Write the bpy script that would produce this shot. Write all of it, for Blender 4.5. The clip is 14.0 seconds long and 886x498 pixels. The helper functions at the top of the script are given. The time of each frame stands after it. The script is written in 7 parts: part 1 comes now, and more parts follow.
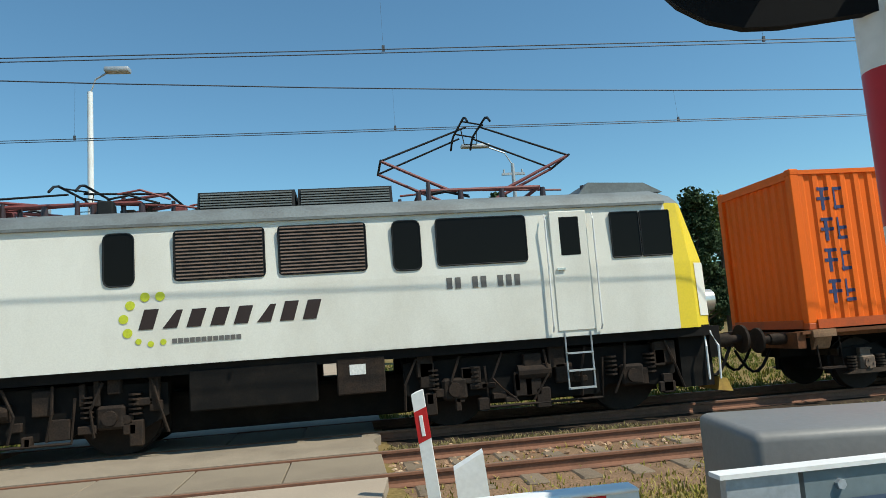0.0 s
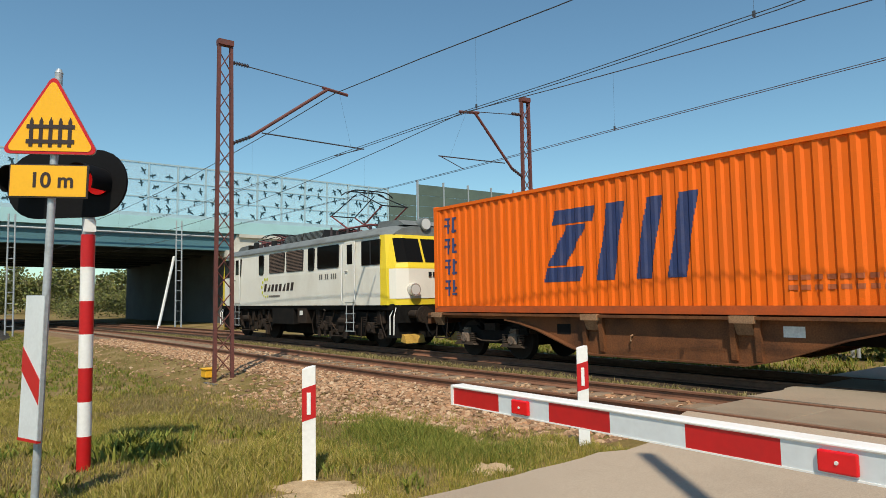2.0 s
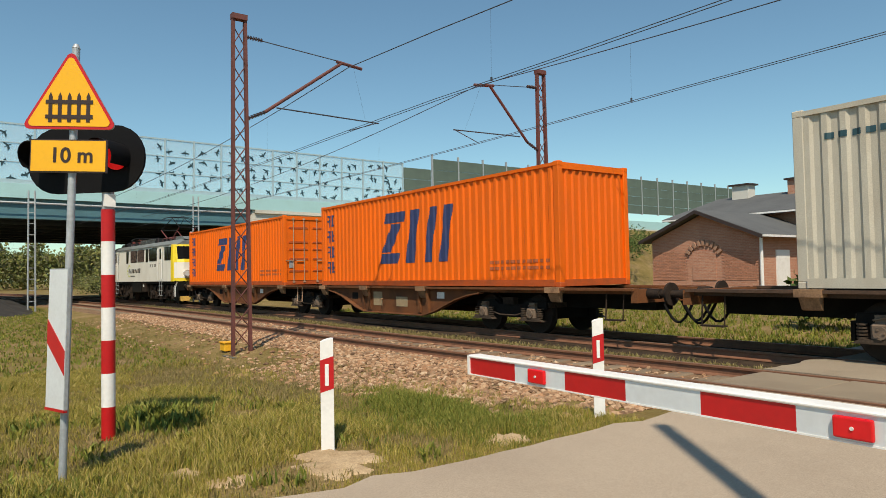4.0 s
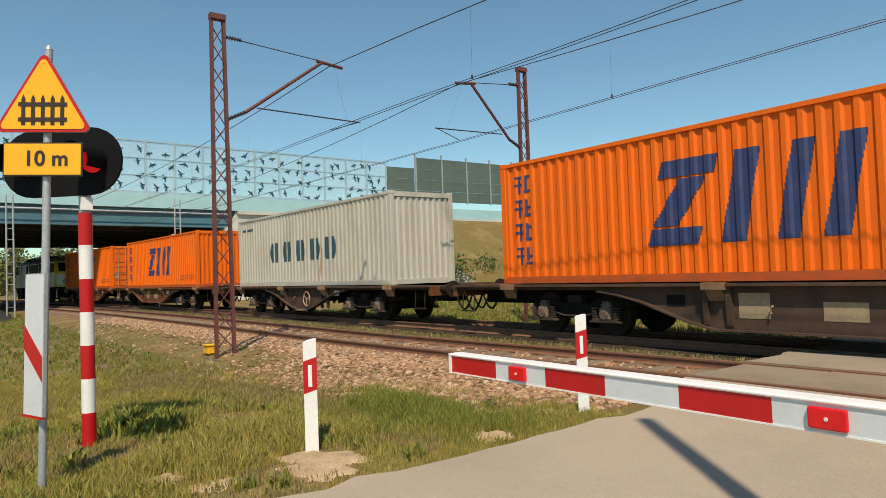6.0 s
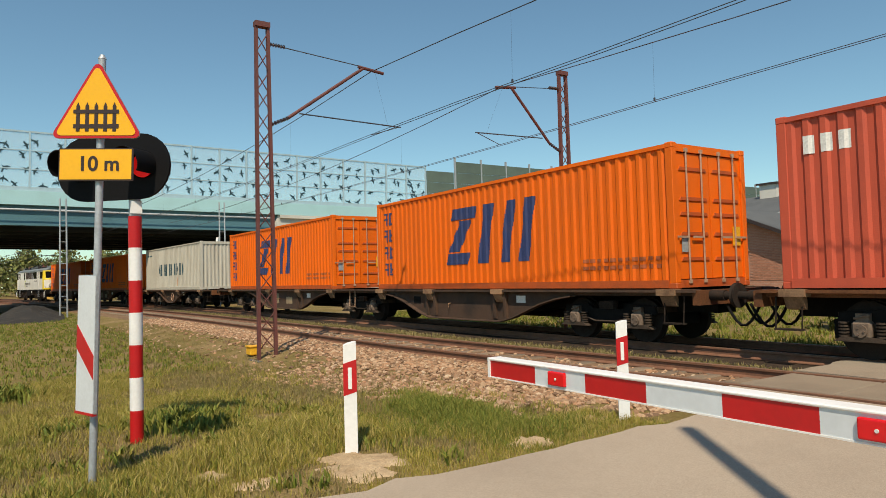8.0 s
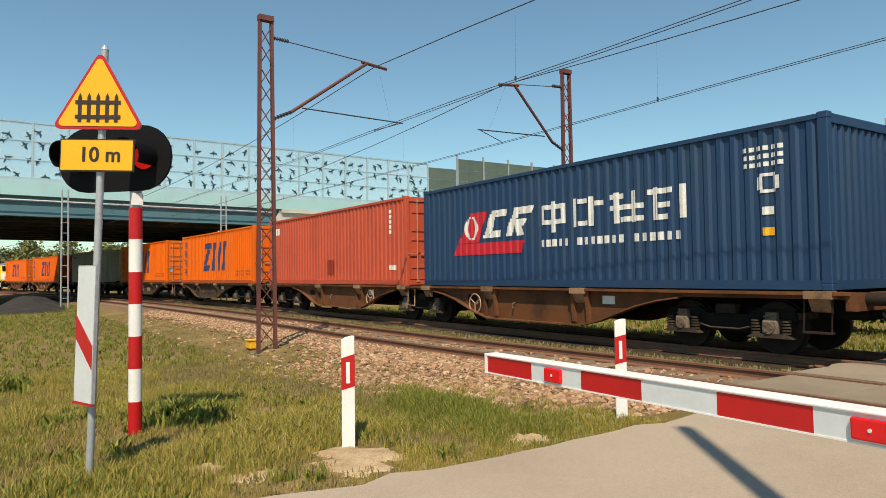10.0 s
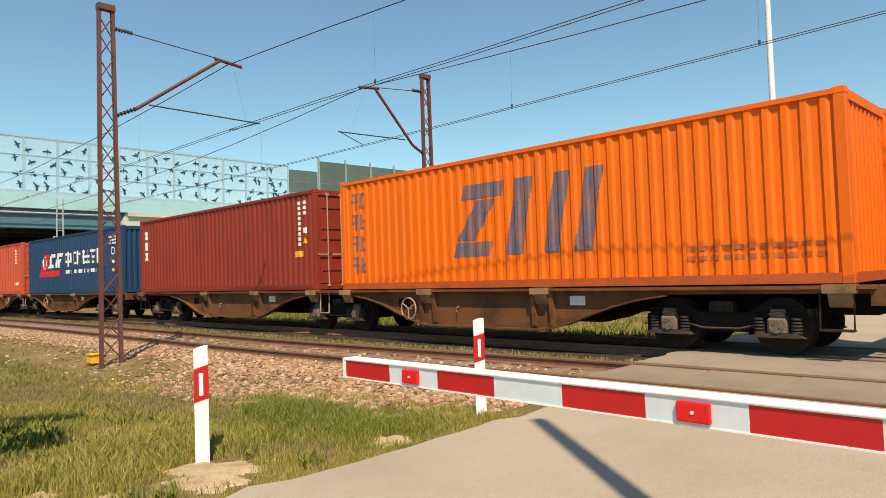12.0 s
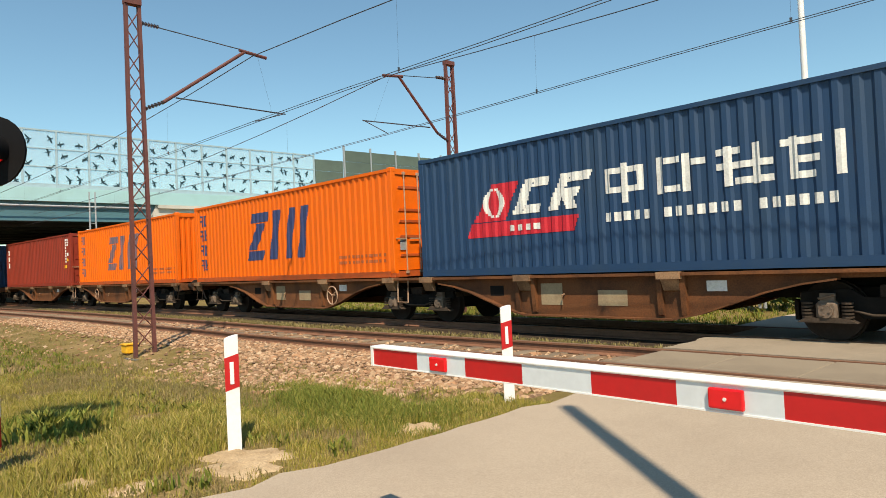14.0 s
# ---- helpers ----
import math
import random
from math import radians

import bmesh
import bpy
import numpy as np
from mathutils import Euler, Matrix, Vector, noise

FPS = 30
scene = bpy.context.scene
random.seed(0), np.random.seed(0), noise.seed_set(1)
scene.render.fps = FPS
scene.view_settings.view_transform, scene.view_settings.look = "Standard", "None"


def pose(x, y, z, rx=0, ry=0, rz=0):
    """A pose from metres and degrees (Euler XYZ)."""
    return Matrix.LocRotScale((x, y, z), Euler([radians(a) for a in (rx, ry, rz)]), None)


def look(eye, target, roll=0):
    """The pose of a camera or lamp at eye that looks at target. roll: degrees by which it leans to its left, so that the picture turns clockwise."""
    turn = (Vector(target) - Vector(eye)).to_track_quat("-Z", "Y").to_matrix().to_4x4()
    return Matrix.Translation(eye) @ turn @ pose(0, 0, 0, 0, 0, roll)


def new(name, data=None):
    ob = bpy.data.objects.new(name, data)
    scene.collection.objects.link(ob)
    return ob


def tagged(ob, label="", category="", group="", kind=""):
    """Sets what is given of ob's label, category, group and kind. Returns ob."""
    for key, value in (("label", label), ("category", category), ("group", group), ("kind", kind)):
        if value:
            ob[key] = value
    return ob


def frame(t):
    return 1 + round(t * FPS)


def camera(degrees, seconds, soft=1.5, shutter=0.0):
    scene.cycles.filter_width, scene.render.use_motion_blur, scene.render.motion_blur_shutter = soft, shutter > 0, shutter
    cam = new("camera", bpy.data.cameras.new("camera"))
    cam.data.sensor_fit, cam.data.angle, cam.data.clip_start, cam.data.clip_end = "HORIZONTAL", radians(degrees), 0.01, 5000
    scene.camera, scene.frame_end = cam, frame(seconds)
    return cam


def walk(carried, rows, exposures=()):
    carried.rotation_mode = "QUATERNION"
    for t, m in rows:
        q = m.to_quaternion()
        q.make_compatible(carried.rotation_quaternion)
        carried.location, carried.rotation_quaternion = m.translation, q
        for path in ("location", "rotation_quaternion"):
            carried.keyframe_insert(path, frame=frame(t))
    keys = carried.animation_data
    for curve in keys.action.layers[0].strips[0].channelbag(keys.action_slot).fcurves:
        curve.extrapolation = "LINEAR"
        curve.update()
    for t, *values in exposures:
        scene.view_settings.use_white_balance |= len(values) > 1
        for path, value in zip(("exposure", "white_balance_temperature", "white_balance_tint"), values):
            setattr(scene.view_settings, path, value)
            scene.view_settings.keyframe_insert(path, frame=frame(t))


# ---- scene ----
import itertools

# ---- camera: a phone held by someone standing beside the level crossing ----
cam = camera(66.2, 14.0, soft=0.8)


def eye(x, y, z, yaw, pitch, roll):
    return pose(x, y, z, 90 + pitch, 0, yaw) @ pose(0, 0, 0, 0, 0, roll)


VIEW = [
    (0, 0.22, 0.06, 1.59, -8.45, 6.71, -4.00),
    (0.3, 0.14, 0.01, 1.58, 4.73, 6.35, -3.60),
    (0.6, 0.08, 0.07, 1.58, 17.02, 6.06, -2.87),
    (0.8, -0.06, 0.01, 1.59, 24.95, 5.31, -2.58),
    (1, -0.04, 0.10, 1.54, 33.87, 4.45, -2.30),
    (1.1, -0.02, 0.09, 1.56, 37.57, 4.02, -2.30),
    (1.5, -0.04, 0.04, 1.54, 45.95, 3.94, -1.68),
    (2, -0.05, -0.03, 1.52, 52.97, 4.11, -0.98),
    (2.5, -0.05, -0.04, 1.51, 56.60, 2.83, -0.71),
    (3, -0.03, -0.05, 1.50, 56.78, 2.08, -0.41),
    (3.5, -0.04, -0.05, 1.50, 55.13, 1.42, -0.20),
    (3.7, -0.04, -0.05, 1.50, 54.59, 1.87, -0.67),
    (5.8, -0.04, -0.01, 1.50, 53.47, 1.70, -2.26),
    (6, -0.03, -0.02, 1.50, 52.99, 1.86, -2.06),
    (6.5, -0.00, -0.03, 1.50, 52.63, 2.34, -2.10),
    (7, 0.00, -0.02, 1.50, 51.83, 1.82, -2.13),
    (7.5, -0.01, -0.02, 1.50, 53.61, 2.24, -2.05),
    (7.7, -0.02, -0.03, 1.50, 55.67, 2.42, -1.97),
    (9.8, -0.02, -0.03, 1.50, 57.31, 2.14, -1.05),
    (10, -0.01, -0.02, 1.49, 56.39, 2.07, -0.77),
    (10.5, 0.01, -0.03, 1.50, 53.44, 2.37, -1.24),
    (11, -0.01, 0.01, 1.50, 48.39, 2.55, -1.61),
    (11.5, -0.01, 0.01, 1.50, 45.38, 3.09, -1.41),
    (12, 0.01, 0.01, 1.49, 44.93, 2.03, -1.98),
    (12.5, 0.00, 0.02, 1.49, 45.57, 1.42, -2.25),
    (13, 0.01, 0.03, 1.50, 45.79, 0.90, -2.49),
    (13.5, 0.01, 0.03, 1.49, 46.48, 1.19, -2.62),
    (14, 0.00, 0.02, 1.49, 47.17, 1.07, -2.68),
]
walk(cam, [(r[0], eye(*r[1:])) for r in VIEW],
     exposures=[(0, 0.08, 6300, 6), (0.6, 0.05, 6300, 8), (1.5, 0.02, 6600, 10), (3, 0.0, 7200, 13), (7.5, -0.02, 7250, 13), (9.8, 0.1, 7450, 13), (11, 0.28, 7500, 13), (12.5, 0.32, 7450, 13), (14, 0.34, 7450, 13)])

# ---- world and sun ----
SUN_AT = Vector((0.79 * math.cos(radians(54)), -0.613 * math.cos(radians(54)), math.sin(radians(54))))
world = bpy.data.worlds.new("sky")
scene.world = world
world.use_nodes = True
wn = world.node_tree.nodes
sky = wn.new("ShaderNodeTexSky")
sky.sky_type = "NISHITA"
sky.sun_disc = False
sky.sun_elevation = radians(54)
sky.sun_rotation = math.atan2(0.79, -0.613)
sky.air_density, sky.dust_density, sky.ozone_density = 1.0, 0.3, 1.2
wn["Background"].inputs["Strength"].default_value = 0.115
tint = wn.new("ShaderNodeMix")
tint.data_type, tint.blend_type = "RGBA", "MULTIPLY"
tint.inputs[0].default_value, tint.inputs[7].default_value = 1.0, (0.77, 1.08, 1.1, 1)
world.node_tree.links.new(sky.outputs["Color"], tint.inputs[6])
world.node_tree.links.new(tint.outputs[2], wn["Background"].inputs["Color"])

sun = new("sun", bpy.data.lights.new("sun", "SUN"))
sun.data.energy, sun.data.angle, sun.data.color = 4.6, radians(0.53), (1.0, 0.92, 0.78)
sun.matrix_world = look(SUN_AT * 100, (0, 0, 0))


# ---- building helpers ----
def bm_box(bm, x0, x1, y0, y1, z0, z1, m=None):
    vs = [bm.verts.new((x, y, z)) for x in (x0, x1) for y in (y0, y1) for z in (z0, z1)]
    for f in ((0, 1, 3, 2), (4, 6, 7, 5), (0, 4, 5, 1), (2, 3, 7, 6), (0, 2, 6, 4), (1, 5, 7, 3)):
        bm.faces.new([vs[k] for k in f])
    if m is not None:
        for v in vs:
            v.co = m @ v.co
    return vs


def bm_rbox(bm, x0, x1, y0, y1, z0, z1, r=0.02, seg=2):
    """A box with rounded edges."""
    b = bmesh.new()
    bm_box(b, x0, x1, y0, y1, z0, z1)
    bmesh.ops.bevel(b, geom=list(b.edges), offset=r, segments=seg, affect="EDGES", profile=0.5)
    bm_merge(bm, b)


def bm_merge(bm, b, m=None):
    b.verts.index_update()
    vs = [bm.verts.new(m @ v.co if m is not None else v.co) for v in b.verts]
    for f in b.faces:
        try:
            bm.faces.new([vs[v.index] for v in f.verts])
        except ValueError:
            pass
    b.free()


def bm_prism(bm, pts, axis, a0, a1):
    """Extrudes a polygon of 2D points along an axis: 'x' takes (y, z), 'y' takes (x, z), 'z' takes (x, y)."""
    def at(p, a):
        return {"x": (a, p[0], p[1]), "y": (p[0], a, p[1]), "z": (p[0], p[1], a)}[axis]
    lo = [bm.verts.new(at(p, a0)) for p in pts]
    hi = [bm.verts.new(at(p, a1)) for p in pts]
    n = len(pts)
    bm.faces.new(lo)
    bm.faces.new(hi[::-1])
    for k in range(n):
        bm.faces.new((lo[k], hi[k], hi[(k + 1) % n], lo[(k + 1) % n]))


def bm_cyl(bm, p, q, r0, r1=None, n=12, caps=True):
    p, q = Vector(p), Vector(q)
    r1 = r0 if r1 is None else r1
    w = (q - p).normalized()
    u = w.orthogonal().normalized()
    v = w.cross(u)
    rings = []
    for c, r in ((p, r0), (q, r1)):
        rings.append([bm.verts.new(c + (u * math.cos(2 * math.pi * k / n) + v * math.sin(2 * math.pi * k / n)) * r) for k in range(n)])
    for k in range(n):
        bm.faces.new((rings[0][k], rings[0][(k + 1) % n], rings[1][(k + 1) % n], rings[1][k]))
    if caps:
        bm.faces.new(rings[0][::-1])
        bm.faces.new(rings[1])


def bm_tube(bm, pts, r, n=6):
    """One connected tube along a line of points."""
    pts = [Vector(p) for p in pts]
    rings = []
    for k, p in enumerate(pts):
        w = (pts[min(k + 1, len(pts) - 1)] - pts[max(k - 1, 0)]).normalized()
        ref = Vector((0, 0, 1)) if abs(w.z) < 0.9 else Vector((0, 1, 0))
        u = w.cross(ref).normalized()
        v = w.cross(u)
        rings.append([bm.verts.new(p + (u * math.cos(2 * math.pi * j / n) + v * math.sin(2 * math.pi * j / n)) * r) for j in range(n)])
    for a, b in zip(rings, rings[1:]):
        for j in range(n):
            bm.faces.new((a[j], a[(j + 1) % n], b[(j + 1) % n], b[j]))
    bm.faces.new(rings[0][::-1])
    bm.faces.new(rings[-1])


def bm_disc(bm, c, w, r, thick, n=20):
    w = Vector(w).normalized()
    bm_cyl(bm, Vector(c) - w * thick / 2, Vector(c) + w * thick / 2, r, n=n)


def smooth(me, angle=35):
    me.shade_smooth()
    me.set_sharp_from_angle(angle=radians(angle))


def part(name, bm, material, parent=None, label="", soft=False):
    bmesh.ops.recalc_face_normals(bm, faces=list(bm.faces))
    me = bpy.data.meshes.new(name)
    bm.to_mesh(me)
    bm.free()
    me.materials.append(material)
    if soft:
        smooth(me)
    ob = new(name, me)
    if parent is not None:
        ob.parent = parent
    if label:
        tagged(ob, label)
    return ob


def raw(name, verts, faces, material, parent=None):
    me = bpy.data.meshes.new(name)
    me.from_pydata(verts, [], faces)
    me.materials.append(material)
    ob = new(name, me)
    if parent is not None:
        ob.parent = parent
    return ob


def again(name, me, parent, m):
    """One more piece on shared mesh data."""
    ob = new(name, me)
    ob.parent = parent
    ob.matrix_basis = m
    return ob


def thing(name, label, category, m=None, group="", kind=""):
    ob = new(name)
    ob.empty_display_size = 0.2
    if m is not None:
        ob.matrix_basis = m
    return tagged(ob, label, category, group, kind)


def one(*calls):
    """A bmesh on which each (function, arguments...) has worked."""
    bm = bmesh.new()
    for fn, *args in calls:
        fn(bm, *args)
    return bm


# ---- materials ----
def surface(name, col, rough=0.5, metal=0.0, dirt=None, dirt_amt=0.35, big=1.2, grain=30.0, grain_amt=0.12, bump=0.1,
            stretch=(1, 1, 1), vary=0.0, lo=0.45, hi=0.7, spec=0.5):
    m = bpy.data.materials.new(name)
    m.use_nodes = True
    nt = m.node_tree
    bsdf = nt.nodes["Principled BSDF"]
    tc = nt.nodes.new("ShaderNodeTexCoord")
    mp = nt.nodes.new("ShaderNodeMapping")
    mp.inputs["Scale"].default_value = stretch
    nt.links.new(tc.outputs["Object"], mp.inputs["Vector"])
    n1 = nt.nodes.new("ShaderNodeTexNoise")
    n1.inputs["Scale"].default_value, n1.inputs["Detail"].default_value, n1.inputs["Roughness"].default_value = big, 6, 0.62
    nt.links.new(mp.outputs[0], n1.inputs["Vector"])
    ramp = nt.nodes.new("ShaderNodeValToRGB")
    ramp.color_ramp.elements[0].position, ramp.color_ramp.elements[1].position = lo, hi
    nt.links.new(n1.outputs["Fac"], ramp.inputs["Fac"])
    n2 = nt.nodes.new("ShaderNodeTexNoise")
    n2.inputs["Scale"].default_value, n2.inputs["Detail"].default_value = grain, 4
    nt.links.new(tc.outputs["Object"], n2.inputs["Vector"])
    dirt = dirt or tuple(c * 0.6 for c in col)
    mul = nt.nodes.new("ShaderNodeMath")
    mul.operation = "MULTIPLY"
    mul.inputs[1].default_value = dirt_amt
    nt.links.new(ramp.outputs["Color"], mul.inputs[0])
    mix = nt.nodes.new("ShaderNodeMix")
    mix.data_type = "RGBA"
    mix.inputs[6].default_value, mix.inputs[7].default_value = (*col, 1), (*dirt, 1)
    nt.links.new(mul.outputs[0], mix.inputs[0])
    rng = nt.nodes.new("ShaderNodeMapRange")
    rng.inputs["From Min"].default_value, rng.inputs["From Max"].default_value = 0.3, 0.7
    rng.inputs["To Min"].default_value, rng.inputs["To Max"].default_value = 1 - grain_amt, 1 + grain_amt
    nt.links.new(n2.outputs["Fac"], rng.inputs["Value"])
    hsv = nt.nodes.new("ShaderNodeHueSaturation")
    nt.links.new(mix.outputs[2], hsv.inputs["Color"])
    last = rng.outputs[0]
    if vary:
        info = nt.nodes.new("ShaderNodeObjectInfo")
        r2 = nt.nodes.new("ShaderNodeMapRange")
        r2.inputs["To Min"].default_value, r2.inputs["To Max"].default_value = 1 - vary, 1 + vary
        nt.links.new(info.outputs["Random"], r2.inputs["Value"])
        mm = nt.nodes.new("ShaderNodeMath")
        mm.operation = "MULTIPLY"
        nt.links.new(last, mm.inputs[0])
        nt.links.new(r2.outputs[0], mm.inputs[1])
        last = mm.outputs[0]
    nt.links.new(last, hsv.inputs["Value"])
    nt.links.new(hsv.outputs[0], bsdf.inputs["Base Color"])
    bsdf.inputs["Roughness"].default_value, bsdf.inputs["Metallic"].default_value = rough, metal
    bsdf.inputs["Specular IOR Level"].default_value = spec
    if bump:
        bp = nt.nodes.new("ShaderNodeBump")
        bp.inputs["Strength"].default_value, bp.inputs["Distance"].default_value = bump, 0.01
        nt.links.new(n2.outputs["Fac"], bp.inputs["Height"])
        nt.links.new(bp.outputs[0], bsdf.inputs["Normal"])
    return m


def isles(name, cols, rough=0.9, spec=0.3):
    """A material whose colour differs from loose piece to loose piece."""
    m = bpy.data.materials.new(name)
    m.use_nodes = True
    nt = m.node_tree
    bsdf = nt.nodes["Principled BSDF"]
    geo = nt.nodes.new("ShaderNodeNewGeometry")
    ramp = nt.nodes.new("ShaderNodeValToRGB")
    ramp.color_ramp.interpolation = "LINEAR"
    el = ramp.color_ramp.elements
    el[0].color, el[1].color = (*cols[0], 1), (*cols[-1], 1)
    for k, c in enumerate(cols[1:-1], 1):
        el.new(k / (len(cols) - 1)).color = (*c, 1)
    nt.links.new(geo.outputs["Random Per Island"], ramp.inputs["Fac"])
    nt.links.new(ramp.outputs["Color"], bsdf.inputs["Base Color"])
    bsdf.inputs["Roughness"].default_value, bsdf.inputs["Specular IOR Level"].default_value = rough, spec
    return m


def glass(name, col, rough=0.05, clear=0.0):
    """Dark window glass, or (clear > 0) a sheet that lets that share of light straight through."""
    m = bpy.data.materials.new(name)
    m.use_nodes = True
    nt = m.node_tree
    bsdf = nt.nodes["Principled BSDF"]
    bsdf.inputs["Base Color"].default_value, bsdf.inputs["Roughness"].default_value = (*col, 1), rough
    if clear:
        tr = nt.nodes.new("ShaderNodeBsdfTransparent")
        mx = nt.nodes.new("ShaderNodeMixShader")
        mx.inputs[0].default_value = clear
        nt.links.new(bsdf.outputs[0], mx.inputs[1])
        nt.links.new(tr.outputs[0], mx.inputs[2])
        nt.links.new(mx.outputs[0], nt.nodes["Material Output"].inputs["Surface"])
    return m


def glow(name, col, strength):
    m = bpy.data.materials.new(name)
    m.use_nodes = True
    bsdf = m.node_tree.nodes["Principled BSDF"]
    bsdf.inputs["Base Color"].default_value = (*col, 1)
    bsdf.inputs["Emission Color"].default_value = (*col, 1)
    bsdf.inputs["Emission Strength"].default_value = strength
    return m


ORANGE = surface("orange_paint", (0.85, 0.142, 0.004), 0.6, spec=0.3, dirt=(0.5, 0.11, 0.015), dirt_amt=0.35, big=1.1, grain=60, stretch=(1, 1, 0.35), vary=0.07, bump=0.04)
ORANGE_RAIL = surface("orange_rail_paint", (0.5, 0.085, 0.012), 0.6, dirt=(0.2, 0.06, 0.02), dirt_amt=0.6, big=2.5, grain=50)
BLUE = surface("blue_paint", (0.012, 0.047, 0.115), 0.55, spec=0.4, dirt=(0.038, 0.066, 0.095), dirt_amt=0.4, big=1.3, grain=60, stretch=(1, 1, 0.35), bump=0.04)
OXIDE = surface("oxide_red_paint", (0.27, 0.034, 0.017), 0.6, spec=0.3, dirt=(0.14, 0.026, 0.014), dirt_amt=0.5, big=1.3, grain=60, stretch=(1, 1, 0.35), bump=0.04)
CORAL = surface("coral_red_paint", (0.55, 0.09, 0.045), 0.6, spec=0.35, dirt=(0.3, 0.06, 0.04), dirt_amt=0.5, big=1.3, grain=60, stretch=(1, 1, 0.35), bump=0.04)
GREY_BOX = surface("pale_grey_paint", (0.5, 0.47, 0.39), 0.6, dirt=(0.25, 0.19, 0.12), dirt_amt=0.4, big=1.3, grain=60, stretch=(1, 1, 0.35), bump=0.04)
DECAL_BLUE = surface("blue_marking", (0.022, 0.04, 0.13), 0.6, dirt=(0.08, 0.07, 0.12), dirt_amt=0.4, big=3)
DECAL_WORN = surface("worn_blue_marking", (0.1, 0.1, 0.15), 0.7, dirt=(0.42, 0.12, 0.03), dirt_amt=0.6, big=5, lo=0.4, hi=0.65, stretch=(1, 1, 0.3))
DECAL_WHITE = surface("white_marking", (0.72, 0.72, 0.68), 0.6, dirt=(0.4, 0.4, 0.38), dirt_amt=0.3, big=3)
DECAL_RED = surface("red_marking", (0.55, 0.015, 0.03), 0.6)
DECAL_TEAL = surface("dark_teal_marking", (0.02, 0.07, 0.09), 0.6)
DATA_PANEL = surface("faded_data_panel", (0.36, 0.27, 0.16), 0.7, dirt=(0.22, 0.14, 0.08), dirt_amt=0.5, big=4)
DECAL_YELLOW = surface("yellow_label", (0.82, 0.42, 0.02), 0.6)
GALV_ROD = surface("galvanised_rod", (0.56, 0.36, 0.24), 0.5, metal=0.3, dirt=(0.3, 0.16, 0.08), dirt_amt=0.5, big=6)
WAGON = surface("rusty_brown_wagon_paint", (0.17, 0.064, 0.024), 0.75, spec=0.3, dirt=(0.05, 0.024, 0.014), dirt_amt=0.75, big=1.5, grain=35, grain_amt=0.25, bump=0.15, vary=0.15)
# darker brown for three of the wagons
WAGON_DARK = surface("dark_brown_wagon_paint", (0.085, 0.045, 0.026), 0.8, dirt=(0.03, 0.02, 0.014), dirt_amt=0.75, big=1.5, grain=35, grain_amt=0.25, bump=0.15, vary=0.15)
BRACKET = surface("pale_worn_bracket", (0.3, 0.17, 0.09), 0.75, dirt=(0.12, 0.06, 0.03), dirt_amt=0.7, big=4, grain=35, grain_amt=0.25, vary=0.2)
BOGIE = surface("grimy_bogie_steel", (0.026, 0.019, 0.015), 0.85, spec=0.2, dirt=(0.06, 0.036, 0.022), dirt_amt=0.5, big=4, grain=40, grain_amt=0.3)
SPRING = surface("dusty_spring_steel", (0.17, 0.12, 0.085), 0.8, dirt=(0.07, 0.05, 0.035), dirt_amt=0.6, big=6)
CAST = surface("grimy_cast_steel", (0.07, 0.05, 0.036), 0.85, spec=0.2, dirt=(0.03, 0.022, 0.017), dirt_amt=0.6, big=5, grain=40, grain_amt=0.3)
# grimy steel taken near black; underframe shade is part of the colour
DARK = surface("grimy_shade_black_steel", (0.009, 0.0085, 0.008), 0.85, spec=0.15, dirt=(0.024, 0.019, 0.015), dirt_amt=0.5, big=3, grain=40)
TYRE_STEEL = surface("worn_wheel_steel", (0.03, 0.022, 0.018), 0.8, metal=0.1, spec=0.2, dirt=(0.018, 0.014, 0.011), dirt_amt=0.6, big=5)
LOCO_WHITE = surface("off_white_loco_paint", (0.78, 0.76, 0.68), 0.4, dirt=(0.5, 0.45, 0.36), dirt_amt=0.35, big=0.8, grain=50, grain_amt=0.04, bump=0.02, stretch=(1, 1, 0.5))
LOCO_YELLOW = surface("yellow_loco_paint", (0.8, 0.6, 0.03), 0.4, dirt=(0.55, 0.4, 0.05), dirt_amt=0.3, grain_amt=0.04, bump=0.02)
LOCO_ROOF = surface("grey_loco_roof", (0.16, 0.18, 0.18), 0.6, dirt=(0.08, 0.075, 0.07), dirt_amt=0.6, big=1.6)
LOCO_DARK = surface("dark_roof_grille", (0.014, 0.017, 0.02), 0.7, spec=0.2, dirt=(0.03, 0.027, 0.023), dirt_amt=0.5, big=3)
GRILLE = surface("brown_grille_slats", (0.22, 0.15, 0.115), 0.6, dirt=(0.03, 0.025, 0.02), dirt_amt=0.5, big=4)
PANTO = surface("oxide_pantograph_paint", (0.2, 0.05, 0.045), 0.6, dirt=(0.06, 0.03, 0.03), dirt_amt=0.5, big=6)
CAB_GLASS = glass("dark_window_glass", (0.008, 0.007, 0.006), 0.08)
CAB_GLASS.node_tree.nodes["Principled BSDF"].inputs["Specular IOR Level"].default_value = 0.1
LENS = glass("headlight_lens", (0.6, 0.6, 0.58), 0.1)
CHROME = surface("bright_lamp_rim", (0.7, 0.68, 0.62), 0.25, metal=0.6)
RUST_MAST = surface("oxide_brown_mast_paint", (0.14, 0.045, 0.038), 0.75, dirt=(0.07, 0.03, 0.025), dirt_amt=0.6, big=3, grain=30)
GALV = surface("galvanised_steel", (0.42, 0.45, 0.47), 0.5, metal=0.35, dirt=(0.26, 0.27, 0.27), dirt_amt=0.5, big=5)
WIRE = surface("dull_copper_wire", (0.05, 0.06, 0.075), 0.6)
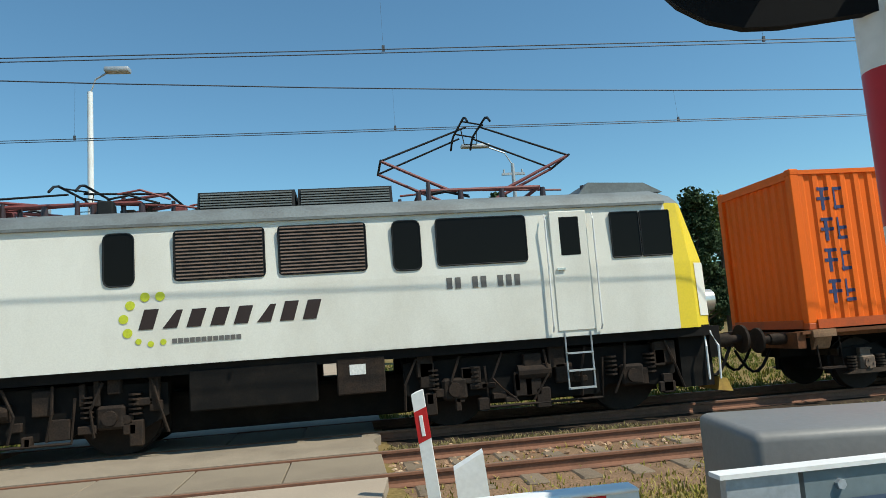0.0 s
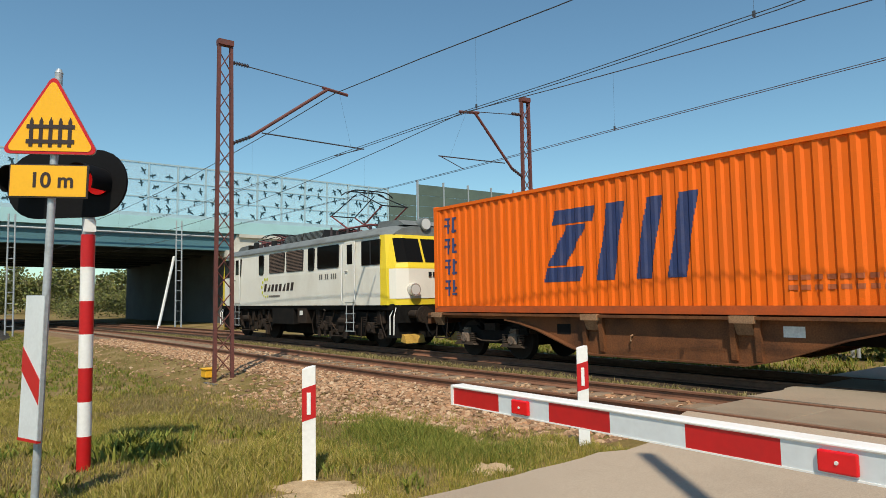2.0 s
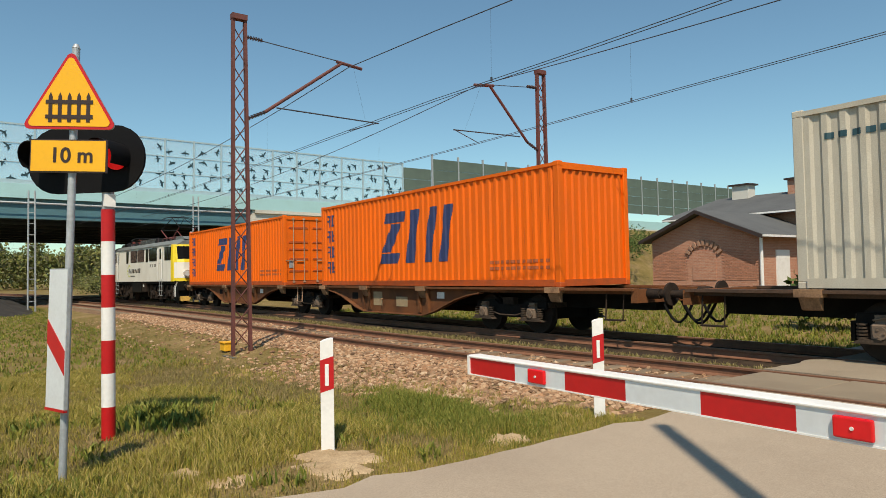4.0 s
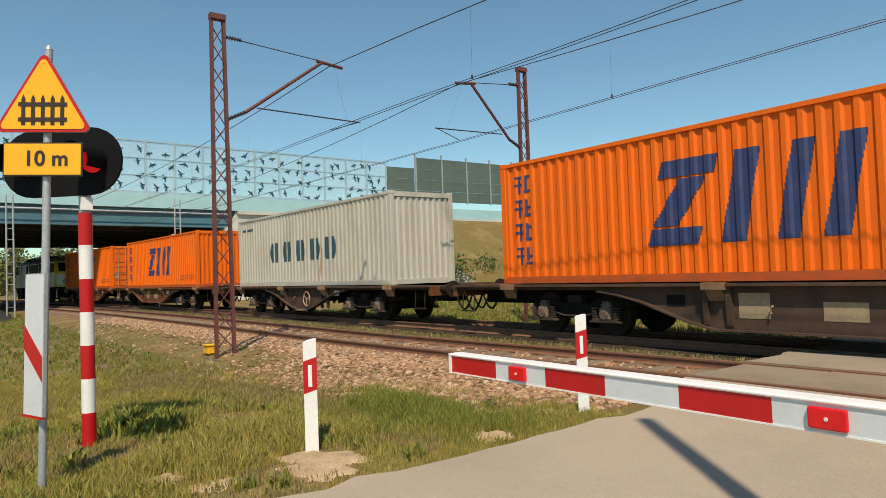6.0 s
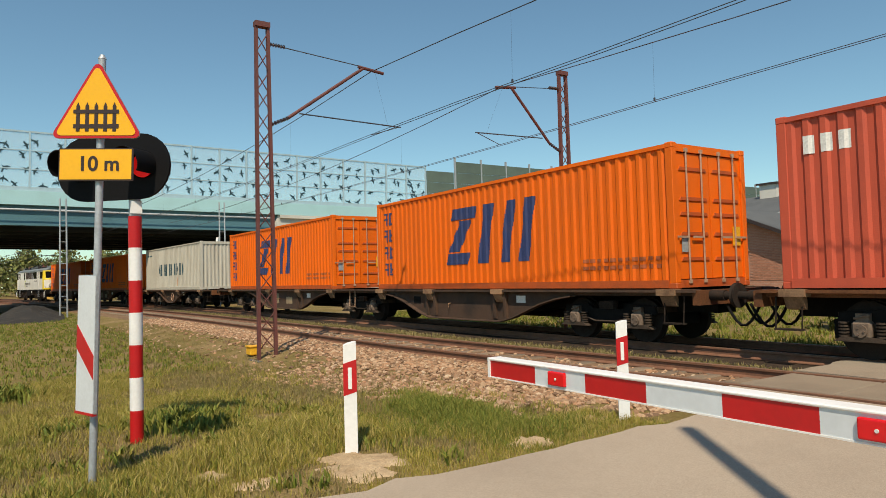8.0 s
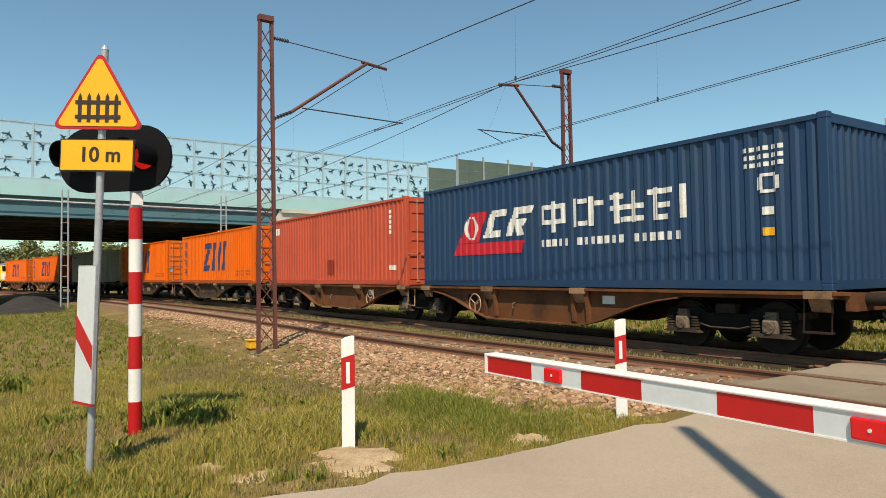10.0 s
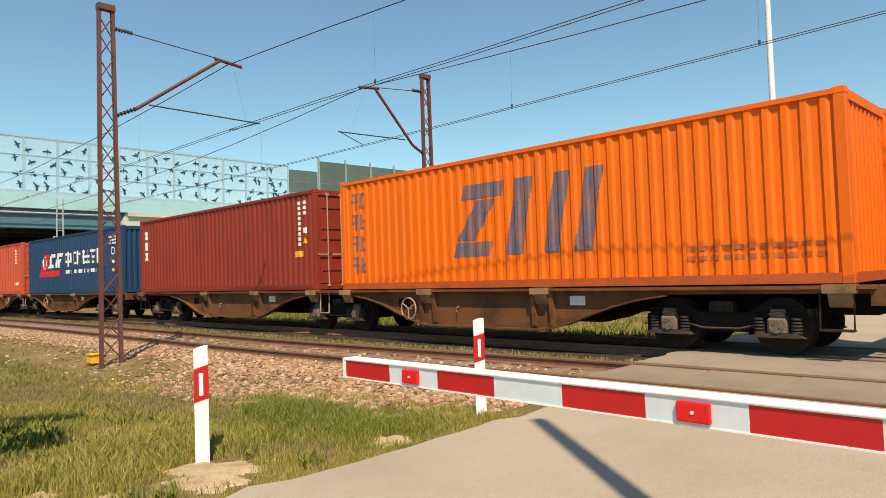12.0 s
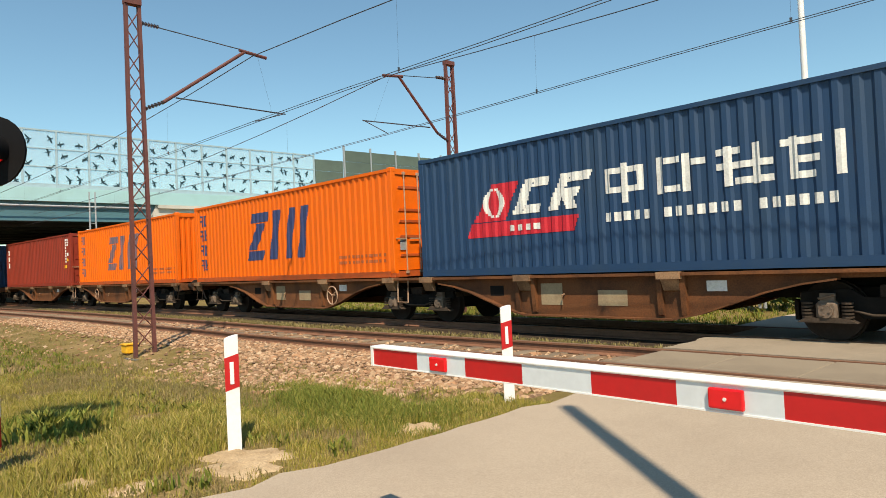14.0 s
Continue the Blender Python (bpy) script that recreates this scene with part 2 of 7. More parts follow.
CERAMIC = surface("brown_insulator", (0.05, 0.03, 0.03), 0.3)
RED = surface("signal_red_sheeting", (0.5, 0.008, 0.01), 0.4, dirt=(0.32, 0.01, 0.012), dirt_amt=0.3, big=4, grain_amt=0.05, bump=0.02)
WHITE = surface("white_post_paint", (0.8, 0.8, 0.78), 0.45, dirt=(0.6, 0.58, 0.52), dirt_amt=0.35, big=4, grain_amt=0.04, bump=0.03)
BAR_GREY = surface("white_barrier_sheeting", (0.62, 0.66, 0.68), 0.4, dirt=(0.5, 0.52, 0.53), dirt_amt=0.4, big=3, grain_amt=0.04, bump=0.02)
SIGN_YELLOW = surface("yellow_sign_sheeting", (0.83, 0.42, 0.01), 0.4, dirt=(0.7, 0.36, 0.02), dirt_amt=0.3, grain_amt=0.03, bump=0.01)
SIGN_BLACK = surface("black_sign_print", (0.03, 0.015, 0.012), 0.5)
BLACK = surface("matt_black_plastic", (0.006, 0.006, 0.007), 0.7, bump=0.05, spec=0.15)
RED_LENS = glow("lit_red_lamp", (0.75, 0.01, 0.01), 0.4)
RED_UNLIT = surface("dark_red_lens", (0.09, 0.004, 0.006), 0.3, bump=0)
RED_DIM = surface("red_lamp_lens", (0.75, 0.01, 0.015), 0.25, grain_amt=0.05, bump=0)
ASPHALT = surface("sun_bleached_asphalt", (0.385, 0.315, 0.24), 0.9, dirt=(0.31, 0.25, 0.19), dirt_amt=0.7, big=0.5, grain=120, grain_amt=0.2, bump=0.25, spec=0.2)
ASPHALT_OLD = surface("worn_grey_asphalt", (0.29, 0.24, 0.18), 0.9, dirt=(0.2, 0.165, 0.125), dirt_amt=0.8, big=0.9, grain=100, grain_amt=0.25, bump=0.3, spec=0.2)
SLAB = surface("concrete_crossing_slab", (0.25, 0.205, 0.15), 0.9, dirt=(0.17, 0.135, 0.1), dirt_amt=0.6, big=0.8, grain=80, grain_amt=0.15, bump=0.2, spec=0.2)
SAND = surface("sandy_soil", (0.46, 0.34, 0.21), 0.95, dirt=(0.26, 0.18, 0.1), dirt_amt=0.7, big=3, grain=60, grain_amt=0.2, bump=0.4, spec=0.1)
RAIL_SIDE = surface("rusty_rail_steel", (0.2, 0.09, 0.05), 0.8, dirt=(0.1, 0.05, 0.03), dirt_amt=0.6, big=4)
RAIL_TOP = surface("worn_rail_head", (0.2, 0.13, 0.09), 0.55, metal=0.15, spec=0.3, dirt=(0.12, 0.075, 0.05), dirt_amt=0.5, big=6, stretch=(0.2, 1, 1))
SLEEPER = surface("weathered_concrete_sleeper", (0.2, 0.15, 0.1), 0.9, dirt=(0.1, 0.07, 0.045), dirt_amt=0.8, big=3, grain=50, grain_amt=0.2, vary=0.2)
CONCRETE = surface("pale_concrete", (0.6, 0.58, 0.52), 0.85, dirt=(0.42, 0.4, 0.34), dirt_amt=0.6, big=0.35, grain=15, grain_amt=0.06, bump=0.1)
# darker copy of the concrete: shade below the bridge is put into the colour
CONCRETE_DARK = surface("shade_grey_concrete", (0.11, 0.115, 0.115), 0.9, dirt=(0.07, 0.07, 0.07), dirt_amt=0.6, big=0.4, grain=12)
CYAN = surface("turquoise_bridge_paint", (0.36, 0.6, 0.62), 0.55, dirt=(0.3, 0.48, 0.48), dirt_amt=0.5, big=0.5, grain_amt=0.04)
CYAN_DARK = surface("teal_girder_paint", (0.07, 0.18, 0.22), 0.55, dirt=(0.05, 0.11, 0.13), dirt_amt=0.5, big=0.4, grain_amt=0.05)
# inner girders: the dark under the deck is painted into this steel
GIRDER_DARK = surface("shade_dark_girder", (0.03, 0.045, 0.052), 0.7, dirt=(0.02, 0.026, 0.03), dirt_amt=0.5, big=0.4)
SCREEN = glass("clear_noise_screen", (0.45, 0.62, 0.68), 0.25, clear=0.72)
BIRD = surface("dark_bird_silhouette", (0.01, 0.045, 0.06), 0.7, bump=0)
SCREEN_POST = surface("pale_blue_steel", (0.36, 0.5, 0.56), 0.5, grain_amt=0.05)
NOISE_WALL = surface("green_grey_noise_panel", (0.1, 0.145, 0.12), 0.8, dirt=(0.075, 0.105, 0.09), dirt_amt=0.6, big=0.5, grain=12, grain_amt=0.1, vary=0.06)
BRICK_A = surface("red_facing_brick", (0.45, 0.21, 0.13), 0.9, dirt=(0.34, 0.15, 0.095), dirt_amt=0.6, big=2, grain=25, grain_amt=0.15, vary=0.15)
MORTAR = surface("pinkish_mortar", (0.36, 0.21, 0.14), 0.95, grain=30)
ROOF = surface("grey_roof_felt", (0.1, 0.105, 0.105), 0.85, dirt=(0.065, 0.068, 0.07), dirt_amt=0.6, big=0.8, grain=20, bump=0.2)
TIMBER = surface("dark_stained_timber", (0.035, 0.022, 0.02), 0.7)
PALE_WALL = surface("pale_concrete_fence", (0.5, 0.51, 0.47), 0.9, dirt=(0.35, 0.36, 0.32), dirt_amt=0.5, big=0.7, grain=20, vary=0.05)
BARK = surface("grey_brown_bark", (0.11, 0.08, 0.055), 0.95, grain=20, grain_amt=0.3, bump=0.5)
LEAF = isles("spring_leaves", [(0.045, 0.09, 0.02), (0.075, 0.12, 0.03), (0.1, 0.13, 0.035), (0.05, 0.075, 0.02)])
PINE = isles("dark_pine_needles", [(0.022, 0.045, 0.02), (0.035, 0.06, 0.022), (0.05, 0.075, 0.03)])
WOOD_FAR = isles("mixed_woodland", [(0.11, 0.14, 0.04), (0.16, 0.18, 0.05), (0.22, 0.22, 0.07), (0.08, 0.095, 0.04), (0.17, 0.15, 0.075)])
BLADE = isles("grass_blades", [(0.2, 0.195, 0.026), (0.27, 0.235, 0.038), (0.35, 0.28, 0.06), (0.42, 0.32, 0.12), (0.15, 0.155, 0.024)], rough=0.7)
BLADE_GREEN = isles("fresh_green_blades", [(0.085, 0.125, 0.018), (0.135, 0.165, 0.024), (0.19, 0.2, 0.03), (0.27, 0.235, 0.055)], rough=0.7)
BLADE_DRY = isles("dry_grass_blades", [(0.22, 0.17, 0.07), (0.17, 0.15, 0.05), (0.28, 0.21, 0.1), (0.13, 0.125, 0.035)], rough=0.8)
STONE = isles("brown_grey_ballast", [(0.35, 0.21, 0.12), (0.24, 0.14, 0.08), (0.46, 0.31, 0.19), (0.15, 0.09, 0.055), (0.4, 0.22, 0.12), (0.5, 0.37, 0.25)])
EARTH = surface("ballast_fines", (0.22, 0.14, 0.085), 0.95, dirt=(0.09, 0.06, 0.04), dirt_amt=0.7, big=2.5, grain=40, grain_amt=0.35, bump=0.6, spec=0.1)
# ballast fines again, with the train's shadow put into the colour
EARTH_SHADE = surface("shade_dark_ballast", (0.06, 0.043, 0.03), 0.95, dirt=(0.025, 0.018, 0.014), dirt_amt=0.7, big=2.5, grain=40, grain_amt=0.35, bump=0.6, spec=0.1)
CAMERA_BOX = surface("grey_painted_housing", (0.2, 0.195, 0.185), 0.5, dirt=(0.15, 0.145, 0.14), dirt_amt=0.4, big=2, grain_amt=0.05)
HOUSING_TEAL = surface("blue_grey_steel_plate", (0.17, 0.21, 0.22), 0.5, dirt=(0.13, 0.16, 0.17), dirt_amt=0.4, big=2, grain_amt=0.05)
NAVY = surface("plain_dark_blue", (0.02, 0.04, 0.08), 0.5)


def field_material():
    """Meadow soil: green, straw-coloured and bare patches at several sizes."""
    m = surface("meadow", (0.17, 0.128, 0.046), 0.95, dirt=(0.31, 0.21, 0.115), dirt_amt=0.7, big=0.6, grain=25, grain_amt=0.3, bump=0.6, spec=0.1)
    return m


MEADOW = field_material()


# ---- plan of the two tracks ----
def bend(x):
    if x < -90:
        return -0.00107 * 75 * 75 + 0.1605 * (x + 90)
    return -0.00107 * min(x + 15, 0) ** 2


def step(v):
    v = min(max(v, 0.0), 1.0)
    return v * v * (3 - 2 * v)


def far_y(x):
    return 12.3 + bend(x)


def near_y(x):
    return 8.25 + 0.6 * step((x + 16) / 13) + bend(x)


ROAD_L, ROAD_R = -4.5, 0.4


def ground_z(x, y):
    """Height of the soil: level at the road, a shallow dip in the meadow, flat bed below the tracks."""
    base = -0.13 - 0.28 * step((-x - 6) / 9) * step((near_y(x) - y) / 3.5)
    bed = step((y - near_y(x) + 3.4) / 1.2)
    z = base * (1 - bed) - 0.24 * bed
    z += 0.03 * noise.noise((x * 0.7, y * 0.7, 0)) * (1 - bed)
    road = step((x + 5.6) / 0.9) * step((1.3 - x) / 0.8)
    z = z * (1 - road) - 0.13 * road
    if y > 14:
        z += 0.1 * step((y - 15) / 8)
    return z


def spread(lo, hi, fine, far, grow=1.35):
    out = list(np.arange(lo, hi + 1e-6, fine))
    s, a = fine, hi
    while a < far:
        s *= grow
        a += s
        out.append(a)
    s, a = fine, lo
    while a > -far:
        s *= grow
        a -= s
        out.insert(0, a)
    return out


def build_ground():
    xs, ys = spread(-40, 9, 0.5, 3000), spread(-4, 22, 0.4, 3000)
    verts = [(x, y, ground_z(x, y)) for y in ys for x in xs]
    n = len(xs)
    faces = [(j * n + i, j * n + i + 1, (j + 1) * n + i + 1, (j + 1) * n + i) for j in range(len(ys) - 1) for i in range(n - 1)]
    ob = raw("ground", verts, faces, MEADOW)
    ob.data.shade_smooth()
    tagged(ob, "rough meadow ground with straw and bare patches", "ground", kind="structure")


build_ground()


def strip(name, section, centre, x0, x1, material, label, dx=2.0, cap=True):
    """A long bed or rail swept along a track: section is a list of (offset, height)."""
    xs = list(np.arange(x0, x1, dx)) + [x1]
    verts, faces, n = [], [], len(section)
    for x in xs:
        c = centre(x)
        verts += [(x, c + o, z) for o, z in section]
    for k in range(len(xs) - 1):
        for i in range(n - 1):
            a = k * n + i
            faces.append((a, a + n, a + n + 1, a + 1))
    if cap:
        faces += [tuple(range(n)), tuple(range(len(verts) - 1, len(verts) - 1 - n, -1))]
    ob = raw(name, verts, faces, material)
    return tagged(ob, label, kind="structure")


for side, cy, sec in (
    ("near", near_y, [(-3.6, -0.62), (-2.9, -0.42), (-1.75, -0.2), (-1.0, -0.17), (1.0, -0.17), (1.75, -0.2), (2.2, -0.3)]),
    ("far", far_y, [(-2.0, -0.3), (-1.6, -0.2), (-1.0, -0.17), (1.0, -0.17), (1.75, -0.2), (3.4, -0.6)]),
):
    # the far bed takes the copy darkened for shade under the train
    strip("ballast_bed", sec, cy, -240, -5.5, EARTH if side == "near" else EARTH_SHADE, "brown gravelly ballast bed under the rails")
    strip("ballast_bed", sec, cy, 0.6, 90, EARTH if side == "near" else EARTH_SHADE, "brown gravelly ballast bed under the rails")
    for o in (-0.753, 0.753):
        rail = [(o - 0.07, -0.16), (o - 0.065, -0.145), (o - 0.012, -0.12), (o - 0.012, -0.045), (o - 0.036, -0.035), (o - 0.036, -0.006), (o - 0.028, 0),
                (o + 0.028, 0), (o + 0.036, -0.006), (o + 0.036, -0.035), (o + 0.012, -0.045), (o + 0.012, -0.12), (o + 0.065, -0.145), (o + 0.07, -0.16)]
        ob = strip("rail", rail, cy, -240, 90, RAIL_SIDE, "rust-brown steel rail with a worn head")
        ob.data.materials.append(RAIL_TOP)
        for p in ob.data.polygons:
            if p.normal.z > 0.9 and p.center.z > -0.01:
                p.material_index = 1

# road: asphalt up to the rails, concrete slabs between them
def slab(name, pts, z0, z1, material, label):
    bm = bmesh.new()
    bm_prism(bm, pts, "z", z0, z1)
    return tagged(part(name, bm, material, None), label, kind="structure")


def edge_line(x, y0, y1, n, amp, seed):
    rnd = random.Random(seed)
    return [(x(y) + rnd.uniform(-amp, amp), y) for y in np.linspace(y0, y1, n)]


left_near = edge_line(lambda y: ROAD_L - 0.9 * step((y - 6.2) / 1.9) - 0.25 * step((2.2 - y) / 2), -25, 7.95, 110, 0.07, 1)
right_near = edge_line(lambda y: ROAD_R + 0.15 * step((y - 6) / 2) + 0.5 * step((1 - y) / 4), -25, 7.95, 60, 0.05, 2)
slab("road_near", left_near + right_near[::-1], -0.25, -0.012, ASPHALT, "sun-bleached grey asphalt road up to the crossing")
left_mid = edge_line(lambda y: -5.5, 9.75, 11.42, 8, 0.08, 3)
right_mid = edge_line(lambda y: 0.6, 9.75, 11.42, 8, 0.08, 4)
slab("road_middle", left_mid + right_mid[::-1], -0.25, -0.012, ASPHALT_OLD, "asphalt strip between the two tracks")
left_far = edge_line(lambda y: -5.9 + 0.4 * step((y - 14) / 8), 13.18, 160, 60, 0.1, 5)
right_far = edge_line(lambda y: 0.7 - 0.3 * step((y - 14) / 8), 13.18, 160, 60, 0.1, 6)
slab("road_far", left_far + right_far[::-1], -0.25, -0.015, ASPHALT, "asphalt road beyond the railway")
# concrete crossing slabs, each a piece
slab_bm = bmesh.new()
bm_rbox(slab_bm, -0.593, 0.593, -0.64, 0.64, -0.2, 0.0, 0.012, 1)
crossing = thing("crossing_deck", "worn concrete slabs laid between the rails", "", kind="structure")
first = part("slab", slab_bm, SLAB, crossing)
slab_mesh = first.data
first.matrix_basis = pose(-4.8, near_y(-4.8), -0.012)
for c in (near_y, far_y):
    for k in range(5):
        x = -4.8 + 1.2 * k
        if c is near_y and k == 0:
            continue
        again("slab", slab_mesh, crossing, pose(x, c(x), -0.012 + 0.003 * ((k * 7) % 3)))

# sleepers of the near track
sleepers = thing("sleeper_row", "weathered concrete sleepers half buried in ballast", "", kind="structure")
sl_bm = bmesh.new()
bm_rbox(sl_bm, -0.13, 0.13, -1.25, 1.25, -0.32, -0.145, 0.02, 1)
sl = part("sleeper", sl_bm, SLEEPER, sleepers)
sl.matrix_basis = pose(-6.0, near_y(-6), 0)
for k in range(1, 90):
    x = -6.0 - 0.62 * k
    again("sleeper", sl.data, sleepers, pose(x, near_y(x), random.uniform(-0.012, 0.0), 0, 0, random.uniform(-1, 1)))
for k in range(20):
    x = 1.0 + 0.62 * k
    again("sleeper", sl.data, sleepers, pose(x, near_y(x), random.uniform(-0.012, 0.0), 0, 0, random.uniform(-1, 1)))


# ---- loose stones, grass ----
def stones(name, spots, lo, hi, label, seed):
    """Angular stones: squashed, jittered octahedra with cut tops."""
    rnd = np.random.RandomState(seed)
    base = np.array([(1, 0, 0), (-1, 0, 0), (0, 1, 0), (0, -1, 0), (0, 0, 1), (0, 0, -1), (0.6, 0.6, 0.55), (-0.6, 0.55, 0.5), (0.55, -0.6, 0.5), (-0.55, -0.6, 0.55)])
    tris = [(0, 6, 4), (0, 2, 6), (2, 4, 6), (2, 7, 4), (2, 1, 7), (1, 4, 7), (1, 9, 4), (1, 3, 9), (3, 4, 9), (3, 8, 4), (3, 0, 8), (0, 4, 8), (2, 0, 5), (1, 2, 5), (3, 1, 5), (0, 3, 5)]
    verts, faces = [], []
    for x, y, z in spots:
        s = rnd.uniform(lo, hi) * 0.5
        a = rnd.uniform(0, 6.28)
        sc = np.array([s * rnd.uniform(0.8, 1.4), s * rnd.uniform(0.7, 1.1), s * rnd.uniform(0.5, 0.95)])
        p = base * (1 + rnd.uniform(-0.22, 0.22, base.shape)) * sc
        t = rnd.uniform(-0.5, 0.5)
        p = np.stack([p[:, 0], p[:, 1] * math.cos(t) - p[:, 2] * math.sin(t), p[:, 1] * math.sin(t) + p[:, 2] * math.cos(t)], 1)
        p = np.stack([p[:, 0] * math.cos(a) - p[:, 1] * math.sin(a), p[:, 0] * math.sin(a) + p[:, 1] * math.cos(a), p[:, 2]], 1)
        o = len(verts)
        verts += [(x + q[0], y + q[1], z + q[2]) for q in p]
        faces += [(o + i, o + j, o + k) for i, j, k in tris]
    return tagged(raw(name, verts, faces, STONE), label, "gravel", kind="stuff")


def bed_z(o):
    pts = [(-3.6, -0.62), (-2.9, -0.42), (-1.75, -0.2), (-1.0, -0.17), (1.0, -0.17), (1.75, -0.2), (2.2, -0.3)]
    for (a, za), (b, zb) in zip(pts, pts[1:]):
        if a <= o <= b:
            return za + (zb - za) * (o - a) / (b - a)
    return -0.6


rs = np.random.RandomState(5)
spots = []
while len(spots) < 12500:
    x = -5.4 - 30 * rs.rand() ** 1.6
    o = -4.3 + 3.7 * rs.rand()
    y = near_y(x) + o
    z = max(bed_z(o), ground_z(x, y))
    if rs.rand() < 0.6 * step((-11.5 - x) / 4) * step((-2.1 - o) / 0.8):
        continue
    if bed_z(o) < ground_z(x, y) and rs.rand() > (0.55 if -13.5 < x < -6.5 and o > -4.0 else 0.12):
        continue
    spots.append((x, y, z + 0.005))
for k in range(1500):
    x = -5.6 - 20 * rs.rand() if rs.rand() < 0.7 else 0.7 + 9 * rs.rand()
    o = rs.uniform(-0.7, 0.7) if rs.rand() < 0.7 else rs.uniform(0.85, 1.7)
    spots.append((x, near_y(x) + o, -0.165))
stones("ballast_stones", spots, 0.05, 0.13, "broken brown and grey ballast stones on the shoulder", 6)


def blades(name, spots, lo, hi, material, label, seed, per=3, wide=0.012):
    """Bent, tapering blades in loose tufts."""
    rnd = np.random.RandomState(seed)
    q = np.repeat(np.array(spots, float), per, axis=0)
    n = len(q)
    a, b = rnd.uniform(0, 6.28, n), rnd.uniform(0, 6.28, n)
    h = rnd.uniform(lo, hi, n) * q[:, 3]
    lean = h * rnd.uniform(0.1, 0.85, n)
    w = wide * rnd.uniform(0.6, 1.3, n) * (0.6 + 0.4 * q[:, 3])
    px, py, z = q[:, 0] + rnd.normal(0, 0.035, n), q[:, 1] + rnd.normal(0, 0.035, n), q[:, 2]
    dx, dy, lx, ly = np.cos(a) * w, np.sin(a) * w, np.cos(b) * lean, np.sin(b) * lean
    verts = np.stack([np.stack(v, 1) for v in (
        (px - dx, py - dy, z - 0.02), (px + dx, py + dy, z - 0.02),
        (px + lx * 0.4 - dx * 0.7, py + ly * 0.4 - dy * 0.7, z + h * 0.6), (px + lx * 0.4 + dx * 0.7, py + ly * 0.4 + dy * 0.7, z + h * 0.6),
        (px + lx, py + ly, z + h * 0.95))], 1).reshape(-1, 3)
    o = 5 * np.arange(n)[:, None]
    quads, tips = (o + np.array([0, 1, 3, 2])).tolist(), (o + np.array([2, 3, 4])).tolist()
    return tagged(raw(name, verts.tolist(), quads + tips, material), label, "grass", kind="stuff")


MOUNDS = ((-5.72, 2.68, 0.3), (-5.3, 2.62, 0.36), (-5.45, 2.9, 0.22), (-5.1, 4.3, 0.2), (-5.9, 1.5, 0.2))


def bare(x, y):
    return any((x - a) ** 2 + (y - b) ** 2 < (r * (0.8 + 0.5 * noise.noise((x * 6, y * 6, 1.3)))) ** 2 for a, b, r in MOUNDS)


dry, green, poor = [], [], []
while len(dry) < 17000:
    x, y = rs.uniform(-16, -4.5), rs.uniform(-1.5, 6.4)
    o = y - near_y(x)
    if bare(x, y) or o > -2.9 or (o > -3.7 and x < -6.6 and rs.rand() < 0.85):
        continue
    n = noise.noise((x * 0.55, y * 0.55, 3.1)) + 0.5 * noise.noise((x * 1.9, y * 1.9, 7.7))
    lush = math.exp(-((x + 6.8) / 1.7) ** 2 - ((y - 4.5) / 0.8) ** 2) + 0.9 * math.exp(-((x + 8.7) / 0.8) ** 2 - ((y - 2.0) / 0.4) ** 2) + 0.2 * step((1.6 - y) / 1.2) * step((x + 10.5) / 2)
    # the slope below the ballast stays thin and brown
    thin = step((-7.4 - x) / 1.6) * step((y - 2.0 - 0.35 * n) / 1.0)
    if rs.rand() < 0.9 * thin or (n < -0.06 and lush < 0.7 and rs.rand() < 0.85):
        if rs.rand() < 0.35:
            poor.append((x, y, ground_z(x, y), rs.uniform(0.4, 0.9)))
        continue
    edge = 0.4 + 0.6 * step((ROAD_L - x) / 1.2)
    if rs.rand() < lush * 1.4 + 0.3 * n:
        green.append((x, y, ground_z(x, y), edge * (0.6 + 0.55 * min(lush, 1) + 0.5 * max(n, 0))))
        if rs.rand() < 0.7:
            continue
    dry.append((x, y, ground_z(x, y), edge * (0.5 + 0.7 * rs.rand() + 0.9 * max(n, 0))))
blades("meadow_grass", dry, 0.03, 0.12, BLADE, "yellow-green meadow grass beside the road", 11, per=11, wide=0.0036)
blades("lush_grass", green, 0.05, 0.16, BLADE_GREEN, "fresh green grass clumps beside the ballast", 12, per=13, wide=0.004)
while len(poor) < 9000:
    x = rs.uniform(-34, -8.5)
    o = rs.uniform(-5.2, -2.0)
    if rs.rand() < step((o + 3.6) / 1.4) * 0.85 or noise.noise((x * 0.8, o * 1.3, 9.1)) < -0.1:
        continue
    poor.append((x, near_y(x) + o, max(bed_z(o), ground_z(x, near_y(x) + o)), rs.uniform(0.5, 1.1)))
blades("slope_grass", poor, 0.03, 0.11, BLADE_DRY, "thin straw-coloured grass on the ballast slope", 17, per=7, wide=0.006)
strip_spots = []
while len(strip_spots) < 9000:
    x = rs.uniform(-45, 16)
    if -5.6 < x < 0.7:
        continue
    y = near_y(x) + rs.uniform(1.5, far_y(x) - near_y(x) - 1.55)
    strip_spots.append((x, y, -0.22, rs.uniform(0.5, 1.0)))
blades("strip_grass", strip_spots, 0.06, 0.16, BLADE_DRY, "straw-coloured grass between the two tracks", 13, per=4, wide=0.013)
side = []
while len(side) < 4500:
    x, y = rs.uniform(0.75, 9), rs.uniform(4.6, 7.4)
    side.append((x, y, ground_z(x, y), rs.uniform(0.5, 1.1)))
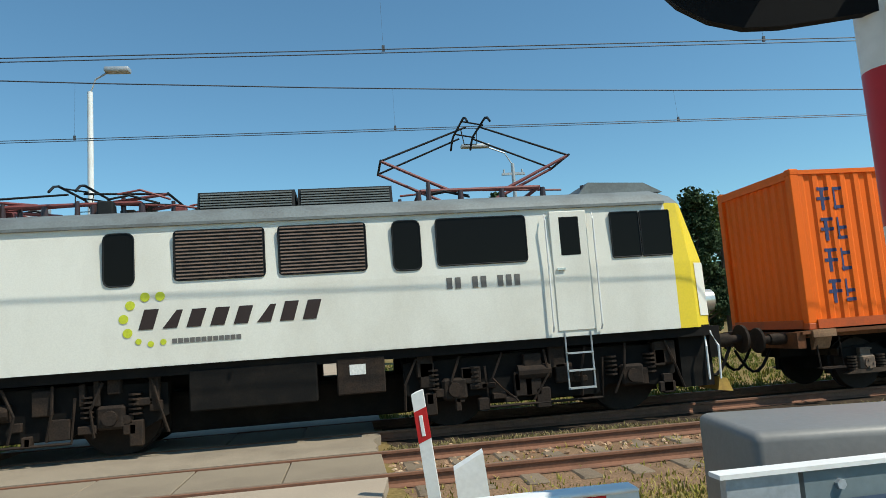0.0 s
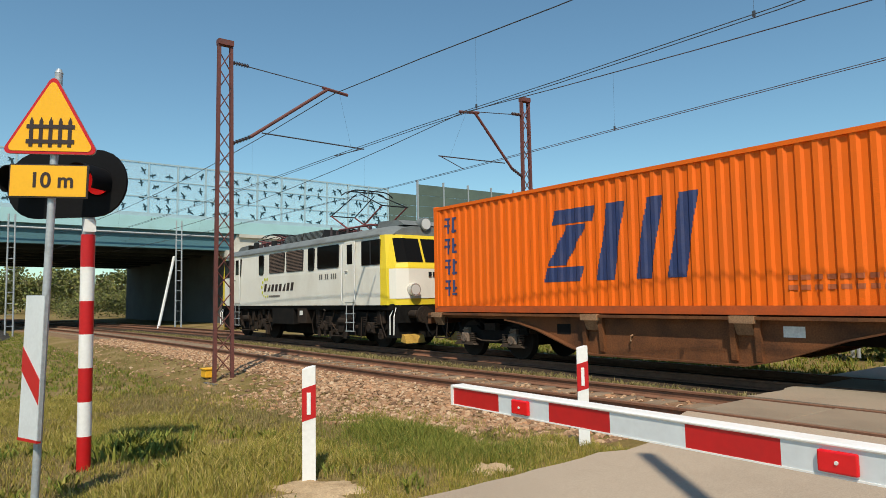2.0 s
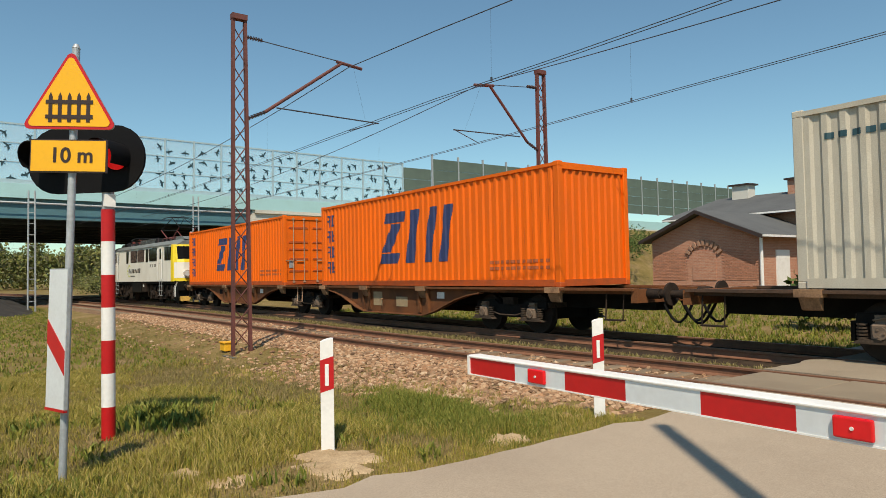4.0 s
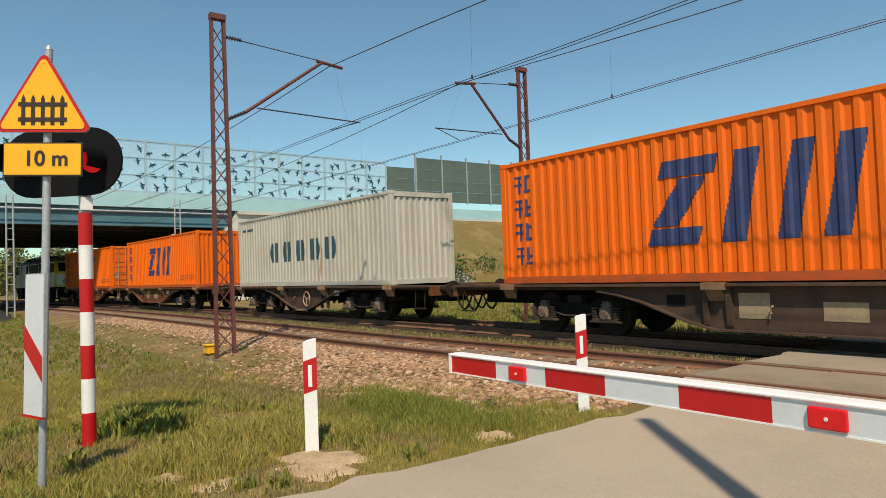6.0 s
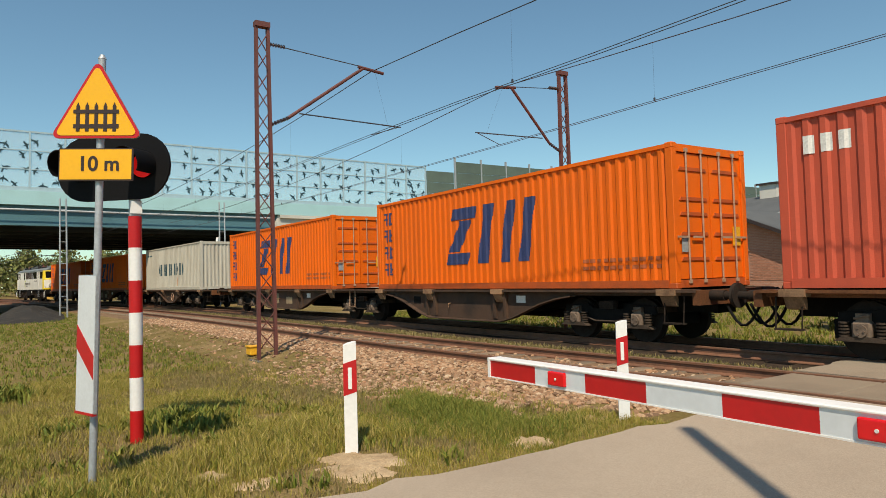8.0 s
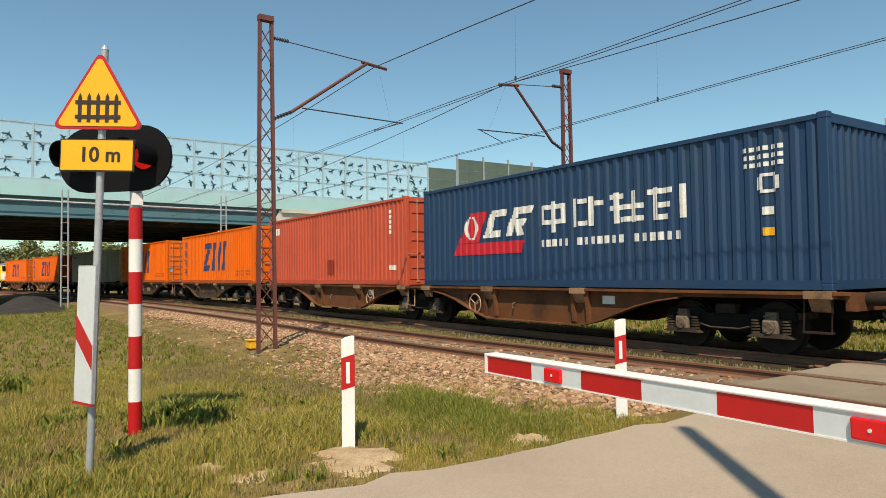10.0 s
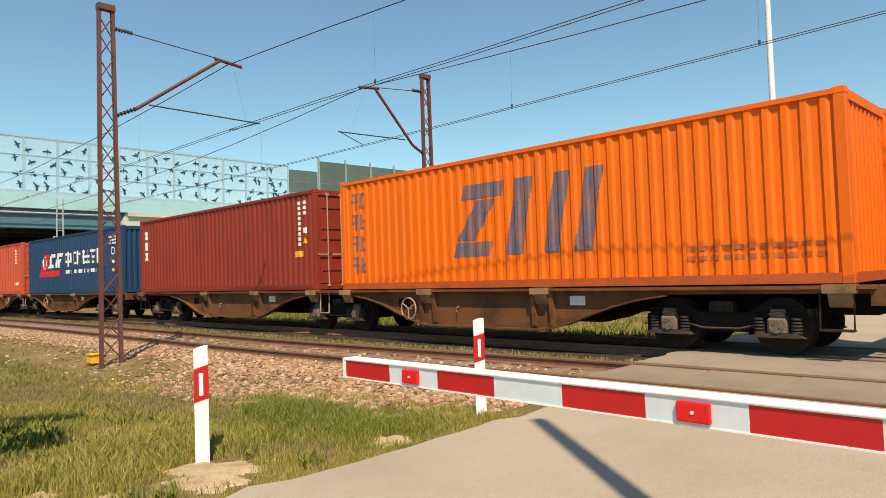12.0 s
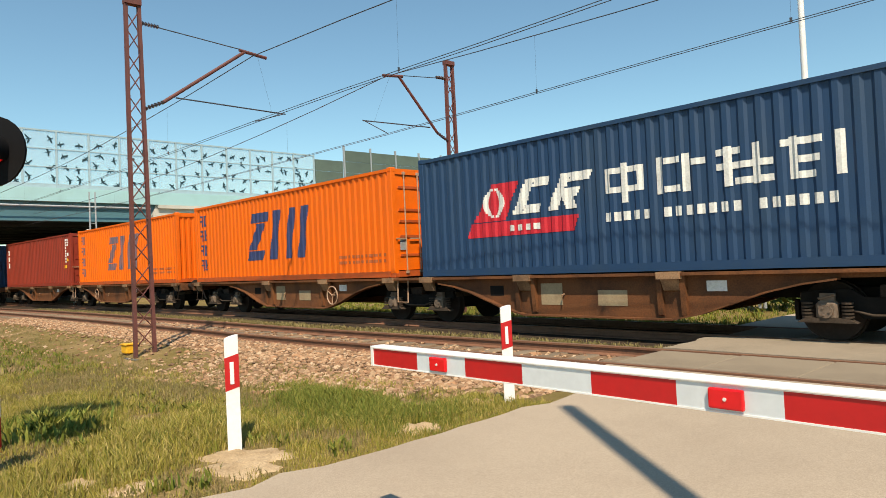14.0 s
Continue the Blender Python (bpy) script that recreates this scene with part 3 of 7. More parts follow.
for k in range(900):
    x = rs.uniform(0.7, 10)
    side.append((x, near_y(x) + rs.uniform(-2, 0.7), -0.2, rs.uniform(0.4, 1.2)))
beyond = []
while len(beyond) < 15000:
    x, y = rs.uniform(-30, 22), 14.2 + 22 * rs.rand() ** 1.5
    if -6.0 < x < 0.8:
        continue
    beyond.append((x, y, ground_z(x, y), rs.uniform(0.6, 1.5)))
blades("far_verge_grass", beyond, 0.05, 0.15, BLADE_GREEN, "green grass beyond the railway", 18, per=6, wide=0.014)
blades("verge_grass", side, 0.03, 0.11, BLADE, "rough grass on the verges of the crossing", 14, per=4, wide=0.012)
field = []
while len(field) < 16000:
    x, y = rs.uniform(-60, -15), rs.uniform(-14, 4.5)
    if y > near_y(x) - 2.6:
        continue
    field.append((x, y, ground_z(x, y), rs.uniform(0.6, 1.2)))
blades("field_grass", field, 0.04, 0.13, BLADE_GREEN, "rough green meadow grass farther along the line", 15, per=6, wide=0.013)
# scattered leafy weeds
weeds = []
for k in range(160):
    x, y = -13.6 + rs.normal(0, 0.28), 0.1 + rs.normal(0, 0.22)
    weeds.append((x, y, ground_z(x, y), 2.2))
for k in range(260):
    x, y = -8.6 + rs.normal(0, 0.4), 1.95 + rs.normal(0, 0.2)
    weeds.append((x, y, ground_z(x, y), 1.7))
for k in range(60):
    x, y = rs.uniform(-10, -4.9), rs.uniform(0.3, 3.6)
    if bare(x, y):
        continue
    for j in range(8):
        weeds.append((x + rs.normal(0, 0.06), y + rs.normal(0, 0.06), ground_z(x, y), 1.0))
blades("weeds", weeds, 0.05, 0.14, BLADE_GREEN, "low broad-leaved weeds in the grass", 16, per=3, wide=0.016)


def mound(x, y, r, h, seed):
    """A crumbly heap with a ragged rim."""
    verts, faces = [(x, y, ground_z(x, y) + h)], []
    n, rings = 44, 9
    for ring in range(1, rings + 1):
        for k in range(n):
            a = 2 * math.pi * k / n
            q = r * ring / rings * (1 + 0.6 * noise.noise((math.cos(a) * 1.4, math.sin(a) * 1.4, seed * 3.7)) + 0.35 * noise.noise((math.cos(a) * 5, math.sin(a) * 5, seed * 1.7)))
            px, py = x + math.cos(a) * q, y + math.sin(a) * q
            lump = 0.5 * h * noise.noise((px * 9, py * 9, seed)) + 0.25 * h * noise.noise((px * 25, py * 25, seed))
            verts.append((px, py, ground_z(px, py) + h * (1 - (ring / rings) ** 1.7) + lump - (0.03 if ring == rings else 0)))
    for k in range(n):
        faces.append((0, 1 + k, 1 + (k + 1) % n))
        for ring in range(rings - 1):
            a = 1 + ring * n
            faces.append((a + k, a + n + k, a + n + (k + 1) % n, a + (k + 1) % n))
    ob = raw("soil_mound", verts, faces, SAND)
    ob.data.shade_smooth()
    return tagged(ob, "small crumbly heap of bare sandy soil in the grass", "soil", "sand heaps")


for k, (x, y, r, h) in enumerate(((-5.72, 2.68, 0.3, 0.03), (-5.3, 2.62, 0.36, 0.03), (-5.45, 2.9, 0.22, 0.025), (-5.1, 4.3, 0.22, 0.04), (-5.9, 1.5, 0.24, 0.03), (-5.5, 1.75, 0.2, 0.03))):
    mound(x, y, r, h, k + 1)


# ---- road bridge over the railway ----
REVETMENT = surface("weathered_slope_paving", (0.29, 0.245, 0.2), 0.9, dirt=(0.22, 0.185, 0.15), dirt_amt=0.6, big=0.5, grain=12, grain_amt=0.12)
BX0, BX1 = -52.0, -82.0  # near and far edge


def bridge():
    b = thing("road_bridge", "turquoise and grey concrete road bridge across the railway", "bridge", pose(0, 3, 0, -0.6) @ pose(0, -3, 0))
    y0, y1 = -32.0, 19.0
    # deck and abutments carry the under-bridge shade in their concrete colour
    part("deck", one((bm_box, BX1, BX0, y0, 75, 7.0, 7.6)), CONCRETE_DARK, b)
    part("edge_beam", one((bm_box, BX0 - 0.05, BX0 + 0.28, y0, 75, 6.93, 7.86)), CYAN, b, "pale turquoise edge beam")
    part("edge_beam", one((bm_box, BX1 - 0.25, BX1 + 0.05, y0, 75, 6.93, 7.86)), CYAN, b)
    g = one((bm_box, BX0 - 0.5, BX0 - 0.08, y0, y1, 5.75, 7.0), (bm_box, BX0 - 0.62, BX0 + 0.04, y0, y1, 5.6, 5.76))
    part("girder", g, CYAN_DARK, b, "dark teal steel edge girder")
    # inner girders, coloured as if deep in the deck's shade
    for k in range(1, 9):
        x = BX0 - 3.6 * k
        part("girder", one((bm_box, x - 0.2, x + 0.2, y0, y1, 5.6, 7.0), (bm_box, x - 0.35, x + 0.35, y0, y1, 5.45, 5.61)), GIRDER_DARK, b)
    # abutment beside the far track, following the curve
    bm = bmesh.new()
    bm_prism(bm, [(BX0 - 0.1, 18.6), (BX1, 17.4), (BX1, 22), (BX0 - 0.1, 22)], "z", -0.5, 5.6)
    part("abutment", bm, CONCRETE_DARK, b, "abutment wall in shade-grey concrete")
    part("bearing_shelf", one((bm_box, BX0 - 1.5, BX0 + 0.5, 18.0, 19.4, 5.1, 5.6)), CONCRETE, b)
    bm = bmesh.new()
    bm_prism(bm, [(18.4, -0.4), (62, -0.4), (62, 6.9), (18.9, 6.9), (18.4, 5.6)], "x", BX0 - 0.6, BX0 + 0.12)
    part("wing_wall", bm, CONCRETE, b, "white sunlit concrete wing wall")
    part("coping", one((bm_box, BX0 - 0.7, BX0 + 0.32, 19, 75, 6.66, 6.92)), CONCRETE, b)
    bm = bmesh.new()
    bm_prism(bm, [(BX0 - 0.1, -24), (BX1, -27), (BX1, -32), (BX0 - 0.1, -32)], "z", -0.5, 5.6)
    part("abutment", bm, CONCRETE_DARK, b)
    # earth slope against the wing wall
    toe = (BX0 + 11, 36, -0.35)
    ob = raw("revetment", [(BX0 + 0.14, 21.5, -0.35), toe, (BX0 + 0.14, 33, 6.85), (BX0 + 0.14, 36, -0.35)], [(0, 1, 2), (0, 2, 3), (1, 3, 2)], REVETMENT, b)
    tagged(ob, "paved concrete slope")
    ob = raw("slope", [(BX0 + 0.14, 33, 6.85), toe, (BX0 + 13, 120, -0.35), (BX0 + 0.14, 120, 6.85)], [(0, 1, 2, 3)], MEADOW, b)
    tagged(ob, "grassy embankment slope")
    part("embankment", one((bm_box, BX1, BX0 - 0.7, 22, 160, -0.4, 7.3)), MEADOW, b)
    # noise screen with bird silhouettes
    scr = y0
    pitch = 2.05
    ya = 32.8
    post_bm = bmesh.new()
    bm_box(post_bm, -0.07, 0.07, -0.055, 0.055, 0, 3.98)
    post = part("screen_post", post_bm, SCREEN_POST, b)
    post.matrix_basis = pose(BX0 + 0.1, ya, 7.86)
    pane_bm = bmesh.new()
    bm_box(pane_bm, -0.012, 0.012, 0.06, pitch - 0.06, 0.25, 3.88)
    pane = part("screen_pane", pane_bm, SCREEN, b, "pale blue see-through noise screen pane")
    pane.visible_shadow = False
    pane.matrix_basis = pose(BX0 + 0.1, ya - pitch, 7.86)
    bars = []
    for z0, z1 in ((3.86, 3.97), (2.64, 2.7), (1.4, 1.46), (0.0, 0.28)):
        bar = part("screen_rail", one((bm_box, -0.05, 0.05, 0, pitch, z0, z1)), SCREEN_POST, b)
        bar.matrix_basis = pose(BX0 + 0.1, ya - pitch, 7.86)
        bars.append(bar.data)
    birds = []
    for k in range(3):
        bb = bmesh.new()
        s = (1, 0.8, 1.25)[k]
        body = [(-0.34, 0.02), (-0.1, 0.06), (0.16, 0.045), (0.3, 0.0), (0.16, -0.05), (-0.1, -0.04)]
        wing = [(-0.06, 0.03), (0.1, 0.03), (0.02 - 0.08 * k, 0.4 * s), (-0.1 - 0.05 * k, 0.3 * s)]
        wing2 = [(-0.06, -0.02), (-0.14 - 0.06 * k, -0.32 * s), (-0.02, -0.36 / s), (0.1, -0.02)]
        for j, poly in enumerate((body, wing, wing2)):
            bm_prism(bb, poly, "x", 0.012 + 0.003 * j, 0.02 + 0.003 * j)
        me = part("bird", bb, BIRD, b)
        me.matrix_basis = pose(BX0 + 0.11, ya - 1.0 - 0.3 * k, 8.8 + 0.6 * k, 30 * k)
        birds.append(me.data)
    rnd = random.Random(8)
    n = 19
    for k in range(1, n):
        y = ya - pitch * k
        again("screen_post", post.data, b, pose(BX0 + 0.1, y, 7.86))
        o = again("screen_pane", pane.data, b, pose(BX0 + 0.1, y - pitch, 7.86))
        o.visible_shadow = False
        for me in bars:
            again("screen_rail", me, b, pose(BX0 + 0.1, y - pitch, 7.86))
    for k in range(n):
        for cell in range(8):
            if rnd.random() < 0.06:
                continue
            yy = ya - pitch * k - (0.5 if cell % 2 else 1.5) + rnd.uniform(-0.34, 0.34)
            zz = 7.86 + 0.62 + 0.88 * (cell // 2) + rnd.uniform(-0.26, 0.2)
            again("bird", rnd.choice(birds), b, Matrix.LocRotScale((BX0 + 0.115, yy, zz), Euler((radians(rnd.choice((20, 60, 100, 150, 200, 300)) + rnd.uniform(-20, 20)), 0, 0)), Vector((1, 0.76, 0.76))))
    # drain pipe and conduits on the girder
    part("drain_pipe", one((bm_cyl, (BX0 + 0.4, -32, 6.6), (BX0 + 0.4, 18.4, 6.6), 0.07, None, 8)), GALV, b)
    # green-grey noise wall that follows the clear screen
    wall = thing("noise_barrier", "green-grey panelled noise barrier on the embankment", "noise barrier")
    p_bm = bmesh.new()
    bm_box(p_bm, -0.06, 0.06, 0.05, 3.0, 0, 1.0)
    first_p = part("panel", p_bm, NOISE_WALL, wall)
    first_p.matrix_basis = pose(BX0 + 0.1, 33.0, 8.1)
    pp = one((bm_box, -0.09, 0.09, -0.07, 0.07, 0, 4.6))
    first_q = part("wall_post", pp, GALV, wall)
    first_q.matrix_basis = pose(BX0 + 0.1, 36.2, 8.0)
    for k in range(18):
        y = 33.0 + 3.05 * k + (0.15 if k else 0)
        top = 3 if k == 0 else 4
        for j in range(top):
            again("panel", first_p.data, wall, pose(BX0 + 0.1, y, 8.1 + 1.03 * j))
        if k > 1:
            again("wall_post", first_q.data, wall, pose(BX0 + 0.1, y, 8.0))


bridge()


# ---- trees ----
def crown_mesh(name, clumps, per, leaf, material, seed, parent):
    """Many small leaf shapes scattered over a set of clumps."""
    rnd = np.random.RandomState(seed)
    c = np.repeat(np.array(clumps, float), per, axis=0)
    n = len(c)
    d = rnd.normal(0, 1, (n, 3))
    d /= np.linalg.norm(d, axis=1)[:, None]
    p = c[:, :3] + d * c[:, 3:4] * rnd.uniform(0.4, 1.08, (n, 1)) * np.array([1, 1, 0.8])
    a = rnd.normal(0, 1, (n, 3))
    a /= np.linalg.norm(a, axis=1)[:, None]
    b = np.cross(a, rnd.normal(0, 1, (n, 3)))
    b /= np.linalg.norm(b, axis=1)[:, None] + 1e-6
    s = leaf * rnd.uniform(0.6, 1.4, (n, 1))
    verts = np.stack([p - a * s, p + b * s * 0.6, p + a * s, p - b * s * 0.6], 1).reshape(-1, 3)
    return raw(name, verts.tolist(), np.arange(4 * n).reshape(-1, 4).tolist(), material, parent)


def tree(x, y, h, wide, kind="leaf", seed=1, label="", z=None):
    rnd = random.Random(seed)
    z = ground_z(x, y) if z is None else z
    pine = kind == "pine"
    t = thing("pine_tree" if pine else "deciduous_tree", label or ("tall dark pine tree" if pine else "leafy green deciduous tree in spring leaf"), "tree", pose(x, y, z), "trees beyond the railway")
    bm = bmesh.new()
    r = h * 0.018 + 0.03
    bm_cyl(bm, (0, 0, -0.2), (0.05, 0.03, h * 0.5), r, r * 0.7, 8)
    bm_cyl(bm, (0.05, 0.03, h * 0.5), (0, 0, h * 0.95), r * 0.7, r * 0.15, 8)
    clumps = []
    n = 26 if pine else 22
    for k in range(n):
        f = (k + 0.5) / n
        zz = h * ((0.1 if pine else 0.18) + (0.88 if pine else 0.76) * f)
        span = wide * (1.05 - f * 0.85 if pine else math.sin(math.pi * (0.18 + 0.75 * f))) * rnd.uniform(0.65, 1.1)
        a = rnd.uniform(0, 6.28) + k * 2.4
        cx, cy = math.cos(a) * span * 0.62, math.sin(a) * span * 0.62
        bm_cyl(bm, (0, 0, zz - h * 0.08), (cx, cy, zz), r * 0.3, r * 0.08, 5)
        clumps.append((cx, cy, zz, wide * (0.26 if pine else 0.36) * rnd.uniform(0.7, 1.2)))
    part("trunk", bm, BARK, t)
    crown_mesh("crown", clumps, 420 if pine else 260, 0.12, PINE if pine else LEAF, seed, t)
    return t


TREES = [(-5.6, 36, 9.4, 2.3, "leaf"), (-3.6, 38, 9.2, 2.4, "leaf"), (-7.3, 37, 7.0, 1.8, "leaf"), (-1.6, 52, 7.6, 2.0, "leaf"), (5.5, 37, 6.6, 2.2, "pine"), (6.9, 35, 8.2, 2.4, "pine"), (8.5, 36, 8.9, 2.6, "pine"), (10.4, 36, 8.0, 2.3, "pine"), (12.4, 35, 7.6, 2.2, "leaf"),
         (14.8, 36, 7.2, 2.2, "pine"), (17.0, 35, 7.4, 2.3, "leaf"), (19.6, 35, 8.3, 2.3, "pine"), (21.6, 36, 8.4, 2.4, "leaf"), (24.5, 36, 8.4, 2.4, "leaf"), (28.5, 38, 8.0, 2.6, "pine"), (33, 40, 8, 2.8, "leaf")]
for k, (x, y, h, w, kd) in enumerate(TREES):
    tree(x, y, h, w, kd, 20 + k)


def far_woods():
    rnd = np.random.RandomState(77)
    clumps = []
    # behind the bridge and along the horizon
    for k in range(620):
        a = rnd.uniform(-35, 60)
        d = rnd.uniform(150, 210)
        x, y = -d * math.cos(radians(a)), d * math.sin(radians(a))
        h = rnd.uniform(5.5, 9.5)
        clumps += [(x + rnd.uniform(-1, 1), y + rnd.uniform(-1, 1), h * f, 2.6 * (1.1 - 0.45 * f)) for f in (0.25, 0.5, 0.72, 0.9)]
    for k in range(300):
        a = rnd.uniform(-35, 75)
        d = rnd.uniform(85, 150)
        x, y = d * math.sin(radians(a)), d * math.cos(radians(a))
        h = rnd.uniform(4, 7.5)
        if -6 < x < 3 and y < 140:
            continue
        clumps += [(x + rnd.uniform(-1, 1), y + rnd.uniform(-1, 1), h * f, 2.6 * (1.1 - 0.45 * f)) for f in (0.25, 0.5, 0.72, 0.9)]
    tagged(crown_mesh("far_woods", clumps, 70, 0.36, WOOD_FAR, 78, None), "distant mixed woodland along the horizon", "woods", kind="stuff")


far_woods()
# low bushes beside the line beyond the bridge and on the station side
def bushes():
    rnd = np.random.RandomState(91)
    clumps = []
    for k in range(110):
        x, y = rnd.uniform(-140, -84), rnd.uniform(12, 40)
        clumps.append((x, y - 0.1 * (x + 84), rnd.uniform(0.4, 1.6 + 0.09 * (y - 12)), rnd.uniform(1.0, 2.0)))
    tagged(crown_mesh("scrub", clumps, 230, 0.12, WOOD_FAR, 93, None), "sunlit scrub beyond the bridge", "bushes", kind="stuff")
    clumps = []
    for k in range(26):
        x = rnd.uniform(-9.4, -6.8)
        clumps.append((x, 18.6 + rnd.uniform(-0.4, 0.4), rnd.uniform(0.3, 1.0), rnd.uniform(0.3, 0.6)))
    for k in range(60):
        x, y = rnd.uniform(-50, -40), rnd.uniform(33, 60)
        clumps.append((x, y, rnd.uniform(0.5, 2.2) + 0.12 * (y - 30), rnd.uniform(0.8, 1.6)))
    for k in range(46):
        clumps.append((rnd.uniform(2.5, 15), 32.5 + rnd.uniform(-1, 1), rnd.uniform(0.3, 1.7), rnd.uniform(0.5, 0.9)))
    tagged(crown_mesh("bushes", clumps, 150, 0.11, LEAF, 92, None), "scrubby bushes along the railway", "bushes", kind="stuff")


bushes()


# ---- the train: layout along the far track (left end of each box when the clip starts) ----
# small surges of the couplings: seconds, metres
SLACK = [(0, -0.06), (0.5, 0.0), (1.5, 0.06), (2.0, 0.02), (3.0, 0.0), (6.5, 0.03), (7.0, 0.0), (7.5, -0.07), (8.0, 0.0), (9.5, 0.0), (10.0, 0.26), (10.5, -0.18),
         (11.0, 0.13), (11.5, -0.2), (12.0, 0.14), (12.5, -0.15), (13.0, 0.1), (13.5, -0.28), (14.0, 0.26)]


def run(t):
    """Metres that the train has rolled since the start."""
    slack = float(np.interp(t, [row[0] for row in SLACK], [row[1] for row in SLACK]))
    return 11.6213 * t + 0.03387 * t * t + slack


def on_track(u, t, z=0.0):
    x = u - run(t)
    s = (far_y(x + 1) - far_y(x - 1)) / 2
    return pose(x, far_y(x), z, 0, 0, math.degrees(math.atan(s)))


MOVERS = []  # (thing, u of its centre, height)
ROLLERS = []  # (wheelset, radius)
LONG, WIDE, TALL = 12.192, 2.438, 2.896
PITCH, DEEP = 0.278, 0.036


def profile(x0, x1):
    """Corrugation between two stations: (x, depth) breakpoints."""
    pts, x = [], -6.2
    while x < 6.3:
        for d, v in ((0.0, 0), (0.085, 0), (0.135, 1), (0.23, 1)):
            pts.append((x + d, v * DEEP))
        x += PITCH
    def depth(q):
        for (a, da), (b, db) in zip(pts, pts[1:]):
            if a <= q <= b:
                return da + (db - da) * (q - a) / max(b - a, 1e-9)
        return 0.0
    return [(x0, depth(x0))] + [p for p in pts if x0 + 1e-4 < p[0] < x1 - 1e-4] + [(x1, depth(x1))]


def side_sheet(bm, x0, x1, z0, z1, y, out):
    lo, hi = [], []
    for x, d in profile(x0, x1):
        lo.append(bm.verts.new((x, y - out * d, z0)))
        hi.append(bm.verts.new((x, y - out * d, z1)))
    for k in range(len(lo) - 1):
        bm.faces.new((lo[k], lo[k + 1], hi[k + 1], hi[k]))


def end_sheet(bm, x, out):
    lo, hi, y = [], [], -1.14
    while y < 1.141:
        for d, v in ((0, 0), (0.07, 0), (0.11, 1), (0.19, 1)):
            if y + d < 1.15:
                lo.append(bm.verts.new((x - out * v * 0.04, y + d, 0.16)))
                hi.append(bm.verts.new((x - out * v * 0.04, y + d, 2.79)))
        y += 0.228
    for k in range(len(lo) - 1):
        bm.faces.new((lo[k], lo[k + 1], hi[k + 1], hi[k]))


COAT = itertools.count()


def decal(bm, spans, z0, z1, rows=14):
    """Paint that follows the ribs of the near side: spans(f) gives x ranges from the left end at height fraction f."""
    lift = 0.0007 * (next(COAT) % 17)
    for r in range(rows):
        za, zb = z0 + (z1 - z0) * r / rows, z0 + (z1 - z0) * (r + 1) / rows
        for (a, b) in spans((r + 0.5) / rows):
            if b - a < 0.01:
                continue
            pts = profile(a - 6.096, b - 6.096)
            lo = [bm.verts.new((x, -1.2085 - lift + d, za)) for x, d in pts]
            hi = [bm.verts.new((x, -1.2085 - lift + d, zb)) for x, d in pts]
            for k in range(len(pts) - 1):
                bm.faces.new((lo[k], lo[k + 1], hi[k + 1], hi[k]))
    bmesh.ops.remove_doubles(bm, verts=list(bm.verts), dist=0.0005)


def bars(box, x0, pitch, wide, n, z0, z1, material, skip=()):
    """A line of small print as single plain bars."""
    for j in range(n):
        if j not in skip:
            part("print_bar", one((decal, slanted(x0 + pitch * j, x0 + pitch * j + wide, 0), z0, z1, 1)), material, box)


def slanted(x0, x1, lean):
    return lambda f: [(x0 + lean * f, x1 + lean * f)]


def marks_orange(box, blue=None):
    """Big slanted blue blocks, a column of blue strokes and a faint line of small print."""
    blue = blue or DECAL_BLUE
    for a, b, lean, z0, z1 in ((4.17, 5.26, 0.1, 0.7, 1.02), (4.45, 5.62, 0.1, 1.97, 2.29), (4.3, 4.86, 0.62, 1.06, 1.93), (5.72, 6.16, 0.32, 0.7, 2.29), (6.7, 7.06, 0.32, 0.7, 2.29), (7.44, 7.82, 0.32, 0.7, 2.29)):
        part("marking", one((decal, slanted(a, b, lean), z0, z1, 14 if z1 - z0 > 0.5 else 4)), blue, box, "dark blue slanted paint block")
    for k in range(4):
        z = 2.12 - 0.56 * k
        for p, q, za, zb in ((0.5, 0.74, 0.36, 0.42), (0.48, 0.74, 0.18, 0.24), (0.58, 0.65, 0.0, 0.42), (0.82, 0.88, (0.0, 0.05, 0.0, 0.1)[k], 0.42), (0.88, 1.0, (0.36, 0.2, 0.3, 0.18)[k], (0.42, 0.26, 0.36, 0.24)[k]), (0.8, 1.0, 0.02, 0.08)):
            part("stroke", one((decal, slanted(p, q, 0), z + za, z + zb, 1)), blue, box)
    for k in range(2):
        bars(box, 9.7, 0.2, 0.14, 11, 0.42 + 0.16 * k, 0.5 + 0.16 * k, DECAL_FAINT)


def marks_faded(box):
    marks_orange(box, DECAL_WORN)


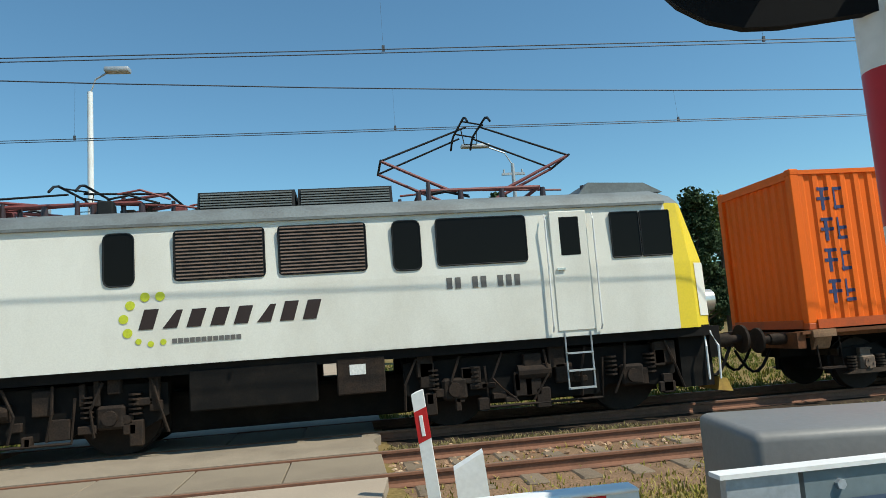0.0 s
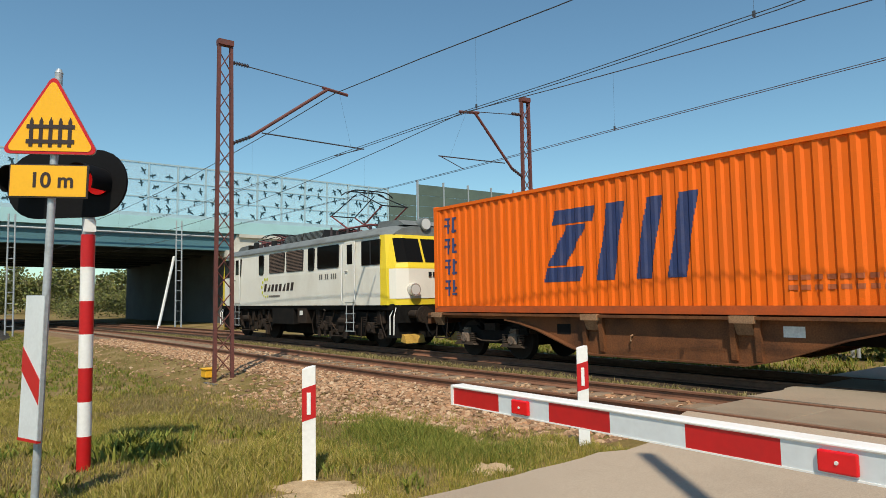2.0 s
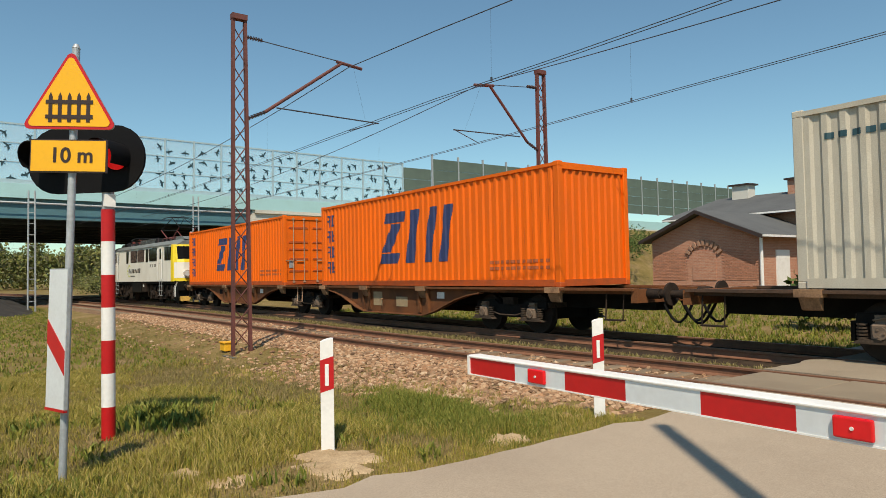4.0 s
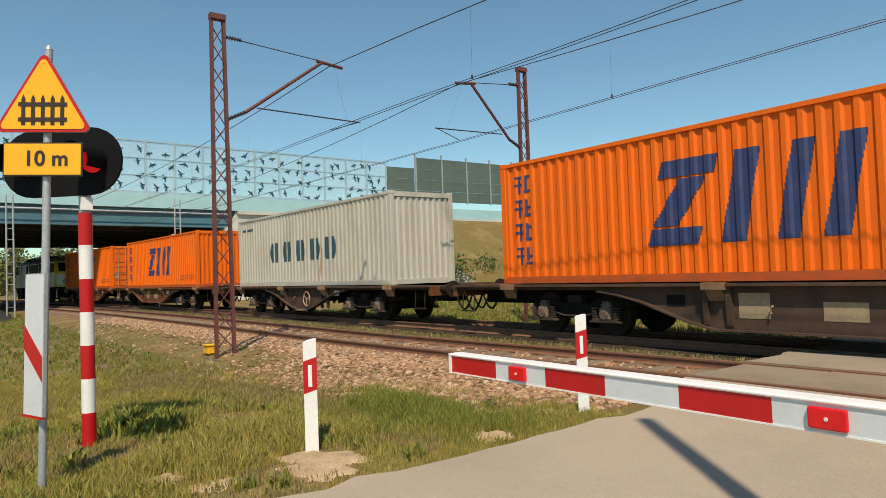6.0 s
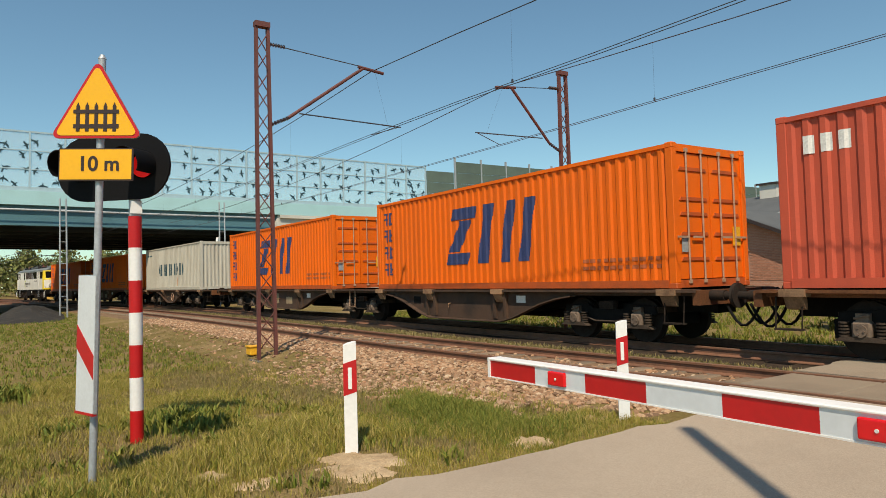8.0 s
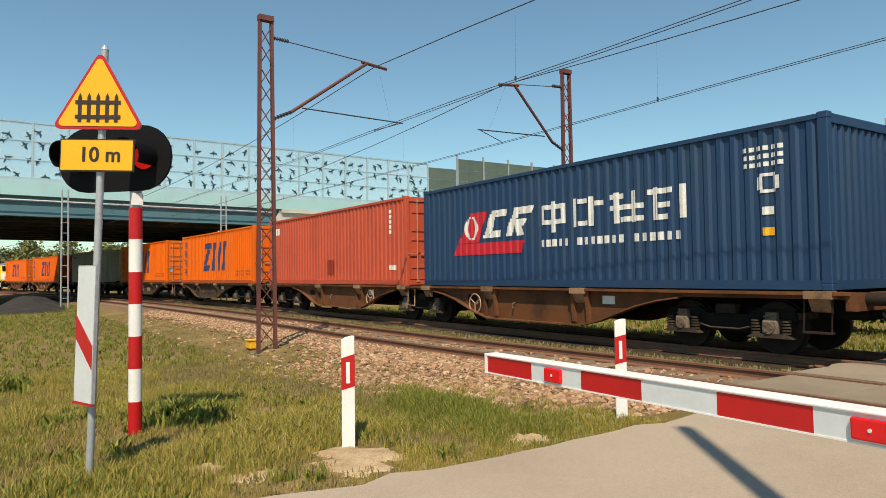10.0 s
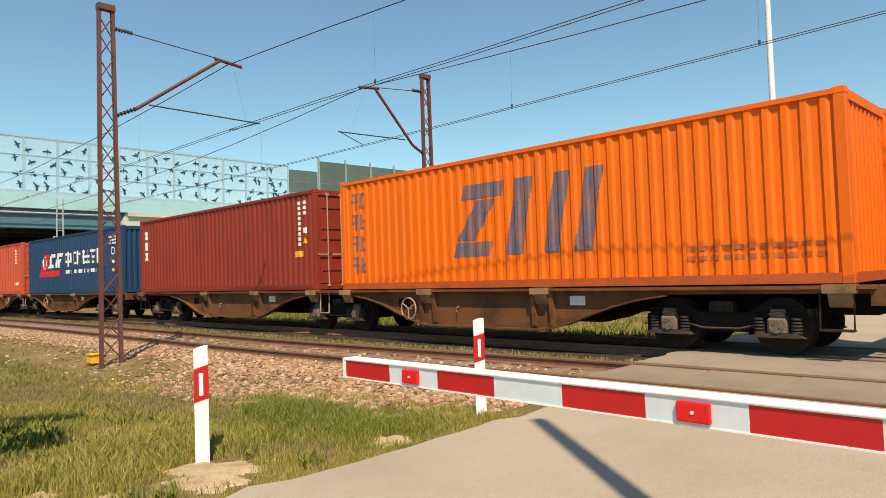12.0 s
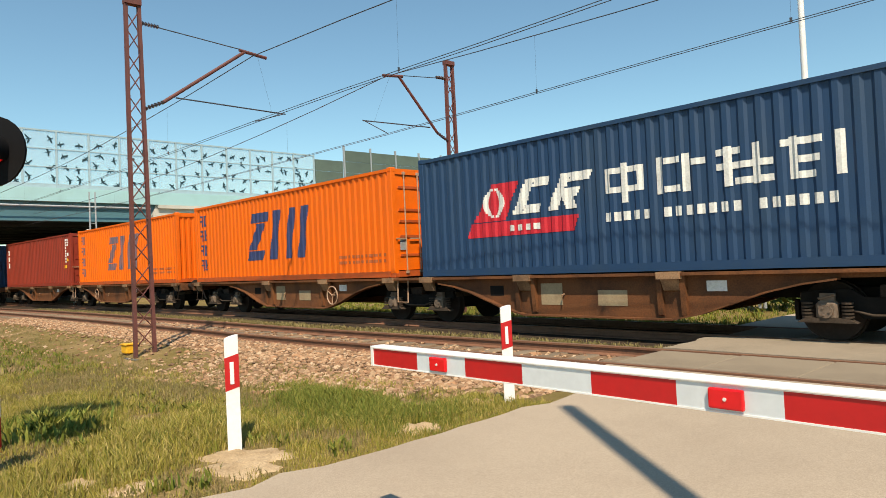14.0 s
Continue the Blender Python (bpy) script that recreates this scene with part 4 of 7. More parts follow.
def marks_blue(box):
    lean = 0.42
    part("red_panel", one((decal, lambda f: [(1.63 + 0.62 * f + 0.2, 2.78 + 0.42 * f)], 1.2, 2.02, 10)), DECAL_RED, box, "red slanted logo panel")
    part("red_panel", one((decal, lambda f: [(1.62 + 0.12 * f, 4.62 + 0.12 * f)], 0.86, 1.18, 4)), DECAL_RED, box, "red slanted logo panel")
    part("emblem", one((decal, lambda f: [(2.2 + 0.25 - 0.3 * math.sin(math.pi * f) ** 0.5, 2.2 + 0.25 - 0.3 * math.sin(math.pi * f) ** 0.5 + 0.14), (2.45 + 0.16 * math.sin(math.pi * f) ** 0.5, 2.45 + 0.3 * math.sin(math.pi * f) ** 0.5 + 0.04)], 1.28, 1.92, 12)), DECAL_WHITE, box, "white ring emblem")
    for a, b in ((3.0, 3.28), (3.95, 4.2)):
        part("marking", one((decal, slanted(a, b, 0.4), 1.3, 2.02, 8)), DECAL_WHITE, box, "white slanted logo bar")
    for a, b, z in ((3.28, 3.72, 1.3), (3.58, 3.98, 1.84), (4.5, 5.0, 1.84), (4.32, 4.7, 1.54)):
        part("marking", one((decal, slanted(a, b, 0.1), z, z + 0.18, 3)), DECAL_WHITE, box, "white slanted logo bar")
    part("marking", one((decal, slanted(4.45, 4.72, -0.1), 1.3, 1.54, 3)), DECAL_WHITE, box, "white slanted logo bar")
    bars(box, 2.9, 0.23, 0.15, 7, 0.95, 1.08, DECAL_WHITE)
    for k, x in enumerate((5.36, 6.44, 7.54, 8.58)):
        tall = [(x + d, x + d + 0.13) for d in ((0.36,), (0.0, 0.5), (0.14, 0.6), (0.12, 0.78))[k]]
        for p, q in tall:
            part("stroke", one((decal, slanted(p, q, 0.0), 1.38 if k else 1.3, 2.04, 1)), DECAL_WHITE, box)
        for z, p, q in (((1.86, 0.0, 0.82), (1.5, 0.0, 0.82)), ((1.9, 0.16, 0.46), (1.4, 0.16, 0.46), (1.82, 0.66, 0.92)), ((1.9, 0.0, 0.42), (1.66, 0.0, 0.92), (1.4, 0.3, 0.92)), ((1.9, 0.0, 0.6), (1.62, 0.26, 0.56), (1.38, 0.26, 0.5)))[k]:
            part("stroke", one((decal, slanted(x + p, x + q, 0.0), z, z + 0.11, 1)), DECAL_WHITE, box)
        if k == 0:
            for p in (0.0, 0.7):
                part("stroke", one((decal, slanted(x + p, x + p + 0.12, 0.0), 1.5, 1.97, 1)), DECAL_WHITE, box)
    bars(box, 5.34, 0.205, 0.13, 20, 0.97, 1.14, DECAL_WHITE, (5, 13))
    for k in range(3):
        bars(box, 10.7, 0.13, 0.085, 6, 2.42 - 0.14 * k, 2.5 - 0.14 * k, DECAL_WHITE)
    part("emblem", one((decal, lambda f: [(10.95, 11.07), (11.25, 11.37)] if 0.2 < f < 0.8 else [(11.02, 11.3)], 1.68, 2.02, 6)), DECAL_WHITE, box, "white ring emblem")
    for k in range(2):
        part("print_line", one((decal, slanted(11.05, 11.25, 0), 1.3 - 0.36 * k, 1.44 - 0.36 * k, 1)), DECAL_WHITE if k == 0 else DECAL_YELLOW, box)


def marks_oxide(box):
    for k in range(3):
        z = 2.1 - 0.42 * k
        part("stroke_block", one((decal, lambda f, k=k: [(0.52, 0.62)] if 0.3 < f < 0.7 and k != 1 else [(0.45, 0.72)], z, z + 0.32, 6)), DECAL_WHITE, box, "white vertical logo block")
    for k in range(9):
        part("print_line", one((decal, slanted(11.32, 11.42, 0), 2.5 - 0.15 * k, 2.6 - 0.15 * k, 1)), DECAL_WHITE, box)
    for k in range(3):
        part("print_line", one((decal, slanted(11.6, 11.7, 0), 2.5 - 0.15 * k, 2.6 - 0.15 * k, 1)), DECAL_WHITE, box)
    part("warning_label", one((decal, slanted(11.13, 11.55, 0), 0.98, 1.15, 1)), DECAL_YELLOW, box, "yellow warning label")
    part("warning_label", one((decal, lambda f: [(11.65 - 0.1 * (1 - f) + 0.02, 11.66 + 0.1 * (1 - f))], 1.36, 1.54, 4)), DECAL_YELLOW, box)
    part("warning_label", one((decal, slanted(11.58, 11.72, 0), 1.66, 1.82, 1)), DECAL_WHITE, box)


def marks_coral(box):
    bars(box, 0.45, 0.28, 0.17, 3, 2.2, 2.5, DECAL_WHITE)
    for k in range(5):
        part("print_line", one((decal, slanted(11.1, 11.2, 0), 2.4 - 0.17 * k, 2.52 - 0.17 * k, 1)), DECAL_WHITE, box)
    part("warning_label", one((decal, slanted(11.1, 11.5, 0), 0.5, 0.66, 1)), DECAL_WHITE, box)
    part("patch", one((decal, slanted(6.3, 6.9, 0), 0.35, 0.95, 2)), OXIDE, box, "darker repair patch")


def marks_grey(box):
    for k in range(5):
        x = 3.3 + 1.15 * k
        part("marking", one((decal, lambda f, x=x: [(x + 0.1 - 0.08 * math.sin(math.pi * f), x + 0.32), (x + 0.5, x + 0.7 + 0.08 * math.sin(math.pi * f))], 0.95, 1.72, 9)), DECAL_TEAL, box, "dark teal rounded logo block")
    bars(box, 0.5, 0.2, 0.13, 6, 2.36, 2.46, DECAL_TEAL)
    part("rust_run", one((decal, lambda f: [(7.4 + 0.25 * f, 7.5 + 0.25 * f)], 0.25, 1.4, 8)), GALV_ROD, box)


DECAL_FAINT = surface("faded_print", (0.42, 0.1, 0.03), 0.6)


def container(u, paint, rails, marks, label, doors, z=1.13):
    box = thing("shipping_container", label, "container", None, "containers on the train")
    for s in (-1, 1):
        part("side_panel", one((side_sheet, -5.93, 5.93, 0.16, 2.8, s * 1.204, s)), paint, box)
        part("bottom_rail", one((bm_box, -5.93, 5.93, s * 1.215 - 0.035, s * 1.215 + 0.004, 0.015, 0.17)), rails, box)
        part("top_rail", one((bm_box, -5.93, 5.93, s * 1.19 - 0.03, s * 1.19 + 0.03, 2.79, 2.87)), paint, box)
    part("roof_panel", one((bm_box, -5.93, 5.93, -1.16, 1.16, 2.82, 2.868)), paint, box)
    part("floor", one((bm_box, -5.93, 5.93, -1.17, 1.17, 0.05, 0.14)), DARK, box)
    for ex in (-1, 1):
        for s in (-1, 1):
            part("corner_post", one((bm_rbox, ex * 6.096 - (0.17 if ex > 0 else 0), ex * 6.096 + (0.17 if ex < 0 else 0), s * 1.219 - (0.15 if s > 0 else 0), s * 1.219 + (0.15 if s < 0 else 0), 0.11, 2.79, 0.012, 1)), paint, box)
            for zc in (0, 2.778):
                part("corner_casting", one((bm_rbox, ex * 6.1 - (0.178 if ex > 0 else 0), ex * 6.1 + (0.178 if ex < 0 else 0), s * 1.222 - (0.162 if s > 0 else 0), s * 1.222 + (0.162 if s < 0 else 0), zc, zc + 0.118, 0.015, 1)), rails if zc == 0 else paint, box)
        part("header", one((bm_box, ex * 6.05 - 0.05, ex * 6.05 + 0.03, -1.08, 1.08, 2.72, 2.87)), paint, box)
        part("sill", one((bm_box, ex * 6.05 - 0.06, ex * 6.05 + 0.035, -1.08, 1.08, 0.015, 0.17)), rails, box)
        if ex == doors:
            x = ex * 6.02
            for s in (-1, 1):
                y0, y1 = (-1.07, -0.01) if s < 0 else (0.01, 1.07)
                d = part("door", one((bm_box, x - 0.02, x + 0.03, y0, y1, 0.19, 2.7)), paint, box)
                for zr in (0.55, 1.05, 1.45, 1.75, 2.35):
                    part("door_rib", one((bm_prism, [(y0 + 0.09, zr), (y1 - 0.09, zr), (y1 - 0.13, zr + 0.07), (y0 + 0.13, zr + 0.07)], "x", x + 0.03 * ex - 0.002, x + ex * 0.052)), rails, d)
                for yr in (0.3, 0.78):
                    yy = s * yr
                    part("locking_rod", one((bm_cyl, (x + ex * 0.075, yy, 0.1), (x + ex * 0.075, yy, 2.8), 0.019, None, 8),
                                            (bm_box, x + ex * 0.03 - 0.0, x + ex * 0.09, yy - 0.05, yy + 0.05, 0.1, 0.17), (bm_box, x + ex * 0.03, x + ex * 0.09, yy - 0.05, yy + 0.05, 2.72, 2.79),
                                            (bm_box, x + ex * 0.08, x + ex * 0.1, yy - 0.02, yy + 0.36 * s, 1.0, 1.04)), GALV_ROD, d, "galvanised locking rod")
            if paint is ORANGE:
                part("warning_label", one((bm_box, x + 0.053 * ex - 0.001, x + 0.056 * ex, 0.72, 0.98, 0.85, 1.25)), DECAL_YELLOW, box, "yellow door label")
                part("data_plate", one((bm_box, x + 0.053 * ex - 0.001, x + 0.056 * ex, -0.98, -0.78, 0.72, 1.02)), GALV, box)
        else:
            part("end_panel", one((end_sheet, ex * 6.06, ex)), paint, box)
    marks(box)
    MOVERS.append((box, u + LONG / 2, z))
    return box


def wheelset(parent, x, radius, half=0.76):
    bm = bmesh.new()
    bm_cyl(bm, (0, -half - 0.2, 0), (0, half + 0.2, 0), 0.075, None, 10)
    for s in (-1, 1):
        bm_cyl(bm, (0, s * (half - 0.07), 0), (0, s * (half + 0.06), 0), radius, None, 28)
        bm_cyl(bm, (0, s * (half - 0.095), 0), (0, s * (half - 0.07), 0), radius + 0.028, None, 28)
        bm_cyl(bm, (0, s * (half + 0.055), 0), (0, s * (half + 0.075), 0), radius * 0.42, radius * 0.3, 16)
        for k in range(6):
            a = k * math.pi / 3
            bm_cyl(bm, (math.cos(a) * radius * 0.62, s * (half + 0.04), math.sin(a) * radius * 0.62), (math.cos(a) * radius * 0.62, s * (half + 0.064), math.sin(a) * radius * 0.62), radius * 0.1, None, 8)
    w = part("wheelset", bm, TYRE_STEEL, parent, "worn steel wheelset", True)
    w.location = (x, 0, radius)
    ROLLERS.append((w, radius, x))
    return w


def coil(bm, x, y, z0, z1, r):
    for k in range(5):
        z = z0 + (z1 - z0) * (k + 0.5) / 5
        bm_cyl(bm, (x, y, z - 0.014), (x, y, z + 0.014), r, None, 10)


def freight_bogie(parent, x):
    """Y-type two-axle bogie: cast side frames, axle boxes, coil springs."""
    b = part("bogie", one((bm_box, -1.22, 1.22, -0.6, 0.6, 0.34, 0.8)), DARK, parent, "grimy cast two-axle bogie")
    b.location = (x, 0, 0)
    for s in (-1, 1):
        # side frame colour includes the shade below the wagon
        part("side_frame", one((bm_prism, [(-1.32, 0.6), (-1.2, 0.56), (-0.62, 0.56), (-0.45, 0.36), (0.45, 0.36), (0.62, 0.56), (1.2, 0.56), (1.32, 0.6), (1.28, 0.76), (0.6, 0.8), (0.42, 0.68), (-0.42, 0.68), (-0.6, 0.8), (-1.28, 0.76)], "y", s * 0.92 - 0.04, s * 0.92 + 0.04)), DARK, b, "shade-black cast side frame")
        part("side_bearer", one((bm_box, -0.2, 0.2, s * 0.93 - 0.08, s * 0.93 + 0.08, 0.69, 0.86)), BOGIE, b)
        part("brake_rod", one((bm_tube, [(-0.62, s * 1.02, 0.5), (-0.3, s * 1.04, 0.42), (0.3, s * 1.04, 0.42), (0.62, s * 1.02, 0.5)], 0.02, 6)), CAST, b)
        part("end_beam", one((bm_box, s * 1.28 - 0.05, s * 1.28 + 0.05, -0.9, 0.9, 0.62, 0.74)), CAST, b)
    for ax in (-0.9, 0.9):
        wheelset(b, ax, 0.46)
        for s in (-1, 1):
            bb = bmesh.new()
            bm_rbox(bb, ax - 0.15, ax + 0.15, s * 1.02 - 0.1, s * 1.02 + 0.09, 0.34, 0.62, 0.04, 1)
            bm_cyl(bb, (ax, s * 1.02, 0.47), (ax, s * 1.15, 0.47), 0.12, 0.1, 14)
            for q in range(3):
                w = ax + 0.06 * math.cos(2.1 * q), 0.47 + 0.06 * math.sin(2.1 * q)
                bm_cyl(bb, (w[0], s * 1.14, w[1]), (w[0], s * 1.165, w[1]), 0.018, None, 6)
            part("axle_box", bb, SPRING, b, "dusty axle box")
            part("spring_seat", one((bm_prism, [(ax - 0.42, 0.3), (ax + 0.42, 0.3), (ax + 0.3, 0.37), (ax - 0.3, 0.37)], "y", s * 1.04 - 0.09, s * 1.04 + 0.08)), CAST, b)
            part("spring_cap", one((bm_box, ax - 0.1, ax + 0.1, s * 1.0 - 0.05, s * 1.0 + 0.05, 0.62, 0.74), (bm_cyl, (ax - 0.12, s * 1.06, 0.66), (ax + 0.12, s * 1.06, 0.72), 0.018, None, 6)), SPRING, b)
            for d in (-0.28, 0.28):
                part("coil_spring", one((coil, ax + d, s * 1.05, 0.36, 0.62, 0.08)), CAST, b, "grimy coil spring")
            part("brake_shoe", one((bm_box, ax - 0.56, ax - 0.5, s * 0.72 - 0.06, s * 0.72 + 0.06, 0.3, 0.62)), DARK, b)
    return b


def buffer_gear(w, x, d, reach):
    """Headstock, two buffers, coupling and hoses at one end; d is the way outwards."""
    part("headstock", one((bm_box, x - 0.08, x + 0.08, -1.25, 1.25, 0.82, 1.1)), WAGON, w)
    for s in (-1, 1):
        bm = bmesh.new()
        bm_cyl(bm, (x, s * 0.875, 1.0), (x + d * reach * 0.6, s * 0.875, 1.0), 0.11, 0.1, 14)
        bm_cyl(bm, (x + d * reach * 0.6, s * 0.875, 1.0), (x + d * (reach - 0.04), s * 0.875, 1.0), 0.075, None, 12)
        bm_cyl(bm, (x + d * (reach - 0.04), s * 0.875, 1.0), (x + d * reach, s * 0.875, 1.0), 0.23, 0.22, 20)
        part("buffer", bm, BOGIE, w, "", True)
    part("drawhook", one((bm_box, min(x, x + d * 0.4), max(x, x + d * 0.4), -0.05, 0.05, 0.93, 1.05), (bm_cyl, (x + d * 0.35, 0, 1.0), (x + d * (reach + 0.1), 0, 0.86), 0.035, None, 8)), BOGIE, w)
    for s in (-0.32, 0.32):
        pts = [(x + d * f * (reach + 0.1), s, 0.82 - 0.42 * math.sin(math.pi * f)) for f in np.linspace(0, 1, 8)]
        part("brake_hose", one((bm_tube, pts, 0.028, 6)), BLACK, w)


def wagon(u, gap_l, gap_r, joint_l=False, joint_r=False, wheel=None, plate=None, steel=WAGON, label="rust-brown skeletal container wagon with a fish-bellied frame"):
    """A flat container wagon centred under its box; a joint has no buffers and shares one bogie."""
    w = thing("container_wagon", label, "wagon", None, "wagons of the train")
    xl = -6.096 - (gap_l / 2 - (0.0 if joint_l else 0.62))
    xr = 6.096 + (gap_r / 2 - (0.0 if joint_r else 0.62))
    il, ir = max(xl, -6.3), min(xr, 6.3)
    # the belly: at a joint it comes close to the end, at a buffer end it makes room for the bogie
    a = -6.096 + (1.1 if joint_l else 3.4)
    b = 6.096 - (1.1 if joint_r else 3.4)
    deep = [(xl, 1.1), (xl, 0.99), (a - 0.5, 0.98), (a, 0.91), (a + 0.55, 0.78), (a + 1.6, 0.42), (a + 2.15, 0.3), (b - 2.15, 0.3), (b - 1.6, 0.42), (b - 0.55, 0.78), (b, 0.91), (b + 0.5, 0.98), (xr, 0.99), (xr, 1.1)]
    mid = (a + b) / 2
    for s in (-1, 1):
        bm = bmesh.new()
        bm_prism(bm, deep, "y", s * 1.12 - 0.02, s * 1.12 + 0.02)
        part("side_sill", bm, steel, w, "rusty fish-bellied side sill")
        bm = bmesh.new()
        bm_box(bm, xl, xr, s * 1.16 - 0.14, s * 1.16 + 0.08, 1.06, 1.115)
        part("top_flange", bm, steel, w)
        pts = deep[2:-2]
        bm = bmesh.new()
        for (a, za), (b, zb) in zip(pts, pts[1:]):
            bm_prism(bm, [(a, za - 0.03), (b, zb - 0.03), (b, zb), (a, za)], "y", s * 1.15 - 0.14, s * 1.15 + 0.05)
        part("bottom_flange", bm, steel, w)
        for x in (mid - 1.9, mid - 1.45, mid + 1.45, mid + 1.9):
            part("stiffener", one((bm_prism, [(s * 1.13, 0.33), (s * 1.2, 0.36), (s * 1.24, 0.9), (s * 1.24, 1.06), (s * 1.13, 1.06)], "x", x - 0.05, x + 0.05)), steel, w)
        for x in (-5.9, mid - 1.68, mid + 1.68, 5.9):
            part("twist_lock_bracket", one((bm_box, x - 0.22, x + 0.22, s * 1.24 - 0.1, s * 1.24 + 0.1, 1.0, 1.128), (bm_prism, [(s * 1.14, 0.78), (s * 1.2, 0.8), (s * 1.3, 1.0), (s * 1.14, 1.0)], "x", x - 0.16, x + 0.16)), BRACKET, w, "worn pale bracket")
        part("rope_hook", one((bm_tube, [(mid - 0.7, s * 1.15, 0.72), (mid - 0.7, s * 1.22, 0.7), (mid - 0.7, s * 1.22, 0.6)], 0.02, 6)), BRACKET, w)
        # no opening is cut: a dark plate gives the shade inside a hole
        part("web_patch", one((bm_box, mid - 2.75, mid - 2.35, s * 1.143 - 0.003, s * 1.143 + 0.003, 0.68, 0.9)), DARK, w, "dark patch for an access hole")
    # near-black boxes, added to fill the bright gap under the wagon with shade
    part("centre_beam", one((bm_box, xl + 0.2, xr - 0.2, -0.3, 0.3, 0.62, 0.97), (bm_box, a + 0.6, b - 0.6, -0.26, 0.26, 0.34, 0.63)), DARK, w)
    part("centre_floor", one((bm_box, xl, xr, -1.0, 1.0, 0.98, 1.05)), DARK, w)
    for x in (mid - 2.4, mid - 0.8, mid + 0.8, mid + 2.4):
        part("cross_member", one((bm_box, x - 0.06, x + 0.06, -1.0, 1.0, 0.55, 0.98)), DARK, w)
    part("brake_cylinder", one((bm_cyl, (mid - 0.6, -0.5, 0.62), (mid + 0.3, -0.5, 0.62), 0.16, None, 14)), BOGIE, w)
    if plate:
        part("marking_panel", one((bm_box, mid - 1.3, mid - 0.75, -1.146, -1.142, 0.5, 0.94)), DATA_PANEL, w, "pale data panel")
        part("label_plate", one((bm_box, mid + 0.1, mid + 0.75, -1.146, -1.142, 0.5, 0.8)), DATA_PANEL, w)
    part("label_plate", one((bm_box, mid + 2.3, mid + 2.65, -1.15, -1.142, 0.78, 0.96)), DECAL_WHITE, w)
    if wheel is not None:
        hw = bmesh.new()
        n = 20
        ring = [(wheel + 0.26 * math.cos(2 * math.pi * k / n), -1.24, 0.66 + 0.26 * math.sin(2 * math.pi * k / n)) for k in range(n + 1)]
        bm_tube(hw, ring, 0.018, 6)
        for k in range(3):
            a = 2 * math.pi * k / 3 + 0.5
            bm_cyl(hw, (wheel, -1.24, 0.66), (wheel + 0.26 * math.cos(a), -1.24, 0.66 + 0.26 * math.sin(a)), 0.014, None, 6)
        bm_cyl(hw, (wheel, -1.25, 0.66), (wheel, -1.08, 0.66), 0.03, None, 8)
        part("handbrake_wheel", hw, GALV_ROD, w, "pale yellowish handbrake wheel")
    if not joint_l:
        buffer_gear(w, xl, -1, 0.62)
        freight_bogie(w, il + 2.25)
        part("step", one((bm_tube, [(xl + 0.3, -1.2, 1.0), (xl + 0.3, -1.25, 0.45), (xl + 0.75, -1.25, 0.45), (xl + 0.75, -1.2, 1.0)], 0.018, 6), (bm_box, xl + 0.3, xl + 0.75, -1.3, -1.15, 0.44, 0.47)), BOGIE, w)
    if joint_r:
        freight_bogie(w, xr)
        part("joint_frame", one((bm_tube, [(xr - 0.5, -1.2, 1.05), (xr - 0.5, -1.22, 0.5), (xr - 0.1, -1.22, 0.5), (xr - 0.1, -1.2, 1.05)], 0.02, 6)), GALV_ROD, w)
    else:
        buffer_gear(w, xr, 1, 0.62)
        freight_bogie(w, ir - 2.25)
        part("step", one((bm_tube, [(xr - 0.3, -1.2, 1.0), (xr - 0.3, -1.25, 0.45), (xr - 0.75, -1.25, 0.45), (xr - 0.75, -1.2, 1.0)], 0.018, 6), (bm_box, xr - 0.75, xr - 0.3, -1.3, -1.15, 0.44, 0.47)), BOGIE, w)
    MOVERS.append((w, u + LONG / 2, 0.0))
    return w


OR = "orange corrugated container with dark blue blocks"
BL = "dark blue container with red and white logo shapes"
CONSIST = [
    # left end, paint, rails, marks, label, door end, joint left, joint right, handbrake wheel, data panel
    (8.2, ORANGE, ORANGE_RAIL, marks_orange, OR + " and rodded doors", 1, False, True, None, None),
    (23.84, ORANGE, ORANGE_RAIL, marks_orange, OR + " and a plain end", -1, True, False, None, -3.9),
    (41.38, GREY_BOX, GREY_BOX, marks_grey, "pale grey rust-stained shipping container with dark teal logo blocks", -1, False, False, 0.4, None),
    (58.63, ORANGE, ORANGE_RAIL, marks_orange, OR + " and rodded doors", 1, False, True, None, 2.6),
    (74.43, ORANGE, ORANGE_RAIL, marks_orange, OR + " and rodded doors", 1, True, False, None, None),
    (88.75, CORAL, CORAL, marks_coral, "faded coral-red shipping container with a dark repair patch", 1, False, True, 3.7, None),
    (102.09, BLUE, BLUE, marks_blue, BL, -1, True, False, -3.45, None),
    (116.09, OXIDE, OXIDE, marks_oxide, "oxide-red shipping container with white vertical marks and worn doors", 1, False, True, None, None),
    (129.57, ORANGE, ORANGE_RAIL, marks_faded, "orange corrugated container with faded blue blocks and a plain end", -1, True, False, -3.45, None),
    (143.54, ORANGE, ORANGE_RAIL, marks_orange, OR + " and worn rodded doors", 1, False, True, 3.2, 0.2),
    (156.89, BLUE, BLUE, marks_blue, BL, -1, True, False, None, -3.4),
]
for k, (u, paint, rails, marks, label, doors, jl, jr, hw, plate) in enumerate(CONSIST):
    gap_l = u - CONSIST[k - 1][0] - LONG if k else 1.64
    gap_r = CONSIST[k + 1][0] - u - LONG if k + 1 < len(CONSIST) else 1.3
    container(u, paint, rails, marks, label, doors)
    wagon(u, gap_l, gap_r, jl, jr, hw, plate, WAGON_DARK if k in (2, 3, 4) else WAGON)


